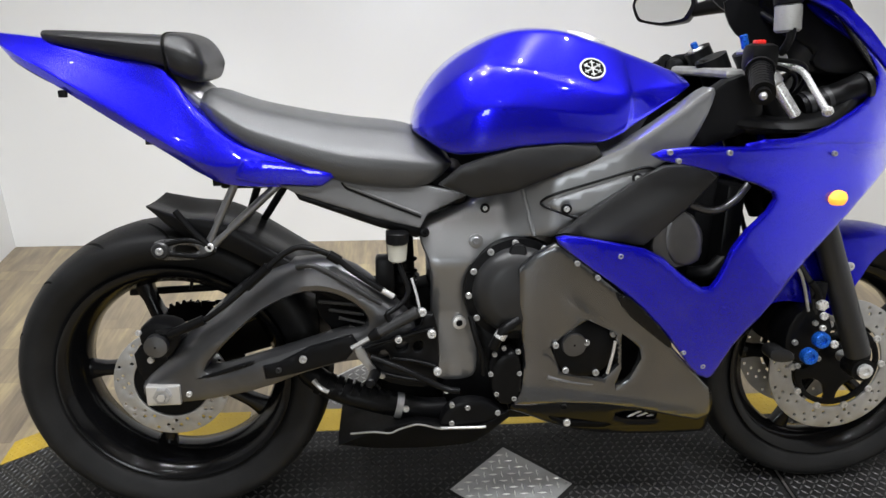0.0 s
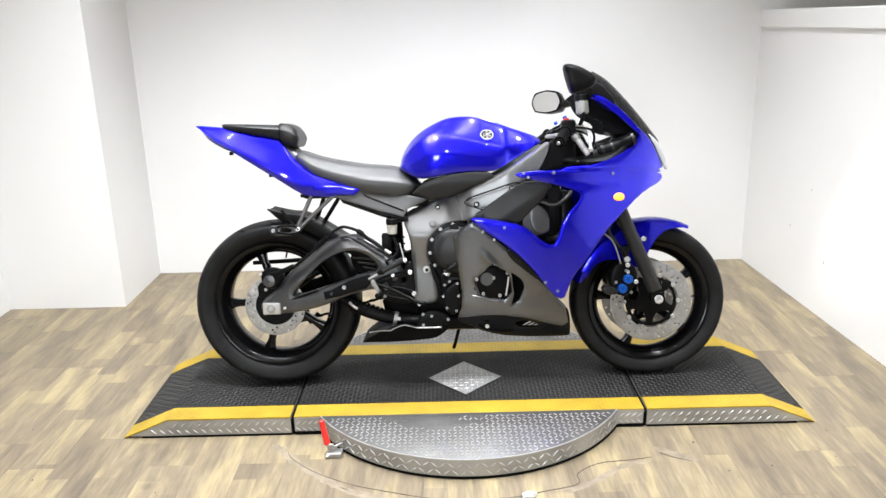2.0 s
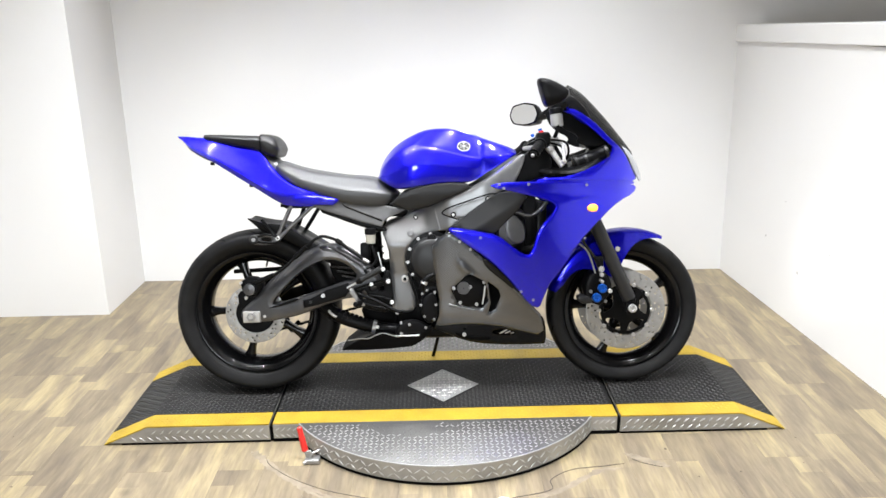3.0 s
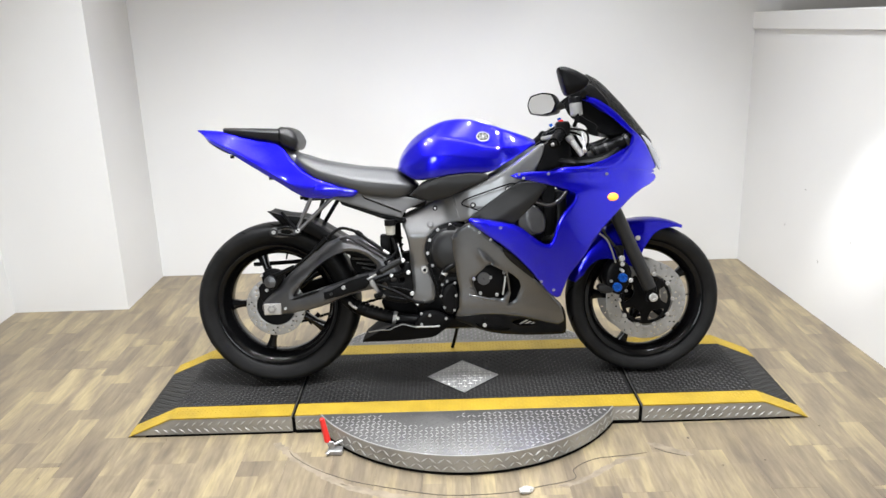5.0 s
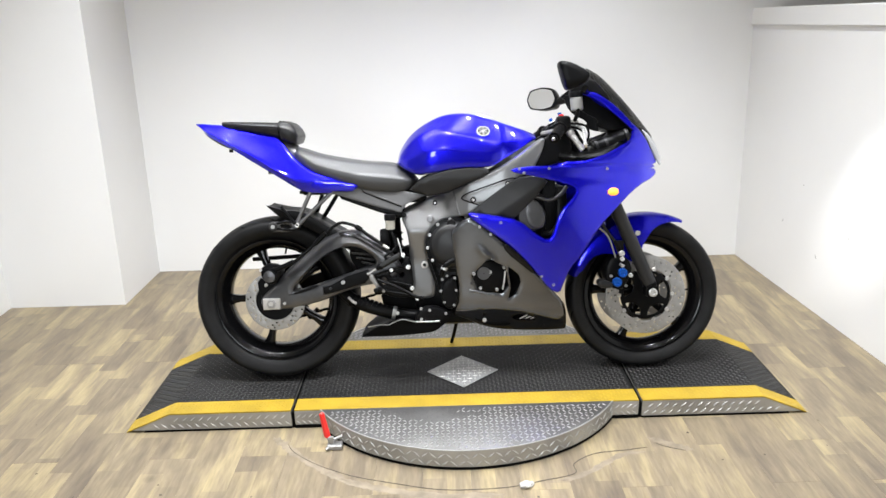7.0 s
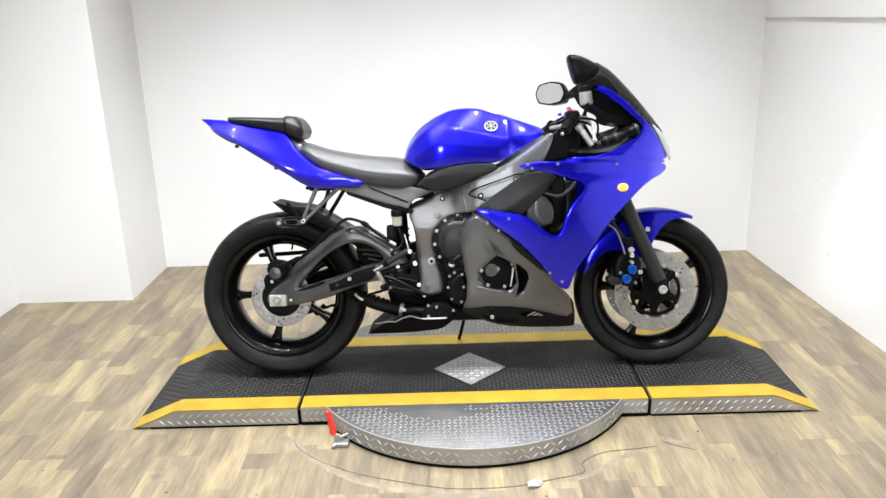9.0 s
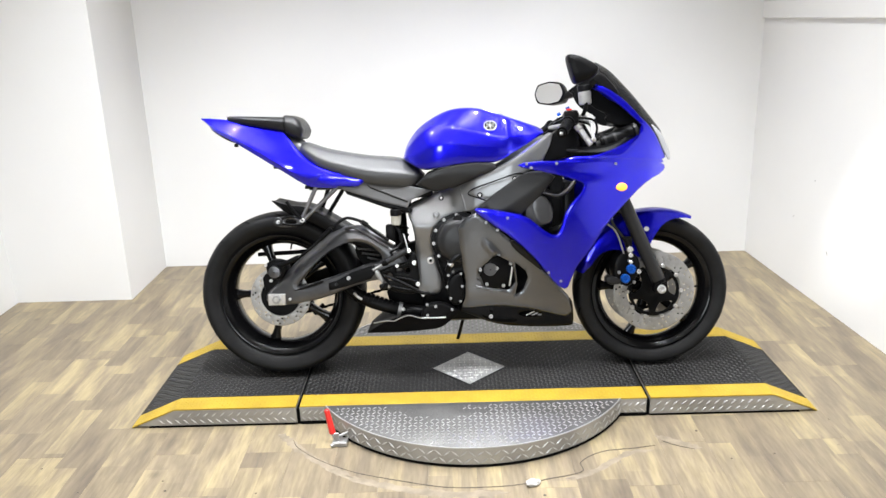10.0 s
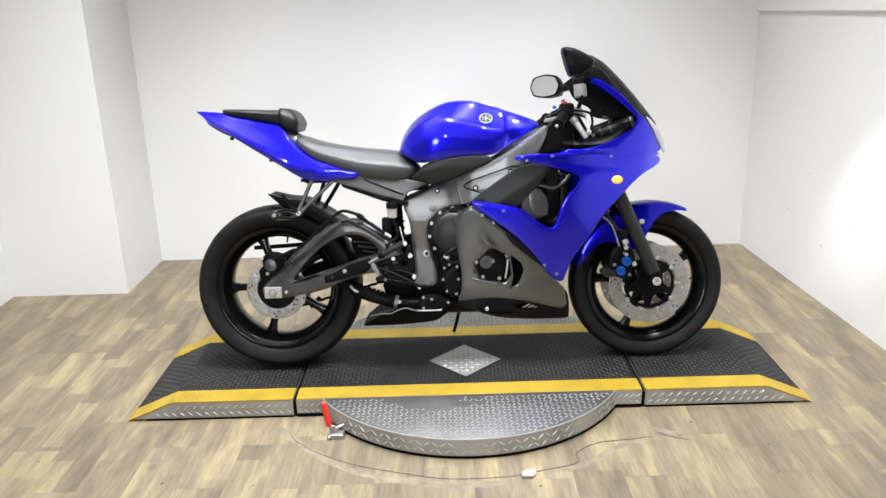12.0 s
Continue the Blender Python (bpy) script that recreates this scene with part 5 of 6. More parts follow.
part("belly_tail", loft_bm([
    [(-0.372, 0, 0.172), (-0.372, 0.06, 0.172), (-0.370, 0.10, 0.172), (-0.370, 0.09, 0.168), (-0.370, 0, 0.167)],
    [(-0.330, 0, 0.190), (-0.330, 0.07, 0.198), (-0.328, 0.120, 0.202), (-0.330, 0.110, 0.172), (-0.33, 0, 0.170)],
    [(-0.290, 0, 0.205), (-0.290, 0.08, 0.216), (-0.288, 0.138, 0.226), (-0.290, 0.126, 0.175), (-0.29, 0, 0.173)],
    [(-0.22, 0, 0.215), (-0.22, 0.09, 0.236), (-0.216, 0.152, 0.252), (-0.22, 0.140, 0.180), (-0.22, 0, 0.178)],
    [(-0.16, 0, 0.215), (-0.16, 0.10, 0.226), (-0.16, 0.154, 0.236), (-0.16, 0.145, 0.186), (-0.16, 0, 0.184)],
    [(-0.10, 0, 0.22), (-0.10, 0.10, 0.225), (-0.10, 0.154, 0.236), (-0.10, 0.145, 0.196), (-0.10, 0, 0.192)],
    [(-0.04, 0, 0.26), (-0.04, 0.10, 0.262), (-0.04, 0.150, 0.266), (-0.04, 0.145, 0.244), (-0.04, 0, 0.240)]], 4, 2, 0.08), BLACK_MATT, bike, "black pointed belly pan tail")
part("belly_floor", loft_bm([
    [(0.02, 0, 0.25), (0.02, 0.08, 0.25), (0.02, 0.120, 0.248), (0.02, 0.11, 0.235), (0.02, 0, 0.235)],
    [(0.10, 0, 0.225), (0.10, 0.08, 0.225), (0.10, 0.130, 0.222), (0.10, 0.12, 0.202), (0.10, 0, 0.198)],
    [(0.30, 0, 0.22), (0.30, 0.08, 0.22), (0.30, 0.120, 0.215), (0.30, 0.11, 0.194), (0.30, 0, 0.19)],
    [(0.36, 0, 0.24), (0.36, 0.07, 0.24), (0.36, 0.105, 0.225), (0.36, 0.09, 0.200), (0.36, 0, 0.195)]], 4), BLACK_MATT, bike, "black belly pan floor")
part("pan_inner", panel_bm([(-0.14, 0.188), (-0.02, 0.262), (0.03, 0.25), (0.11, 0.19)], flat(0.06), 0.004, 0.002, side=1), DARK_PANEL, bike, "dark grey inner face of the pan")
part("belly_edge", hose_bm([(-0.172, -0.154, 0.235), (-0.10, -0.156, 0.235), (-0.085, -0.156, 0.236)], 0.0028), SILVER, bike, "bright silver edge")
part("belly_lip", hose_bm([(-0.343, -0.128, 0.215), (-0.300, -0.140, 0.224), (-0.268, -0.150, 0.226), (-0.252, -0.152, 0.234), (-0.230, -0.155, 0.243), (-0.212, -0.156, 0.246), (-0.187, -0.156, 0.239), (-0.168, -0.156, 0.234)], 0.0020, 5, 8), BOLT_GREY, bike, "grey metal lip of the belly pan")
bolt(0.075, -0.146, 0.232, 0.008, STEEL)
part("cover_lip", hose_bm([(0.022, -0.186, 0.352), (0.045, -0.188, 0.346), (0.075, -0.184, 0.337), (0.11, -0.180, 0.330)], 0.0045, 5, 10, taper=0.0012), STRUT, bike, "bright raised lip under the engine cover")
part("cover_rod", hose_bm([(0.150, -0.165, 0.412), (0.147, -0.166, 0.385), (0.140, -0.166, 0.346)], 0.003), STEEL, bike, "bright rod beside the engine cover")
for bx, bz in ((0.04, 0.404), (0.147, 0.424), (0.12, 0.345), (0.062, 0.352), (0.098, 0.408)):
    bolt(bx, -0.158, bz, 0.007)

# -- engine --
part("crankcase", box_bm(-0.17, 0.30, -0.085, 0.095, 0.20, 0.46, 0.03), BLACK_SATIN, bike, "black engine crankcase")
part("cylinder_block", box_bm(0.02, 0.30, -0.135, 0.135, 0.42, 0.68, 0.03), BLACK_SATIN, bike, "black cylinder block")
part("radiator", box_bm(0.335, 0.37, -0.15, 0.15, 0.40, 0.70, 0.006), BLACK_SATIN, bike, "black radiator")
# block added to close a see-through gap that should stay dark
part("radiator_shroud", box_bm(0.290, 0.338, -0.11, 0.11, 0.45, 0.73, 0.01), BLACK_MATT, bike, "black filler block behind the radiator")
part("clutch_cover", lathe_bm([(-0.11, 0.002), (-0.11, 0.085), (-0.132, 0.084), (-0.148, 0.072), (-0.154, 0.05), (-0.156, 0.002)], -0.030, 0.505, 56, False), DARK_PANEL, bike, "dark grey round clutch cover")
part("clutch_rim", lathe_bm([(-0.112, 0.078), (-0.112, 0.100), (-0.128, 0.098), (-0.130, 0.080)], -0.030, 0.505, 56), BLACK_SATIN, bike)
for a in (60, 95, 125, 155, 185, 215):
    bolt(-0.030 + 0.091 * math.cos(radians(a)), -0.130, 0.505 + 0.091 * math.sin(radians(a)), 0.007)
part("oil_cap", rod_bm((-0.03, -0.11, 0.575), (-0.035, -0.145, 0.582), 0.018, 0.016, 16, 0.003), BLACK_PLASTIC, bike, "black oil filler cap")
part("pulse_cover", lathe_bm([(-0.12, 0.002), (-0.12, 0.060), (-0.150, 0.058), (-0.156, 0.050), (-0.156, 0.002)], 0.098, 0.392, 40, False), BLACK_SATIN, bike, "black round engine cover")
part("pulse_boss", lathe_bm([(-0.15, 0.002), (-0.15, 0.024), (-0.162, 0.022), (-0.162, 0.002)], 0.075, 0.404, 28, False), ARM_GREY, bike)
part("water_pump", panel_bm([(-0.065, 0.38), (-0.03, 0.395), (-0.018, 0.35), (-0.02, 0.29), (-0.05, 0.272), (-0.075, 0.30), (-0.08, 0.35)], flat(0.152), 0.03, 0.008), BLACK_SATIN, bike, "black water pump cover")
for bx, bz in ((-0.072, 0.386), (-0.055, 0.398), (-0.028, 0.390), (-0.024, 0.345), (-0.032, 0.292), (-0.066, 0.303), (-0.078, 0.345)):
    bolt(bx, -0.150, bz, 0.0055)
part("lower_cover", panel_bm([(-0.175, 0.248), (-0.15, 0.285), (-0.10, 0.290), (-0.06, 0.272), (-0.045, 0.255), (-0.085, 0.236), (-0.165, 0.234)], flat(0.150), 0.02, 0.006), BLACK_SATIN, bike, "black lower engine cover")
for bx, bz in ((-0.150, 0.282), (-0.120, 0.275), (-0.150, 0.243), (-0.062, 0.262)):
    bolt(bx, -0.149, bz, 0.006)
part("head_cover", lathe_bm([(-0.10, 0.002), (-0.10, 0.055), (-0.160, 0.050), (-0.168, 0.044), (-0.168, 0.002)], 0.245, 0.60, 40, False), ARM_GREY, bike, "dark grey starter cover behind the fairing opening")
part("head_cover_fin", panel_bm([(0.225, 0.655), (0.262, 0.66), (0.29, 0.62), (0.295, 0.57), (0.27, 0.555), (0.24, 0.56), (0.22, 0.60)], flat(0.170), 0.012, 0.006), ARM_GREY, bike)
part("coolant_hose", hose_bm([(0.26, -0.150, 0.668), (0.31, -0.155, 0.655), (0.345, -0.155, 0.672), (0.37, -0.15, 0.70)], 0.007), ARM_GREY, bike, "grey coolant hose")
part("coolant_hose", hose_bm([(0.29, -0.13, 0.53), (0.32, -0.15, 0.54), (0.345, -0.14, 0.56)], 0.014), BLACK_PLASTIC, bike, "black coolant hose")
part("hose", hose_bm([(-0.118, -0.14, 0.46), (-0.108, -0.148, 0.42), (-0.095, -0.145, 0.38), (-0.09, -0.14, 0.34)], 0.005), BLACK_PLASTIC, bike)
part("hose", hose_bm([(-0.03, -0.150, 0.455), (-0.055, -0.158, 0.44), (-0.068, -0.156, 0.42), (-0.075, -0.15, 0.40)], 0.010), BLACK_PLASTIC, bike, "black rubber hose")
part("hose_clip", rod_bm((-0.060, -0.156, 0.432), (-0.066, -0.157, 0.422), 0.0115), SILVER, bike)

# -- swingarm, chain and rear suspension --
def arm_w(x, z):
    """The arch of the brace tips its upper face to the light."""
    base = 0.112 + 0.026 * (x + 0.72) / 0.45
    arch = 0.36 + 0.20 * max(0.0, min(1.0, (x + 0.72) / 0.30)) - 0.55 * max(0.0, x + 0.36)
    return base - 0.50 * max(0.0, z - arch + 0.040)


SWING = [(-0.72, 0.344), (-0.696, 0.367), (-0.66, 0.397), (-0.604, 0.452), (-0.55, 0.502), (-0.497, 0.539), (-0.447, 0.558), (-0.402, 0.565), (-0.36, 0.562), (-0.314, 0.540), (-0.262, 0.492), (-0.222, 0.452), (-0.214, 0.41), (-0.262, 0.378), (-0.314, 0.372), (-0.355, 0.367), (-0.398, 0.354), (-0.437, 0.341), (-0.506, 0.312), (-0.574, 0.297), (-0.629, 0.287), (-0.683, 0.284), (-0.722, 0.291), (-0.732, 0.311)]
SWING_GAP = [(-0.612, 0.355), (-0.563, 0.415), (-0.507, 0.465), (-0.466, 0.490), (-0.427, 0.507), (-0.388, 0.510), (-0.35, 0.499), (-0.318, 0.476), (-0.303, 0.45), (-0.316, 0.434), (-0.352, 0.430), (-0.412, 0.408), (-0.514, 0.375), (-0.562, 0.360), (-0.596, 0.352)]
part("swingarm_side", panel_bm(SWING, arm_w, 0.026, 0.014, 0.012, holes=[SWING_GAP]), ARM_GREY, bike, "dark grey cast swingarm with an arched brace")
# the far beam is black, not cast grey, for the shadow around it
part("swingarm_side", panel_bm([(-0.752, 0.325), (-0.735, 0.292), (-0.664, 0.276), (-0.529, 0.312), (-0.364, 0.352), (-0.315, 0.378), (-0.250, 0.40), (-0.20, 0.43), (-0.20, 0.475), (-0.26, 0.462), (-0.340, 0.450), (-0.443, 0.416), (-0.600, 0.366), (-0.66, 0.366), (-0.72, 0.355)], arm_w, 0.030, 0.010, side=1), BLACK_MATT, bike, "swingarm beam, coloured black for the shade it sits in")
# the arm's crease, laid on as a black strip for its shade
part("arm_groove", panel_bm([(-0.640, 0.338), (-0.60, 0.348), (-0.556, 0.364), (-0.512, 0.378), (-0.520, 0.366), (-0.56, 0.352), (-0.61, 0.338)], lambda x, z: arm_w(x, z) + 0.001, 0.002, 0.003), BLACK_SATIN, bike)
# plate added to keep the shadowed gap behind the arch black
part("swingarm_web", panel_bm([(-0.405, 0.46), (-0.40, 0.518), (-0.37, 0.516), (-0.31, 0.49), (-0.28, 0.44), (-0.31, 0.42), (-0.37, 0.415)], flat(0.088), 0.006, 0.003), BLACK_MATT, bike, "black plate filling part of the swingarm gap")
for k in range(4):
    part("web_fin", rod_bm((-0.395 + 0.018 * k, -0.105, 0.484 - 0.017 * k), (-0.325 + 0.012 * k, -0.112, 0.478 - 0.020 * k), 0.0035, None, 8), DARK_PANEL, bike)
part("swingarm_pad", panel_bm([(-0.500, 0.366), (-0.47, 0.374), (-0.412, 0.404), (-0.335, 0.428), (-0.322, 0.410), (-0.345, 0.378), (-0.40, 0.362), (-0.44, 0.350), (-0.497, 0.338)], lambda x, z: arm_w(x, z) + 0.007, 0.008, 0.005, soften=0), BLACK_SATIN, bike, "black hose guide plate")
bolt(-0.424, -0.144, 0.385, 0.008)
bolt(-0.470, -0.138, 0.362, 0.006, DARK_PANEL)
part("chain_adjuster", box_bm(-0.718, -0.656, -0.123, -0.09, 0.288, 0.329, 0.003), STEEL, bike, "bright alloy chain adjuster block", smooth=False)
part("axle_nut", lathe_bm([(-0.122, 0.007), (-0.122, 0.0170), (-0.133, 0.0160), (-0.133, 0.0100), (-0.129, 0.0095), (-0.129, 0.004)], -0.687, 0.311, 6), BOLT_GREY, bike, "steel rear axle nut")
part("rear_axle", rod_bm((-0.687, -0.1365, 0.311), (-0.687, 0.15, 0.311), 0.0075), STEEL, bike)
bolt(-0.640, -0.121, 0.310, 0.006, STEEL)
part("rear_caliper", panel_bm([(-0.722, 0.400), (-0.726, 0.435), (-0.70, 0.452), (-0.66, 0.446), (-0.642, 0.425), (-0.655, 0.40), (-0.67, 0.378), (-0.70, 0.376)], flat(0.108), 0.035, 0.010), BLACK_SATIN, bike, "black rear brake caliper")
part("caliper_piston", lathe_bm([(-0.10, 0.002), (-0.10, 0.022), (-0.124, 0.021), (-0.126, 0.002)], -0.690, 0.409, 28, False), ARM_GREY, bike)
bolt(-0.722, -0.108, 0.432, 0.006, STEEL)
bolt(-0.706, -0.108, 0.377, 0.007, STEEL)
part("caliper_bracket", panel_bm([(-0.74, 0.40), (-0.69, 0.40), (-0.655, 0.34), (-0.70, 0.31), (-0.735, 0.34)], flat(0.10), 0.01, 0.003), BLACK_SATIN, bike)
part("brake_line", hose_bm([(-0.690, -0.105, 0.432), (-0.652, -0.118, 0.438), (-0.609, -0.125, 0.454), (-0.556, -0.126, 0.491), (-0.509, -0.126, 0.532), (-0.469, -0.126, 0.567), (-0.446, -0.126, 0.585), (-0.417, -0.126, 0.595), (-0.368, -0.126, 0.579), (-0.330, -0.128, 0.549), (-0.291, -0.130, 0.521), (-0.255, -0.132, 0.497)], 0.0055), BLACK_PLASTIC, bike, "black rear brake hose")
for a, b in (((-0.662, 0.434), (-0.598, 0.462)), ((-0.520, 0.522), (-0.478, 0.560)), ((-0.372, 0.581), (-0.352, 0.568))):
    part("line_sleeve", hose_bm([(a[0], -0.127, a[1]), (b[0], -0.127, b[1])], 0.0090, 1, 12), BLACK_SATIN, bike, "black hose sleeve")
part("line_ferrule", rod_bm((-0.278, -0.131, 0.512), (-0.258, -0.132, 0.499), 0.0058, None, 10), STEEL, bike, "bright hose end")
part("cable", hose_bm([(-0.43, -0.118, 0.555), (-0.40, -0.128, 0.560), (-0.36, -0.128, 0.538), (-0.31, -0.13, 0.505), (-0.28, -0.13, 0.485)], 0.005), DARK_PANEL, bike)
for zc, label in ((0.425, "upper chain run"), (0.205, "lower chain run")):
    run = bmesh.new()
    a, b = Vector((REAR.x, 0.088, zc - 0.01)), Vector((-0.19, 0.088, 0.43 if zc > 0.3 else 0.33))
    n = 34
    for i in range(n):
        p, q = a + (b - a) * (i / n), a + (b - a) * ((i + 1.08) / n)
        rod_bm(p + Vector((0, -0.004 if i % 2 else 0.004, 0)), q + Vector((0, -0.004 if i % 2 else 0.004, 0)), 0.0056, None, 6, bm=run)
    part("drive_chain", run, BLACK_SATIN, bike, label)
part("chain_guard", hose_bm([(-0.801, 0.095, 0.443), (-0.717, 0.095, 0.446), (-0.628, 0.095, 0.45), (-0.555, 0.095, 0.458)], 0.008), BLACK_PLASTIC, bike, "black chain guard")
part("paddock_lug", rod_bm((-0.60, 0.10, 0.20), (-0.565, 0.12, 0.235), 0.008), BLACK_SATIN, bike)
part("rear_shock", rod_bm((-0.235, -0.04, 0.36), (-0.245, -0.04, 0.60), 0.026, None, 20), BLACK_SATIN, bike, "black rear shock absorber")
for k in range(7):
    part("shock_coil", lathe_bm([(-0.004, 0.029), (0, 0.033), (0.004, 0.029), (0, 0.025)], 0, 0, 24), BLACK_SATIN, bike).matrix_basis = pose(-0.237 - 0.001 * k, -0.04, 0.40 + 0.024 * k, 80, 0, 0)
part("hugger", loft_bm([
    [(-0.700, 0, 0.655), (-0.700, 0.03, 0.656), (-0.697, 0.066, 0.660), (-0.697, 0.060, 0.654), (-0.697, 0, 0.648)],
    [(-0.640, 0, 0.632), (-0.640, 0.045, 0.640), (-0.637, 0.086, 0.645), (-0.637, 0.080, 0.605), (-0.637, 0, 0.624)],
    [(-0.560, 0, 0.622), (-0.560, 0.050, 0.628), (-0.557, 0.090, 0.630), (-0.557, 0.084, 0.572), (-0.557, 0, 0.612)],
    [(-0.440, 0, 0.555), (-0.440, 0.050, 0.560), (-0.440, 0.092, 0.556), (-0.440, 0.086, 0.505), (-0.44, 0, 0.545)],
    [(-0.340, 0, 0.490), (-0.340, 0.050, 0.494), (-0.340, 0.092, 0.490), (-0.340, 0.086, 0.450), (-0.34, 0, 0.480)],
    [(-0.290, 0, 0.44), (-0.290, 0.050, 0.442), (-0.290, 0.092, 0.436), (-0.290, 0.086, 0.41), (-0.29, 0, 0.43)]], 5), BLACK_PLASTIC, bike, "black rear mudguard hugging the tyre")
for s, top, low in ((-0.08, (-0.532, 0.705), (-0.588, 0.592)), (-0.08, (-0.452, 0.705), (-0.580, 0.590)), (0.06, (-0.508, 0.705), (-0.538, 0.62)), (0.06, (-0.447, 0.70), (-0.514, 0.60))):
    part("rear_strut", rod_bm((top[0], s, top[1]), (low[0], s * 1.05, low[1]), 0.0075, None, 12), STRUT if s < 0 else BLACK_SATIN, bike, "dull steel strut" if s < 0 else "black strut")
part("strut_bracket", hose_bm([(-0.640, -0.088, 0.655), (-0.61, -0.09, 0.615), (-0.578, -0.09, 0.582)], 0.006), BLACK_SATIN, bike)
part("strut_bracket", hose_bm([(-0.672, -0.092, 0.592), (-0.62, -0.092, 0.602), (-0.58, -0.09, 0.585), (-0.60, -0.092, 0.572), (-0.665, -0.092, 0.578)], 0.005), BLACK_SATIN, bike)
part("strut_plate", panel_bm([(-0.686, 0.597), (-0.664, 0.604), (-0.615, 0.600), (-0.572, 0.590), (-0.575, 0.576), (-0.600, 0.566), (-0.658, 0.564), (-0.682, 0.570)], flat(0.094), 0.005, 0.003, holes=[[(-0.648, 0.594), (-0.612, 0.592), (-0.602, 0.578), (-0.645, 0.574)]]), HANGER, bike, "dark alloy strut plate")
part("bracket_boss", rod_bm((-0.670, -0.08, 0.585), (-0.670, -0.102, 0.585), 0.016, None, 20, 0.003), DARK_PANEL, bike)
bolt(-0.670, -0.102, 0.585, 0.008, BOLT_GREY)
bolt(-0.585, -0.092, 0.588, 0.009, STEEL)
part("tail_bracket", box_bm(-0.56, -0.40, -0.085, 0.075, 0.692, 0.712, 0.006), BLACK_PLASTIC, bike)

# -- exhaust, foot controls, side stand --
part("exhaust_pipe", hose_bm([(-0.16, -0.085, 0.240), (-0.203, -0.095, 0.246), (-0.253, -0.095, 0.257), (-0.307, -0.095, 0.272), (-0.361, -0.09, 0.290), (-0.408, -0.08, 0.315), (-0.46, -0.05, 0.36)], 0.0235, seg=20), BLACK_SATIN, bike, "black wrapped exhaust link pipe")
for k in range(9):
    f = k / 8
    c = Vector((-0.270 - 0.125 * f, -0.0945 + 0.006 * f, 0.2605 + 0.046 * f))
    part("exhaust_wrap", hose_bm([c, c + Vector((-0.010, 0.001, 0.005))], 0.0243, 1, 20), BLACK_MATT, bike, "black heat wrap")
part("exhaust_clamp", hose_bm([(-0.243, -0.095, 0.2545), (-0.256, -0.095, 0.2575)], 0.0262, 1, 20), BOLT_GREY, bike, "steel exhaust clamp")
bolt(-0.236, -0.122, 0.262, 0.007, STEEL)
part("exhaust_joint", rod_bm((-0.240, -0.095, 0.254), (-0.196, -0.094, 0.245), 0.0215, 0.018, 20), RUSTY, bike, "stained brown steel pipe joint")
part("exhaust_bracket", hose_bm([(-0.412, -0.105, 0.322), (-0.398, -0.112, 0.309), (-0.384, -0.112, 0.300)], 0.005, 3, 8), STEEL, bike, "bright pipe bracket")
# dark block added to cover bright gaps between engine and swingarm
part("linkage", panel_bm([(-0.31, 0.30), (-0.27, 0.345), (-0.205, 0.362), (-0.198, 0.405), (-0.285, 0.440), (-0.28, 0.47), (-0.16, 0.50), (-0.15, 0.23), (-0.24, 0.22)], flat(0.05), 0.06, 0.006), BLACK_MATT, bike, "black block for the darkness round the suspension linkage")
hanger = part("footrest_hanger", panel_bm([(-0.318, 0.401), (-0.293, 0.415), (-0.211, 0.438), (-0.204, 0.470), (-0.180, 0.470), (-0.172, 0.350), (-0.188, 0.320), (-0.253, 0.327), (-0.299, 0.349), (-0.304, 0.368), (-0.300, 0.395)], flat(0.150), 0.010, 0.004, holes=[
    [(-0.256, 0.412), (-0.232, 0.417), (-0.236, 0.399), (-0.253, 0.398)], [(-0.222, 0.414), (-0.205, 0.418), (-0.207, 0.397), (-0.225, 0.397)],
    [(-0.286, 0.398), (-0.272, 0.402), (-0.262, 0.372), (-0.287, 0.372)]], soften=1), BLACK_SATIN, bike, "dark grey forked footrest hanger")
for pts in (((-0.318, 0.404), (-0.293, 0.414), (-0.211, 0.437), (-0.185, 0.441)), ((-0.262, 0.384), (-0.225, 0.379), (-0.182, 0.366)), ((-0.299, 0.362), (-0.252, 0.346), (-0.190, 0.334))):
    part("hanger_rib", hose_bm([(x, -0.152, z) for x, z in pts], 0.0044, 4, 10), BLACK_SATIN, hanger, "raised rib")
for bx, bz, br in ((-0.207, 0.479, 0.0085), (-0.190, 0.436, 0.009), (-0.250, 0.427, 0.0075), (-0.179, 0.360, 0.0085), (-0.162, 0.321, 0.0065)):
    bolt(bx, -0.160, bz, br, SILVER, tall=0.007)
part("footrest", rod_bm((-0.292, -0.148, 0.356), (-0.302, -0.215, 0.366), 0.011, 0.009, 14, 0.003), BLACK_SATIN, bike, "black footrest peg")
part("lever_bracket", panel_bm([(-0.330, 0.412), (-0.314, 0.414), (-0.303, 0.385), (-0.286, 0.362), (-0.272, 0.352), (-0.280, 0.345), (-0.300, 0.356), (-0.316, 0.380), (-0.326, 0.392)], flat(0.160), 0.003, 0.002, 0.008), BOLT_GREY, bike, "zinc pedal lever")
part("master_cylinder", rod_bm((-0.214, -0.162, 0.481), (-0.288, -0.165, 0.441), 0.0115, 0.010, 14, 0.003), DARK_PANEL, bike, "rear brake master cylinder")
part("cylinder_boot", rod_bm((-0.284, -0.165, 0.443), (-0.302, -0.166, 0.433), 0.0125, 0.008, 14, 0.002), BLACK_PLASTIC, bike, "black rubber boot")
part("cylinder_port", rod_bm((-0.262, -0.163, 0.456), (-0.272, -0.163, 0.478), 0.006, 0.005, 10), BLACK_SATIN, bike)
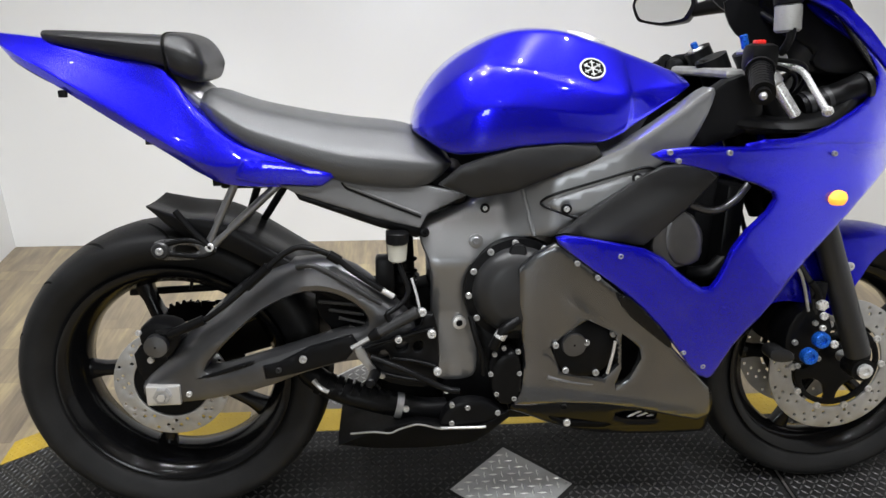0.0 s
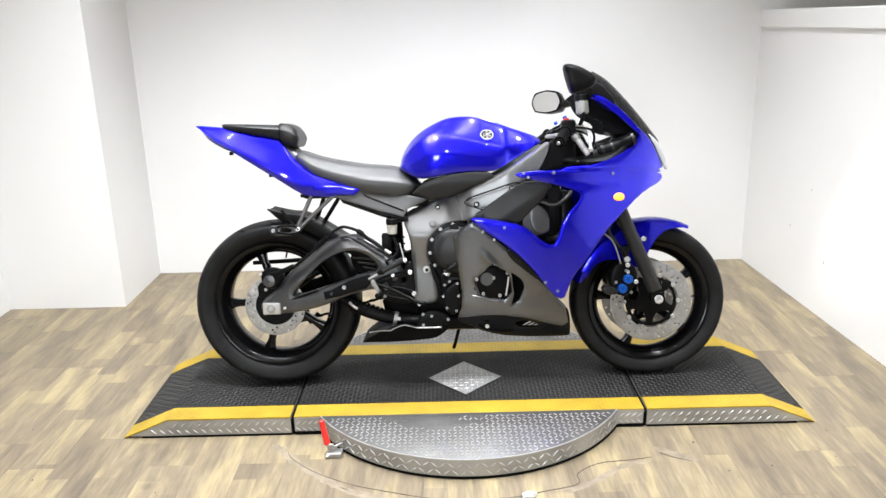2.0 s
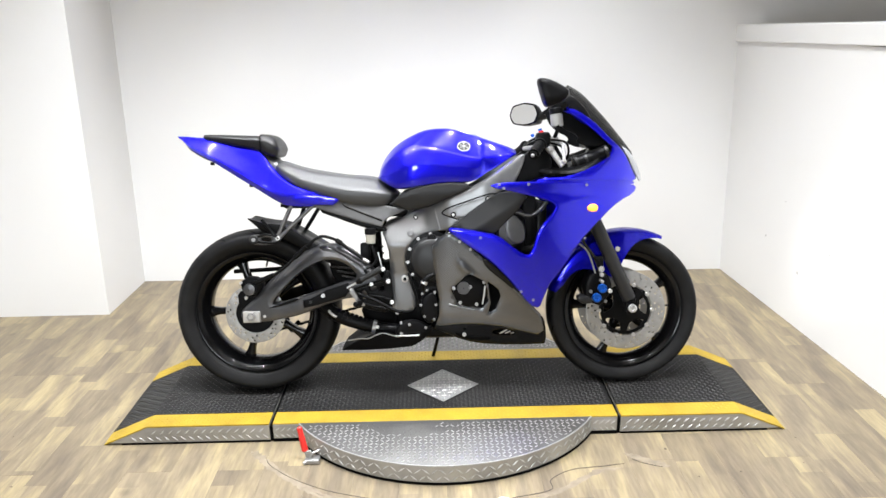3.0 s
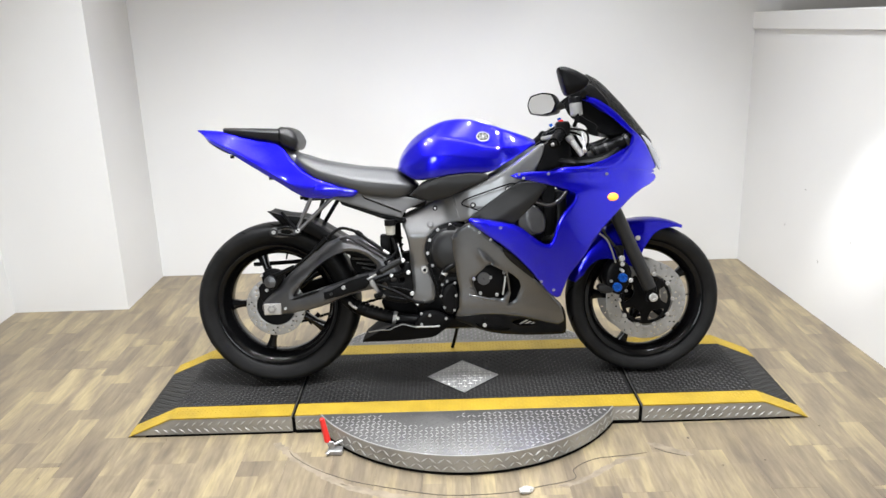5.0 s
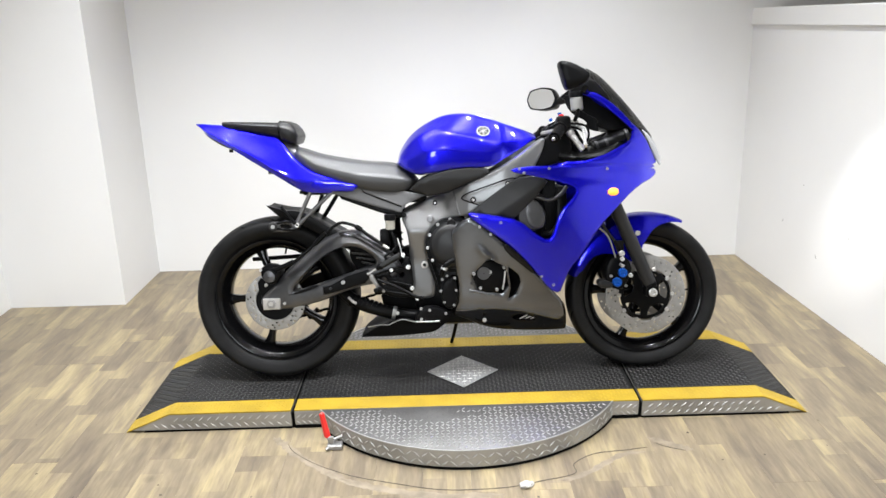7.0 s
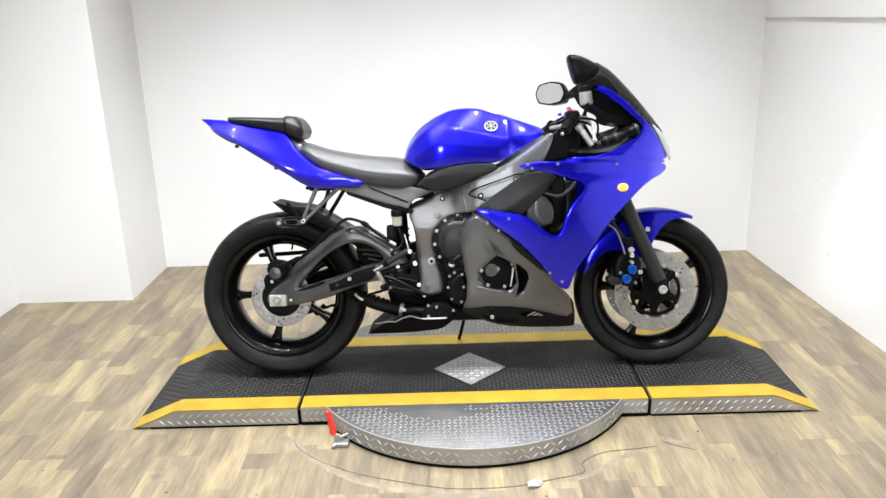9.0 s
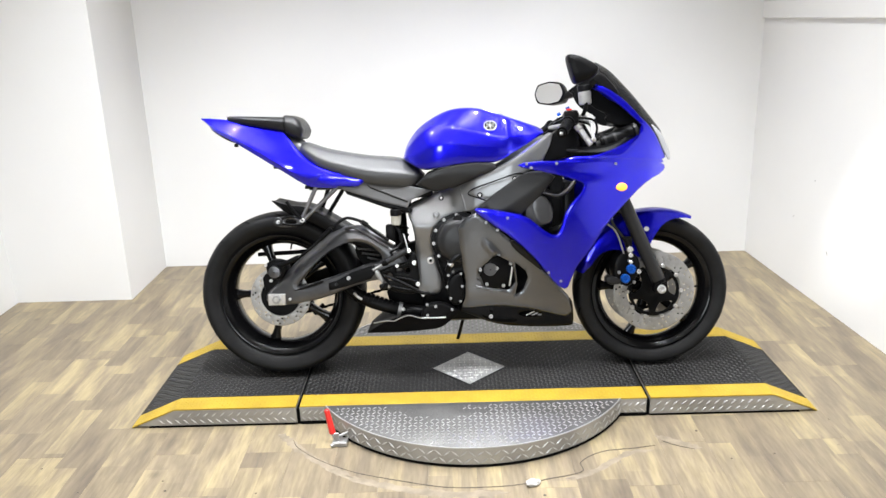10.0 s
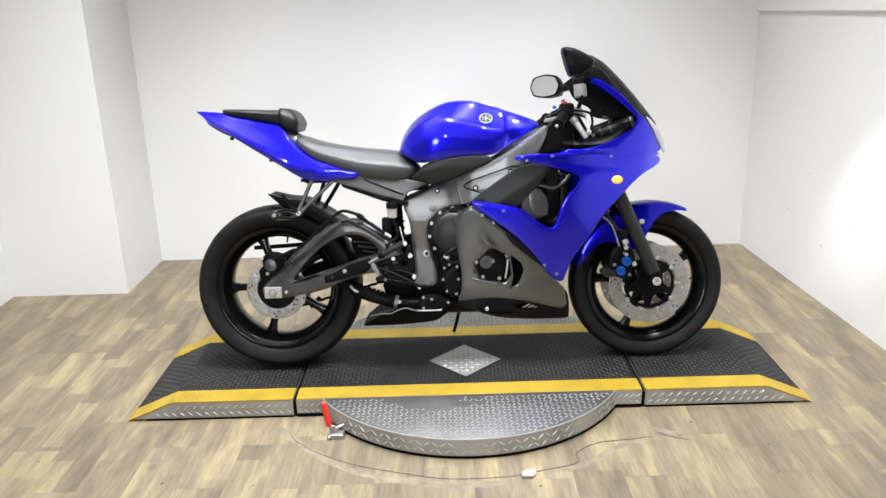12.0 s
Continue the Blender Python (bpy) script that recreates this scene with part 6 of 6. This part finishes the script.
part("push_rod", rod_bm((-0.298, -0.166, 0.435), (-0.334, -0.168, 0.415), 0.0045, None, 10), BOLT_GREY, bike, "zinc brake push rod")
part("brake_pedal", hose_bm([(-0.300, -0.165, 0.395), (-0.24, -0.175, 0.372), (-0.17, -0.18, 0.335), (-0.14, -0.185, 0.33)], 0.006), BLACK_SATIN, bike, "black brake pedal")
res = part("brake_reservoir", rod_bm((-0.250, -0.128, 0.566), (-0.250, -0.128, 0.602), 0.0165, 0.0185, 24, 0.003), CLEAR_CUP, bike, "clear brake fluid reservoir")
part("cap", rod_bm((-0.250, -0.128, 0.599), (-0.250, -0.128, 0.620), 0.0205, None, 24, 0.002), BLACK_PLASTIC, res, "black screw cap")
part("fluid", rod_bm((-0.250, -0.128, 0.568), (-0.250, -0.128, 0.588), 0.0155, None, 20), WHITE_PLASTIC, res, "pale brake fluid")
part("reservoir_hose", hose_bm([(-0.250, -0.128, 0.568), (-0.240, -0.138, 0.541), (-0.231, -0.142, 0.514), (-0.243, -0.150, 0.493), (-0.271, -0.163, 0.477)], 0.0048), BLACK_PLASTIC, bike)
part("sensor_wire", hose_bm([(-0.225, -0.135, 0.535), (-0.215, -0.15, 0.50), (-0.21, -0.155, 0.47)], 0.0025), SILVER, bike)
part("relay_box", box_bm(-0.29, -0.255, -0.11, -0.07, 0.50, 0.565, 0.006), BLACK_PLASTIC, bike)
part("side_stand", hose_bm([(0.0, 0.12, 0.25), (-0.015, 0.16, 0.17), (-0.032, 0.20, 0.09), (-0.042, 0.215, 0.052)], 0.007), BLACK_SATIN, bike, "black side stand, down")
part("stand_foot", box_bm(-0.060, -0.024, 0.200, 0.232, 0.036, 0.046, 0.003), BLACK_SATIN, bike)

# -- front suspension and mudguard --
for s in (-1, 1):
    fork = part("fork_leg", hose_bm([(0.362, s * 0.103, 0.930), (0.54, s * 0.103, 0.625)], 0.026, 1, 24), BLACK_SATIN, bike, "dark grey fork tube")
    part("fork_slider", hose_bm([(0.535, s * 0.103, 0.655), (0.676, s * 0.103, 0.342)], 0.0245, 1, 24), DARK_PANEL, fork, "dark grey fork slider")
    part("fork_collar", hose_bm([(0.528, s * 0.103, 0.668), (0.540, s * 0.103, 0.642)], 0.0285, 1, 24), BLACK_GLOSS, fork)
    part("axle_clamp", lathe_bm([(s * 0.098 - 0.020, 0.010), (s * 0.098 - 0.020, 0.024), (s * 0.098 + 0.020, 0.024), (s * 0.098 + 0.020, 0.010)], 0.684, 0.310, 24), BLACK_SATIN, fork)
    part("clamp_arm", box_bm(0.660, 0.700, s * 0.098 - 0.018, s * 0.098 + 0.018, 0.310, 0.352, 0.008), BLACK_SATIN, fork)
    cal = part("front_caliper", panel_bm([(0.515, 0.36), (0.522, 0.42), (0.555, 0.452), (0.600, 0.435), (0.618, 0.39), (0.60, 0.35), (0.575, 0.315), (0.54, 0.325)], flat(0.105), 0.06, 0.010, side=s), BLACK_SATIN, bike, "black front brake caliper")
    for bx, bz in ((0.576, 0.382), (0.556, 0.348)):
        bl = lathe_bm([(0.006, 0.0005), (0.006, 0.0165), (-0.006, 0.0165), (-0.009, 0.0145), (-0.009, 0.008), (-0.005, 0.0075), (-0.005, 0.0005)], 0, 0, 28, False)
        part("piston_cap", bl, BLUE_ANODISED, cal, "blue anodised piston cap").matrix_basis = pose(bx, s * 0.112, bz, 0, 0, 0 if s < 0 else 180)
    for bx, bz in ((0.604, 0.372), (0.574, 0.432), (0.575, 0.407)):
        bolt(bx, s * 0.113, bz, 0.009 if bz != 0.407 else 0.007, SILVER, cal, s)
    part("brake_hose", hose_bm([(0.572, s * 0.10, 0.43), (0.552, s * 0.105, 0.49), (0.515, s * 0.10, 0.545), (0.48, s * 0.09, 0.62)], 0.0055), DARK_PANEL, bike, "front brake hose")
    part("hose_guide", hose_bm([(0.575, s * 0.108, 0.445), (0.562, s * 0.112, 0.48), (0.545, s * 0.11, 0.50)], 0.007), BLACK_SATIN, bike)
part("banjo_bolt", rod_bm((0.571, -0.112, 0.455), (0.571, -0.126, 0.455), 0.0115, None, 6, 0.002), SILVER, bike, "bright banjo bolt")
part("banjo_block", box_bm(0.556, 0.580, -0.116, -0.100, 0.463, 0.500, 0.004), BLACK_SATIN, bike)
for bx, bz in ((0.571, 0.413), (0.536, 0.372), (0.550, 0.320), (0.590, 0.335)):
    bolt(bx, -0.108, bz, 0.0065, BOLT_GREY)
part("caliper_bracket", panel_bm([(0.489, 0.352), (0.504, 0.36), (0.541, 0.35), (0.545, 0.328), (0.51, 0.325), (0.491, 0.336)], flat(0.108), 0.03, 0.006), DARK_PANEL, bike, "grey caliper bleed block")
part("brake_pipe", hose_bm([(0.49, -0.108, 0.549), (0.518, -0.108, 0.525), (0.534, -0.108, 0.494), (0.552, -0.108, 0.439)], 0.0032), BOLT_GREY, bike, "thin metal brake pipe")
part("front_axle", rod_bm((0.684, -0.119, 0.310), (0.684, 0.119, 0.310), 0.012, None, 20, 0.002), SILVER, bike, "steel front axle")
bolt(0.684, -0.122, 0.310, 0.0175, SILVER, tall=0.006)
bm = bmesh.new()
rows = []
for i in range(41):
    f = i / 40
    a = radians(164 - 101 * f)
    row = []
    lobe = math.exp(-((a - radians(112)) / radians(20)) ** 2)
    taper = min(1, (1 - abs(2 * f - 1)) * 5 + 0.25)
    for k in range(17):
        q = (k - 8) / 8
        across = math.copysign(min(1, abs(q) * 1.55), q)
        y = 0.074 * math.sin(across * math.pi / 2) * (0.75 + 0.25 * taper) * (1 - 0.6 * max(0, f - 0.7) / 0.3)
        down = max(0, abs(q) - 0.5) / 0.5
        tip = max(0.0, f - 0.72) / 0.28
        rad = 0.303 - 0.024 * across ** 2 * (1 - 0.5 * tip) - down * (0.018 * taper * (1 - tip) + 0.120 * lobe)
        row.append(bm.verts.new((FRONTW.x + rad * math.cos(a), y + math.copysign(0.012 * down * lobe, q), FRONTW.z + rad * math.sin(a))))
    rows.append(row)
for a, b in zip(rows, rows[1:]):
    for k in range(16):
        bm.faces.new((a[k], a[k + 1], b[k + 1], b[k]))
bmesh.ops.solidify(bm, geom=bm.faces[:], thickness=0.003)
part("front_mudguard", bm, PAINT_BLUE, bike, "glossy blue front mudguard")
bolt(0.637, -0.084, 0.522, 0.010, STEEL)
part("steering_stem", rod_bm((0.345, 0, 0.915), (0.49, 0, 0.62), 0.03, None, 20), BLACK_SATIN, bike)
part("lower_clamp", box_bm(0.47, 0.53, -0.135, 0.135, 0.625, 0.66, 0.012), BLACK_SATIN, bike, "black lower fork clamp")
part("top_clamp", box_bm(0.318, 0.395, -0.125, 0.125, 0.880, 0.897, 0.008), BOLT_GREY, bike, "grey alloy top fork clamp")
for s in (-1, 1):
    part("fork_cap", rod_bm((0.374, s * 0.103, 0.894), (0.360, s * 0.103, 0.932), 0.017, None, 6, 0.002), STEEL, bike, "bright fork cap")
    part("fork_adjuster", rod_bm((0.360, s * 0.103, 0.931), (0.353, s * 0.103, 0.948 - s * 0.006), 0.0068, None, 12, 0.001), BLUE_ANODISED, bike, "blue anodised fork adjuster")
part("ignition_key", box_bm(0.326, 0.340, -0.012, 0.012, 0.894, 0.912, 0.003), BLACK_PLASTIC, bike)

# -- handlebars and mirrors --
for s in (-1, 1):
    bar = part("handlebar", hose_bm([(0.378, s * 0.110, 0.915), (0.352, s * 0.17, 0.908), (0.304, s * 0.285, 0.862)], 0.0115, 1, 16), BLACK_SATIN, bike, "black clip-on handlebar")
    part("grip", hose_bm([(0.340, s * 0.198, 0.897), (0.308, s * 0.275, 0.866)], 0.018, 1, 20), BLACK_PLASTIC, bar, "black rubber grip")
    for k in range(9):
        p, q = Vector((0.338, s * 0.203, 0.895)), Vector((0.309, s * 0.273, 0.8665))
        part("grip_ring", hose_bm([p.lerp(q, k / 8), p.lerp(q, k / 8 + 0.05)], 0.0189, 1, 16), BLACK_SATIN, bar)
    part("grip_flange", hose_bm([(0.342, s * 0.194, 0.8985), (0.339, s * 0.200, 0.896)], 0.023, 1, 20), BLACK_PLASTIC, bar)
    part("bar_end", rod_bm((0.307, s * 0.277, 0.865), (0.301, s * 0.291, 0.860), 0.0085, 0.005, 16, 0.002), BOLT_GREY, bar, "grey bar end")
    part("switch_box", box_bm(0.330, 0.380, s * 0.165 - 0.022, s * 0.165 + 0.022, 0.880 - 0.012 * s, 0.926 - 0.014 * s, 0.012), BLACK_PLASTIC, bar, "black switch box")
    part("lever", hose_bm([(0.400, s * 0.150, 0.905), (0.418, s * 0.185, 0.896), (0.414, s * 0.235, 0.868), (0.406, s * 0.290, 0.838)], 0.0056, 6, 10), SILVER, bar, "silver lever")
    part("lever_end", rod_bm((0.407, s * 0.287, 0.842), (0.404, s * 0.296, 0.837), 0.0085, None, 12, 0.004), SILVER, bar)
    part("lever_perch", box_bm(0.372, 0.412, s * 0.140 - 0.016, s * 0.140 + 0.016, 0.893, 0.925, 0.008), BOLT_GREY, bar, "silver lever perch")
    part("perch_tube", rod_bm((0.378, s * 0.170, 0.884), (0.419, s * 0.185, 0.822), 0.0110, 0.0095, 18, 0.002), SILVER, bar, "silver master cylinder barrel")
    part("perch_collar", rod_bm((0.374, s * 0.169, 0.890), (0.385, s * 0.173, 0.873), 0.0135, None, 18, 0.003), BOLT_GREY, bar)
part("kill_switch", box_bm(0.340, 0.356, -0.178, -0.162, 0.938, 0.945, 0.002), RED_PLASTIC, bike, "red engine stop switch")
cup = part("front_reservoir", rod_bm((0.408, -0.145, 0.958), (0.404, -0.145, 1.004), 0.0215, None, 24, 0.004), WHITE_PLASTIC, bike, "pale front brake reservoir")
part("cap", rod_bm((0.404, -0.145, 1.003), (0.402, -0.145, 1.022), 0.023, None, 24, 0.002), BLACK_PLASTIC, cup, "black screw cap")
part("reservoir_stay", hose_bm([(0.408, -0.160, 0.965), (0.404, -0.158, 0.94), (0.395, -0.145, 0.915)], 0.007), BLACK_SATIN, bike)
part("throttle_cable", hose_bm([(0.372, -0.17, 0.915), (0.43, -0.17, 0.905), (0.448, -0.14, 0.87), (0.44, -0.09, 0.83)], 0.004), BLACK_PLASTIC, bike)
part("throttle_cable", hose_bm([(0.372, -0.165, 0.905), (0.42, -0.16, 0.89), (0.436, -0.13, 0.86), (0.43, -0.08, 0.825)], 0.004), BLACK_PLASTIC, bike)
for s in (-1, 1):
    mirror = new("mirror")
    mirror.parent = bike
    tagged(mirror, "black shell rear-view mirror on a stalk")
    if s < 0:
        part("shell", panel_bm([(0.323, 1.108), (0.338, 1.112), (0.372, 1.104), (0.414, 1.081), (0.428, 1.069), (0.425, 1.05), (0.399, 1.031), (0.372, 1.021), (0.354, 1.018), (0.343, 1.033), (0.331, 1.07)], lambda x, z: 0.285 - 0.25 * max(0, x - 0.42) - 0.30 * max(0, 1.05 - z), 0.035, 0.016, 0.008), BLACK_PLASTIC, mirror, "black plastic shell")
        part("glass", panel_bm([(0.33, 1.102), (0.343, 1.105), (0.372, 1.098), (0.408, 1.079), (0.42, 1.068), (0.418, 1.052), (0.395, 1.036), (0.372, 1.027), (0.357, 1.024), (0.347, 1.037), (0.337, 1.069)], lambda x, z: 0.246 - 0.25 * max(0, x - 0.42) - 0.30 * max(0, 1.05 - z), 0.003, 0.001, 0.01), MIRROR, mirror, "mirror glass")
        part("mirror_stalk", hose_bm([(0.465, -0.105, 1.020), (0.44, -0.15, 1.020), (0.415, -0.235, 1.024)], 0.017, 6, 14, taper=0.011), BLACK_GLOSS, mirror, "mirror stalk")
        continue
    mirror.matrix_basis = pose(0.358, 0.272, 1.024, 0, 0, 46)
    shell = loft_bm([
        [(0.078, 0, -0.010), (0.078, 0.008, -0.012), (0.078, 0.012, -0.018), (0.078, 0.008, -0.024), (0.078, 0, -0.026)],
        [(0.052, 0, 0.020), (0.052, 0.032, 0.012), (0.052, 0.044, -0.012), (0.052, 0.032, -0.036), (0.052, 0, -0.040)],
        [(0.012, 0, 0.040), (0.012, 0.052, 0.030), (0.012, 0.068, -0.004), (0.012, 0.052, -0.038), (0.012, 0, -0.046)],
        [(-0.014, 0, 0.048), (-0.018, 0.058, 0.038), (-0.018, 0.074, 0), (-0.018, 0.058, -0.036), (-0.014, 0, -0.045)],
        [(-0.018, 0, 0.047), (-0.022, 0.056, 0.037), (-0.022, 0.072, 0), (-0.022, 0.056, -0.035), (-0.018, 0, -0.044)]], 4)
    part("shell", shell, BLACK_PLASTIC, mirror, "black plastic shell")
    part("glass", loft_bm([
        [(-0.0222, 0, 0.042), (-0.0222, 0.050, 0.033), (-0.0222, 0.066, 0), (-0.0222, 0.050, -0.031), (-0.0222, 0, -0.039)],
        [(-0.0242, 0, 0.042), (-0.0242, 0.050, 0.033), (-0.0242, 0.066, 0), (-0.0242, 0.050, -0.031), (-0.0242, 0, -0.039)]], 1), MIRROR, mirror, "mirror glass")
    part("mirror_stalk", hose_bm([(0.465, s * 0.105, 1.020), (0.44, s * 0.15, 1.022), (0.400, s * 0.225, 1.010)], 0.027, 6, 14, taper=0.013), BLACK_PLASTIC, bike, "mirror stalk")

part("mirror_base", panel_bm([(0.382, 1.04), (0.428, 1.051), (0.459, 1.069), (0.515, 1.008), (0.523, 0.98), (0.477, 1.0), (0.428, 1.015), (0.387, 1.02)], lambda x, z: 0.150, 0.03, 0.008, 0.012), BLACK_PLASTIC, bike, "black mirror base on the fairing")
part("screen_ledge", panel_bm([(0.425, 1.014), (0.440, 1.019), (0.471, 1.013), (0.528, 0.974), (0.567, 0.935), (0.600, 0.896), (0.600, 0.879), (0.563, 0.912), (0.519, 0.951), (0.471, 0.990), (0.425, 1.008)], flat(0.172), 0.005, 0.003, 0.010), PAINT_BLUE, bike, "blue fairing edge under the screen")

# -- the stance --
for ob in bike.children_recursive:
    if ob.type != "MESH" or ob.parent in (rear, front):
        continue
    rest = ob.matrix_basis.copy()
    up = ob.parent
    while up != bike:
        rest = up.matrix_basis @ rest
        up = up.parent
    if ob.matrix_basis == Matrix.Identity(4) and ob.data.users == 1:
        back = rest.inverted()
        for v in ob.data.vertices:
            v.co = back @ settled(rest @ v.co)
    elif ob.parent == bike:
        place = ob.matrix_basis.translation.copy()
        ob.matrix_basis.translation = settled(place)

# ---- worn floor round the turntable: cracked filler, smears and a crumb ----
def wobble(k, seed):
    return noise.noise(Vector((k * 0.37, seed * 5.1, seed)))


def smear(line, half, lift, material, seed, name, label):
    """A thin ragged strip of filler or dirt pressed into the floor along a line."""
    pts = spline([(x, y, 0) for x, y in line], 10)
    bm, rows = bmesh.new(), []
    for i, p in enumerate(pts):
        d = (pts[min(i + 1, len(pts) - 1)] - pts[max(i - 1, 0)]).normalized()
        n = Vector((-d.y, d.x, 0))
        fade = min(1, i / 5 + 0.05, (len(pts) - 1 - i) / 5 + 0.05)
        a = half * fade * (1 + 0.7 * wobble(i, seed) + 0.5 * wobble(i * 3.1, seed + 2))
        b = half * fade * (1 + 0.7 * wobble(i, seed + 4) + 0.5 * wobble(i * 3.1, seed + 6))
        j = 0.5 * half * wobble(i * 1.7, seed + 8)
        rows.append([bm.verts.new(p + n * (j + k) + Vector((0, 0, z))) for k, z in ((-b, 0.0002), (-b * 0.7, lift), (a * 0.7, lift), (a, 0.0002))])
    for u, v in zip(rows, rows[1:]):
        for k in range(3):
            bm.faces.new((u[k], u[k + 1], v[k + 1], v[k]))
    return part(name, bm, material, floor, label)


smear([(-0.675, -0.365), (-0.64, -0.395), (-0.60, -0.44), (-0.54, -0.50), (-0.46, -0.565), (-0.385, -0.615)], 0.014, 0.0008, FILLER, 1, "filler_smear", "pale smear of filler on the floor")
smear([(-0.44, -0.595), (-0.33, -0.640), (-0.20, -0.680), (-0.05, -0.705), (0.10, -0.700)], 0.012, 0.0008, FILLER, 2, "filler_smear", "pale smear of filler on the floor")
smear([(0.27, -0.645), (0.34, -0.625), (0.42, -0.575), (0.50, -0.52), (0.58, -0.51)], 0.010, 0.0007, FILLER, 3, "filler_smear", "pale smear of filler on the floor")
smear([(0.60, -0.43), (0.64, -0.45), (0.70, -0.49), (0.74, -0.51)], 0.012, 0.0008, FILLER, 5, "filler_smear", "pale smear of filler on the floor")
for k, line in enumerate((
        [(-0.615, -0.405), (-0.585, -0.455), (-0.50, -0.525), (-0.39, -0.585), (-0.29, -0.62), (-0.19, -0.648)],
        [(-0.22, -0.642), (-0.09, -0.672), (0.02, -0.675), (0.12, -0.668), (0.22, -0.643), (0.325, -0.612), (0.335, -0.56), (0.41, -0.512), (0.525, -0.496), (0.59, -0.485)],
        [(0.62, -0.462), (0.655, -0.486), (0.71, -0.510)])):
    smear(line, (0.0016, 0.0018, 0.0022, 0.0011)[k], 0.0014, CRACK, 11 + k, "floor_crack", "dark crack in the worn floor")
speck_rng = random.Random(31)
speck_mesh = []
for k in range(4):
    bm = bmesh.new()
    ring = [bm.verts.new((0.005 * (0.7 + 0.5 * speck_rng.random()) * math.cos(a), 0.004 * (0.7 + 0.5 * speck_rng.random()) * math.sin(a), 0.0004)) for a in (2 * math.pi * i / 9 for i in range(9))]
    low = [bm.verts.new((v.co.x * 1.2, v.co.y * 1.2, 0.0001)) for v in ring]
    bm.faces.new(ring)
    for i in range(9):
        bm.faces.new((low[i], low[(i + 1) % 9], ring[(i + 1) % 9], ring[i]))
    speck_mesh.append(to_mesh("floor_speck", bm, CRACK, False))
for k in range(70):
    x, y = speck_rng.uniform(-1.6, 1.5), speck_rng.uniform(-1.1, 1.2)
    if -1.22 < x < 1.22 and -0.33 < y < 0.25 or math.hypot(x, y + 0.03) < 0.6:
        continue
    piece("floor_speck", speck_mesh[k % 4], floor, pose(x, y, 0, 0, 0, 40 * k) @ Matrix.Scale(speck_rng.uniform(0.3, 1.0), 4))

bm = bmesh.new()
bmesh.ops.create_icosphere(bm, subdivisions=3, radius=1)
for v in bm.verts:
    q = v.co.normalized()
    k = 1 + 0.45 * noise.noise(q * 1.6 + Vector((3, 1, 2))) + 0.15 * noise.noise(q * 5)
    v.co = Vector((q.x * 0.021 * k, q.y * 0.014 * k, max(-0.007, q.z * 0.010 * k)))
solid("plaster_crumb", bm, DEBRIS, "pale crumb of plaster lying on the floor", "debris", angle=25).matrix_basis = pose(0.168, -0.668, 0.007, 0, 0, 20)

# scuffs on the white walls
for k, (yy, zz, ln, tilt) in enumerate(((-0.47, 0.345, 0.016, 20), (-0.78, 0.26, 0.020, -35), (-0.62, 0.56, 0.010, 60), (-1.0, 0.42, 0.012, 10))):
    bm = bmesh.new()
    n = 9
    rows = []
    for i in range(n):
        f = i / (n - 1)
        w = 0.0022 * math.sin(math.pi * (0.06 + 0.88 * f)) * (1 + 0.5 * wobble(i, 40 + k))
        rows.append([bm.verts.new((-0.0012 * e, s * w, (f - 0.5) * ln)) for s, e in ((-1, 0.2), (0, 1), (1, 0.2))])
    for u, v in zip(rows, rows[1:]):
        for j in range(2):
            bm.faces.new((u[j], u[j + 1], v[j + 1], v[j]))
    part("wall_scuff", bm, SCUFF, wall_east, "small grey scuff on the wall").matrix_basis = pose(-0.0005, yy, zz, tilt, 0, 0)

# ---- floor planks, each a piece of the floor ----
PLANK_W, PLANK_L, GAP = 0.152, 0.915, 0.0002
rng = random.Random(7)
plank_mesh = {}


def plank(x0, x1, y0, y1):
    w, h = round(x1 - x0 - GAP, 4), round(y1 - y0 - GAP, 4)
    if (w, h) not in plank_mesh:
        bm = bmesh.new()
        b, z0, z1 = 0.0003, -0.004, 0.0
        lo = [bm.verts.new((sx * w / 2, sy * h / 2, z0)) for sx, sy in ((-1, -1), (1, -1), (1, 1), (-1, 1))]
        mid = [bm.verts.new((sx * w / 2, sy * h / 2, z1 - b)) for sx, sy in ((-1, -1), (1, -1), (1, 1), (-1, 1))]
        hi = [bm.verts.new((sx * (w / 2 - b), sy * (h / 2 - b), z1)) for sx, sy in ((-1, -1), (1, -1), (1, 1), (-1, 1))]
        for a, c in ((lo, mid), (mid, hi)):
            for i in range(4):
                bm.faces.new((a[i], a[(i + 1) % 4], c[(i + 1) % 4], c[i]))
        bm.faces.new(hi)
        plank_mesh[w, h] = to_mesh("plank", bm, PLANK, False)
    piece("plank", plank_mesh[w, h], floor, pose((x0 + x1) / 2, (y0 + y1) / 2, 0))


col = 0
x = -2.28
while x < 2.0:
    y = BACK - rng.choice((0.2, 0.42, 0.6, 0.75, 0.9))
    top = BACK
    while top > FRONT:
        plank(x, x + PLANK_W, max(y, FRONT), top)
        top, y = y, y - PLANK_L
    x += PLANK_W
    col += 1
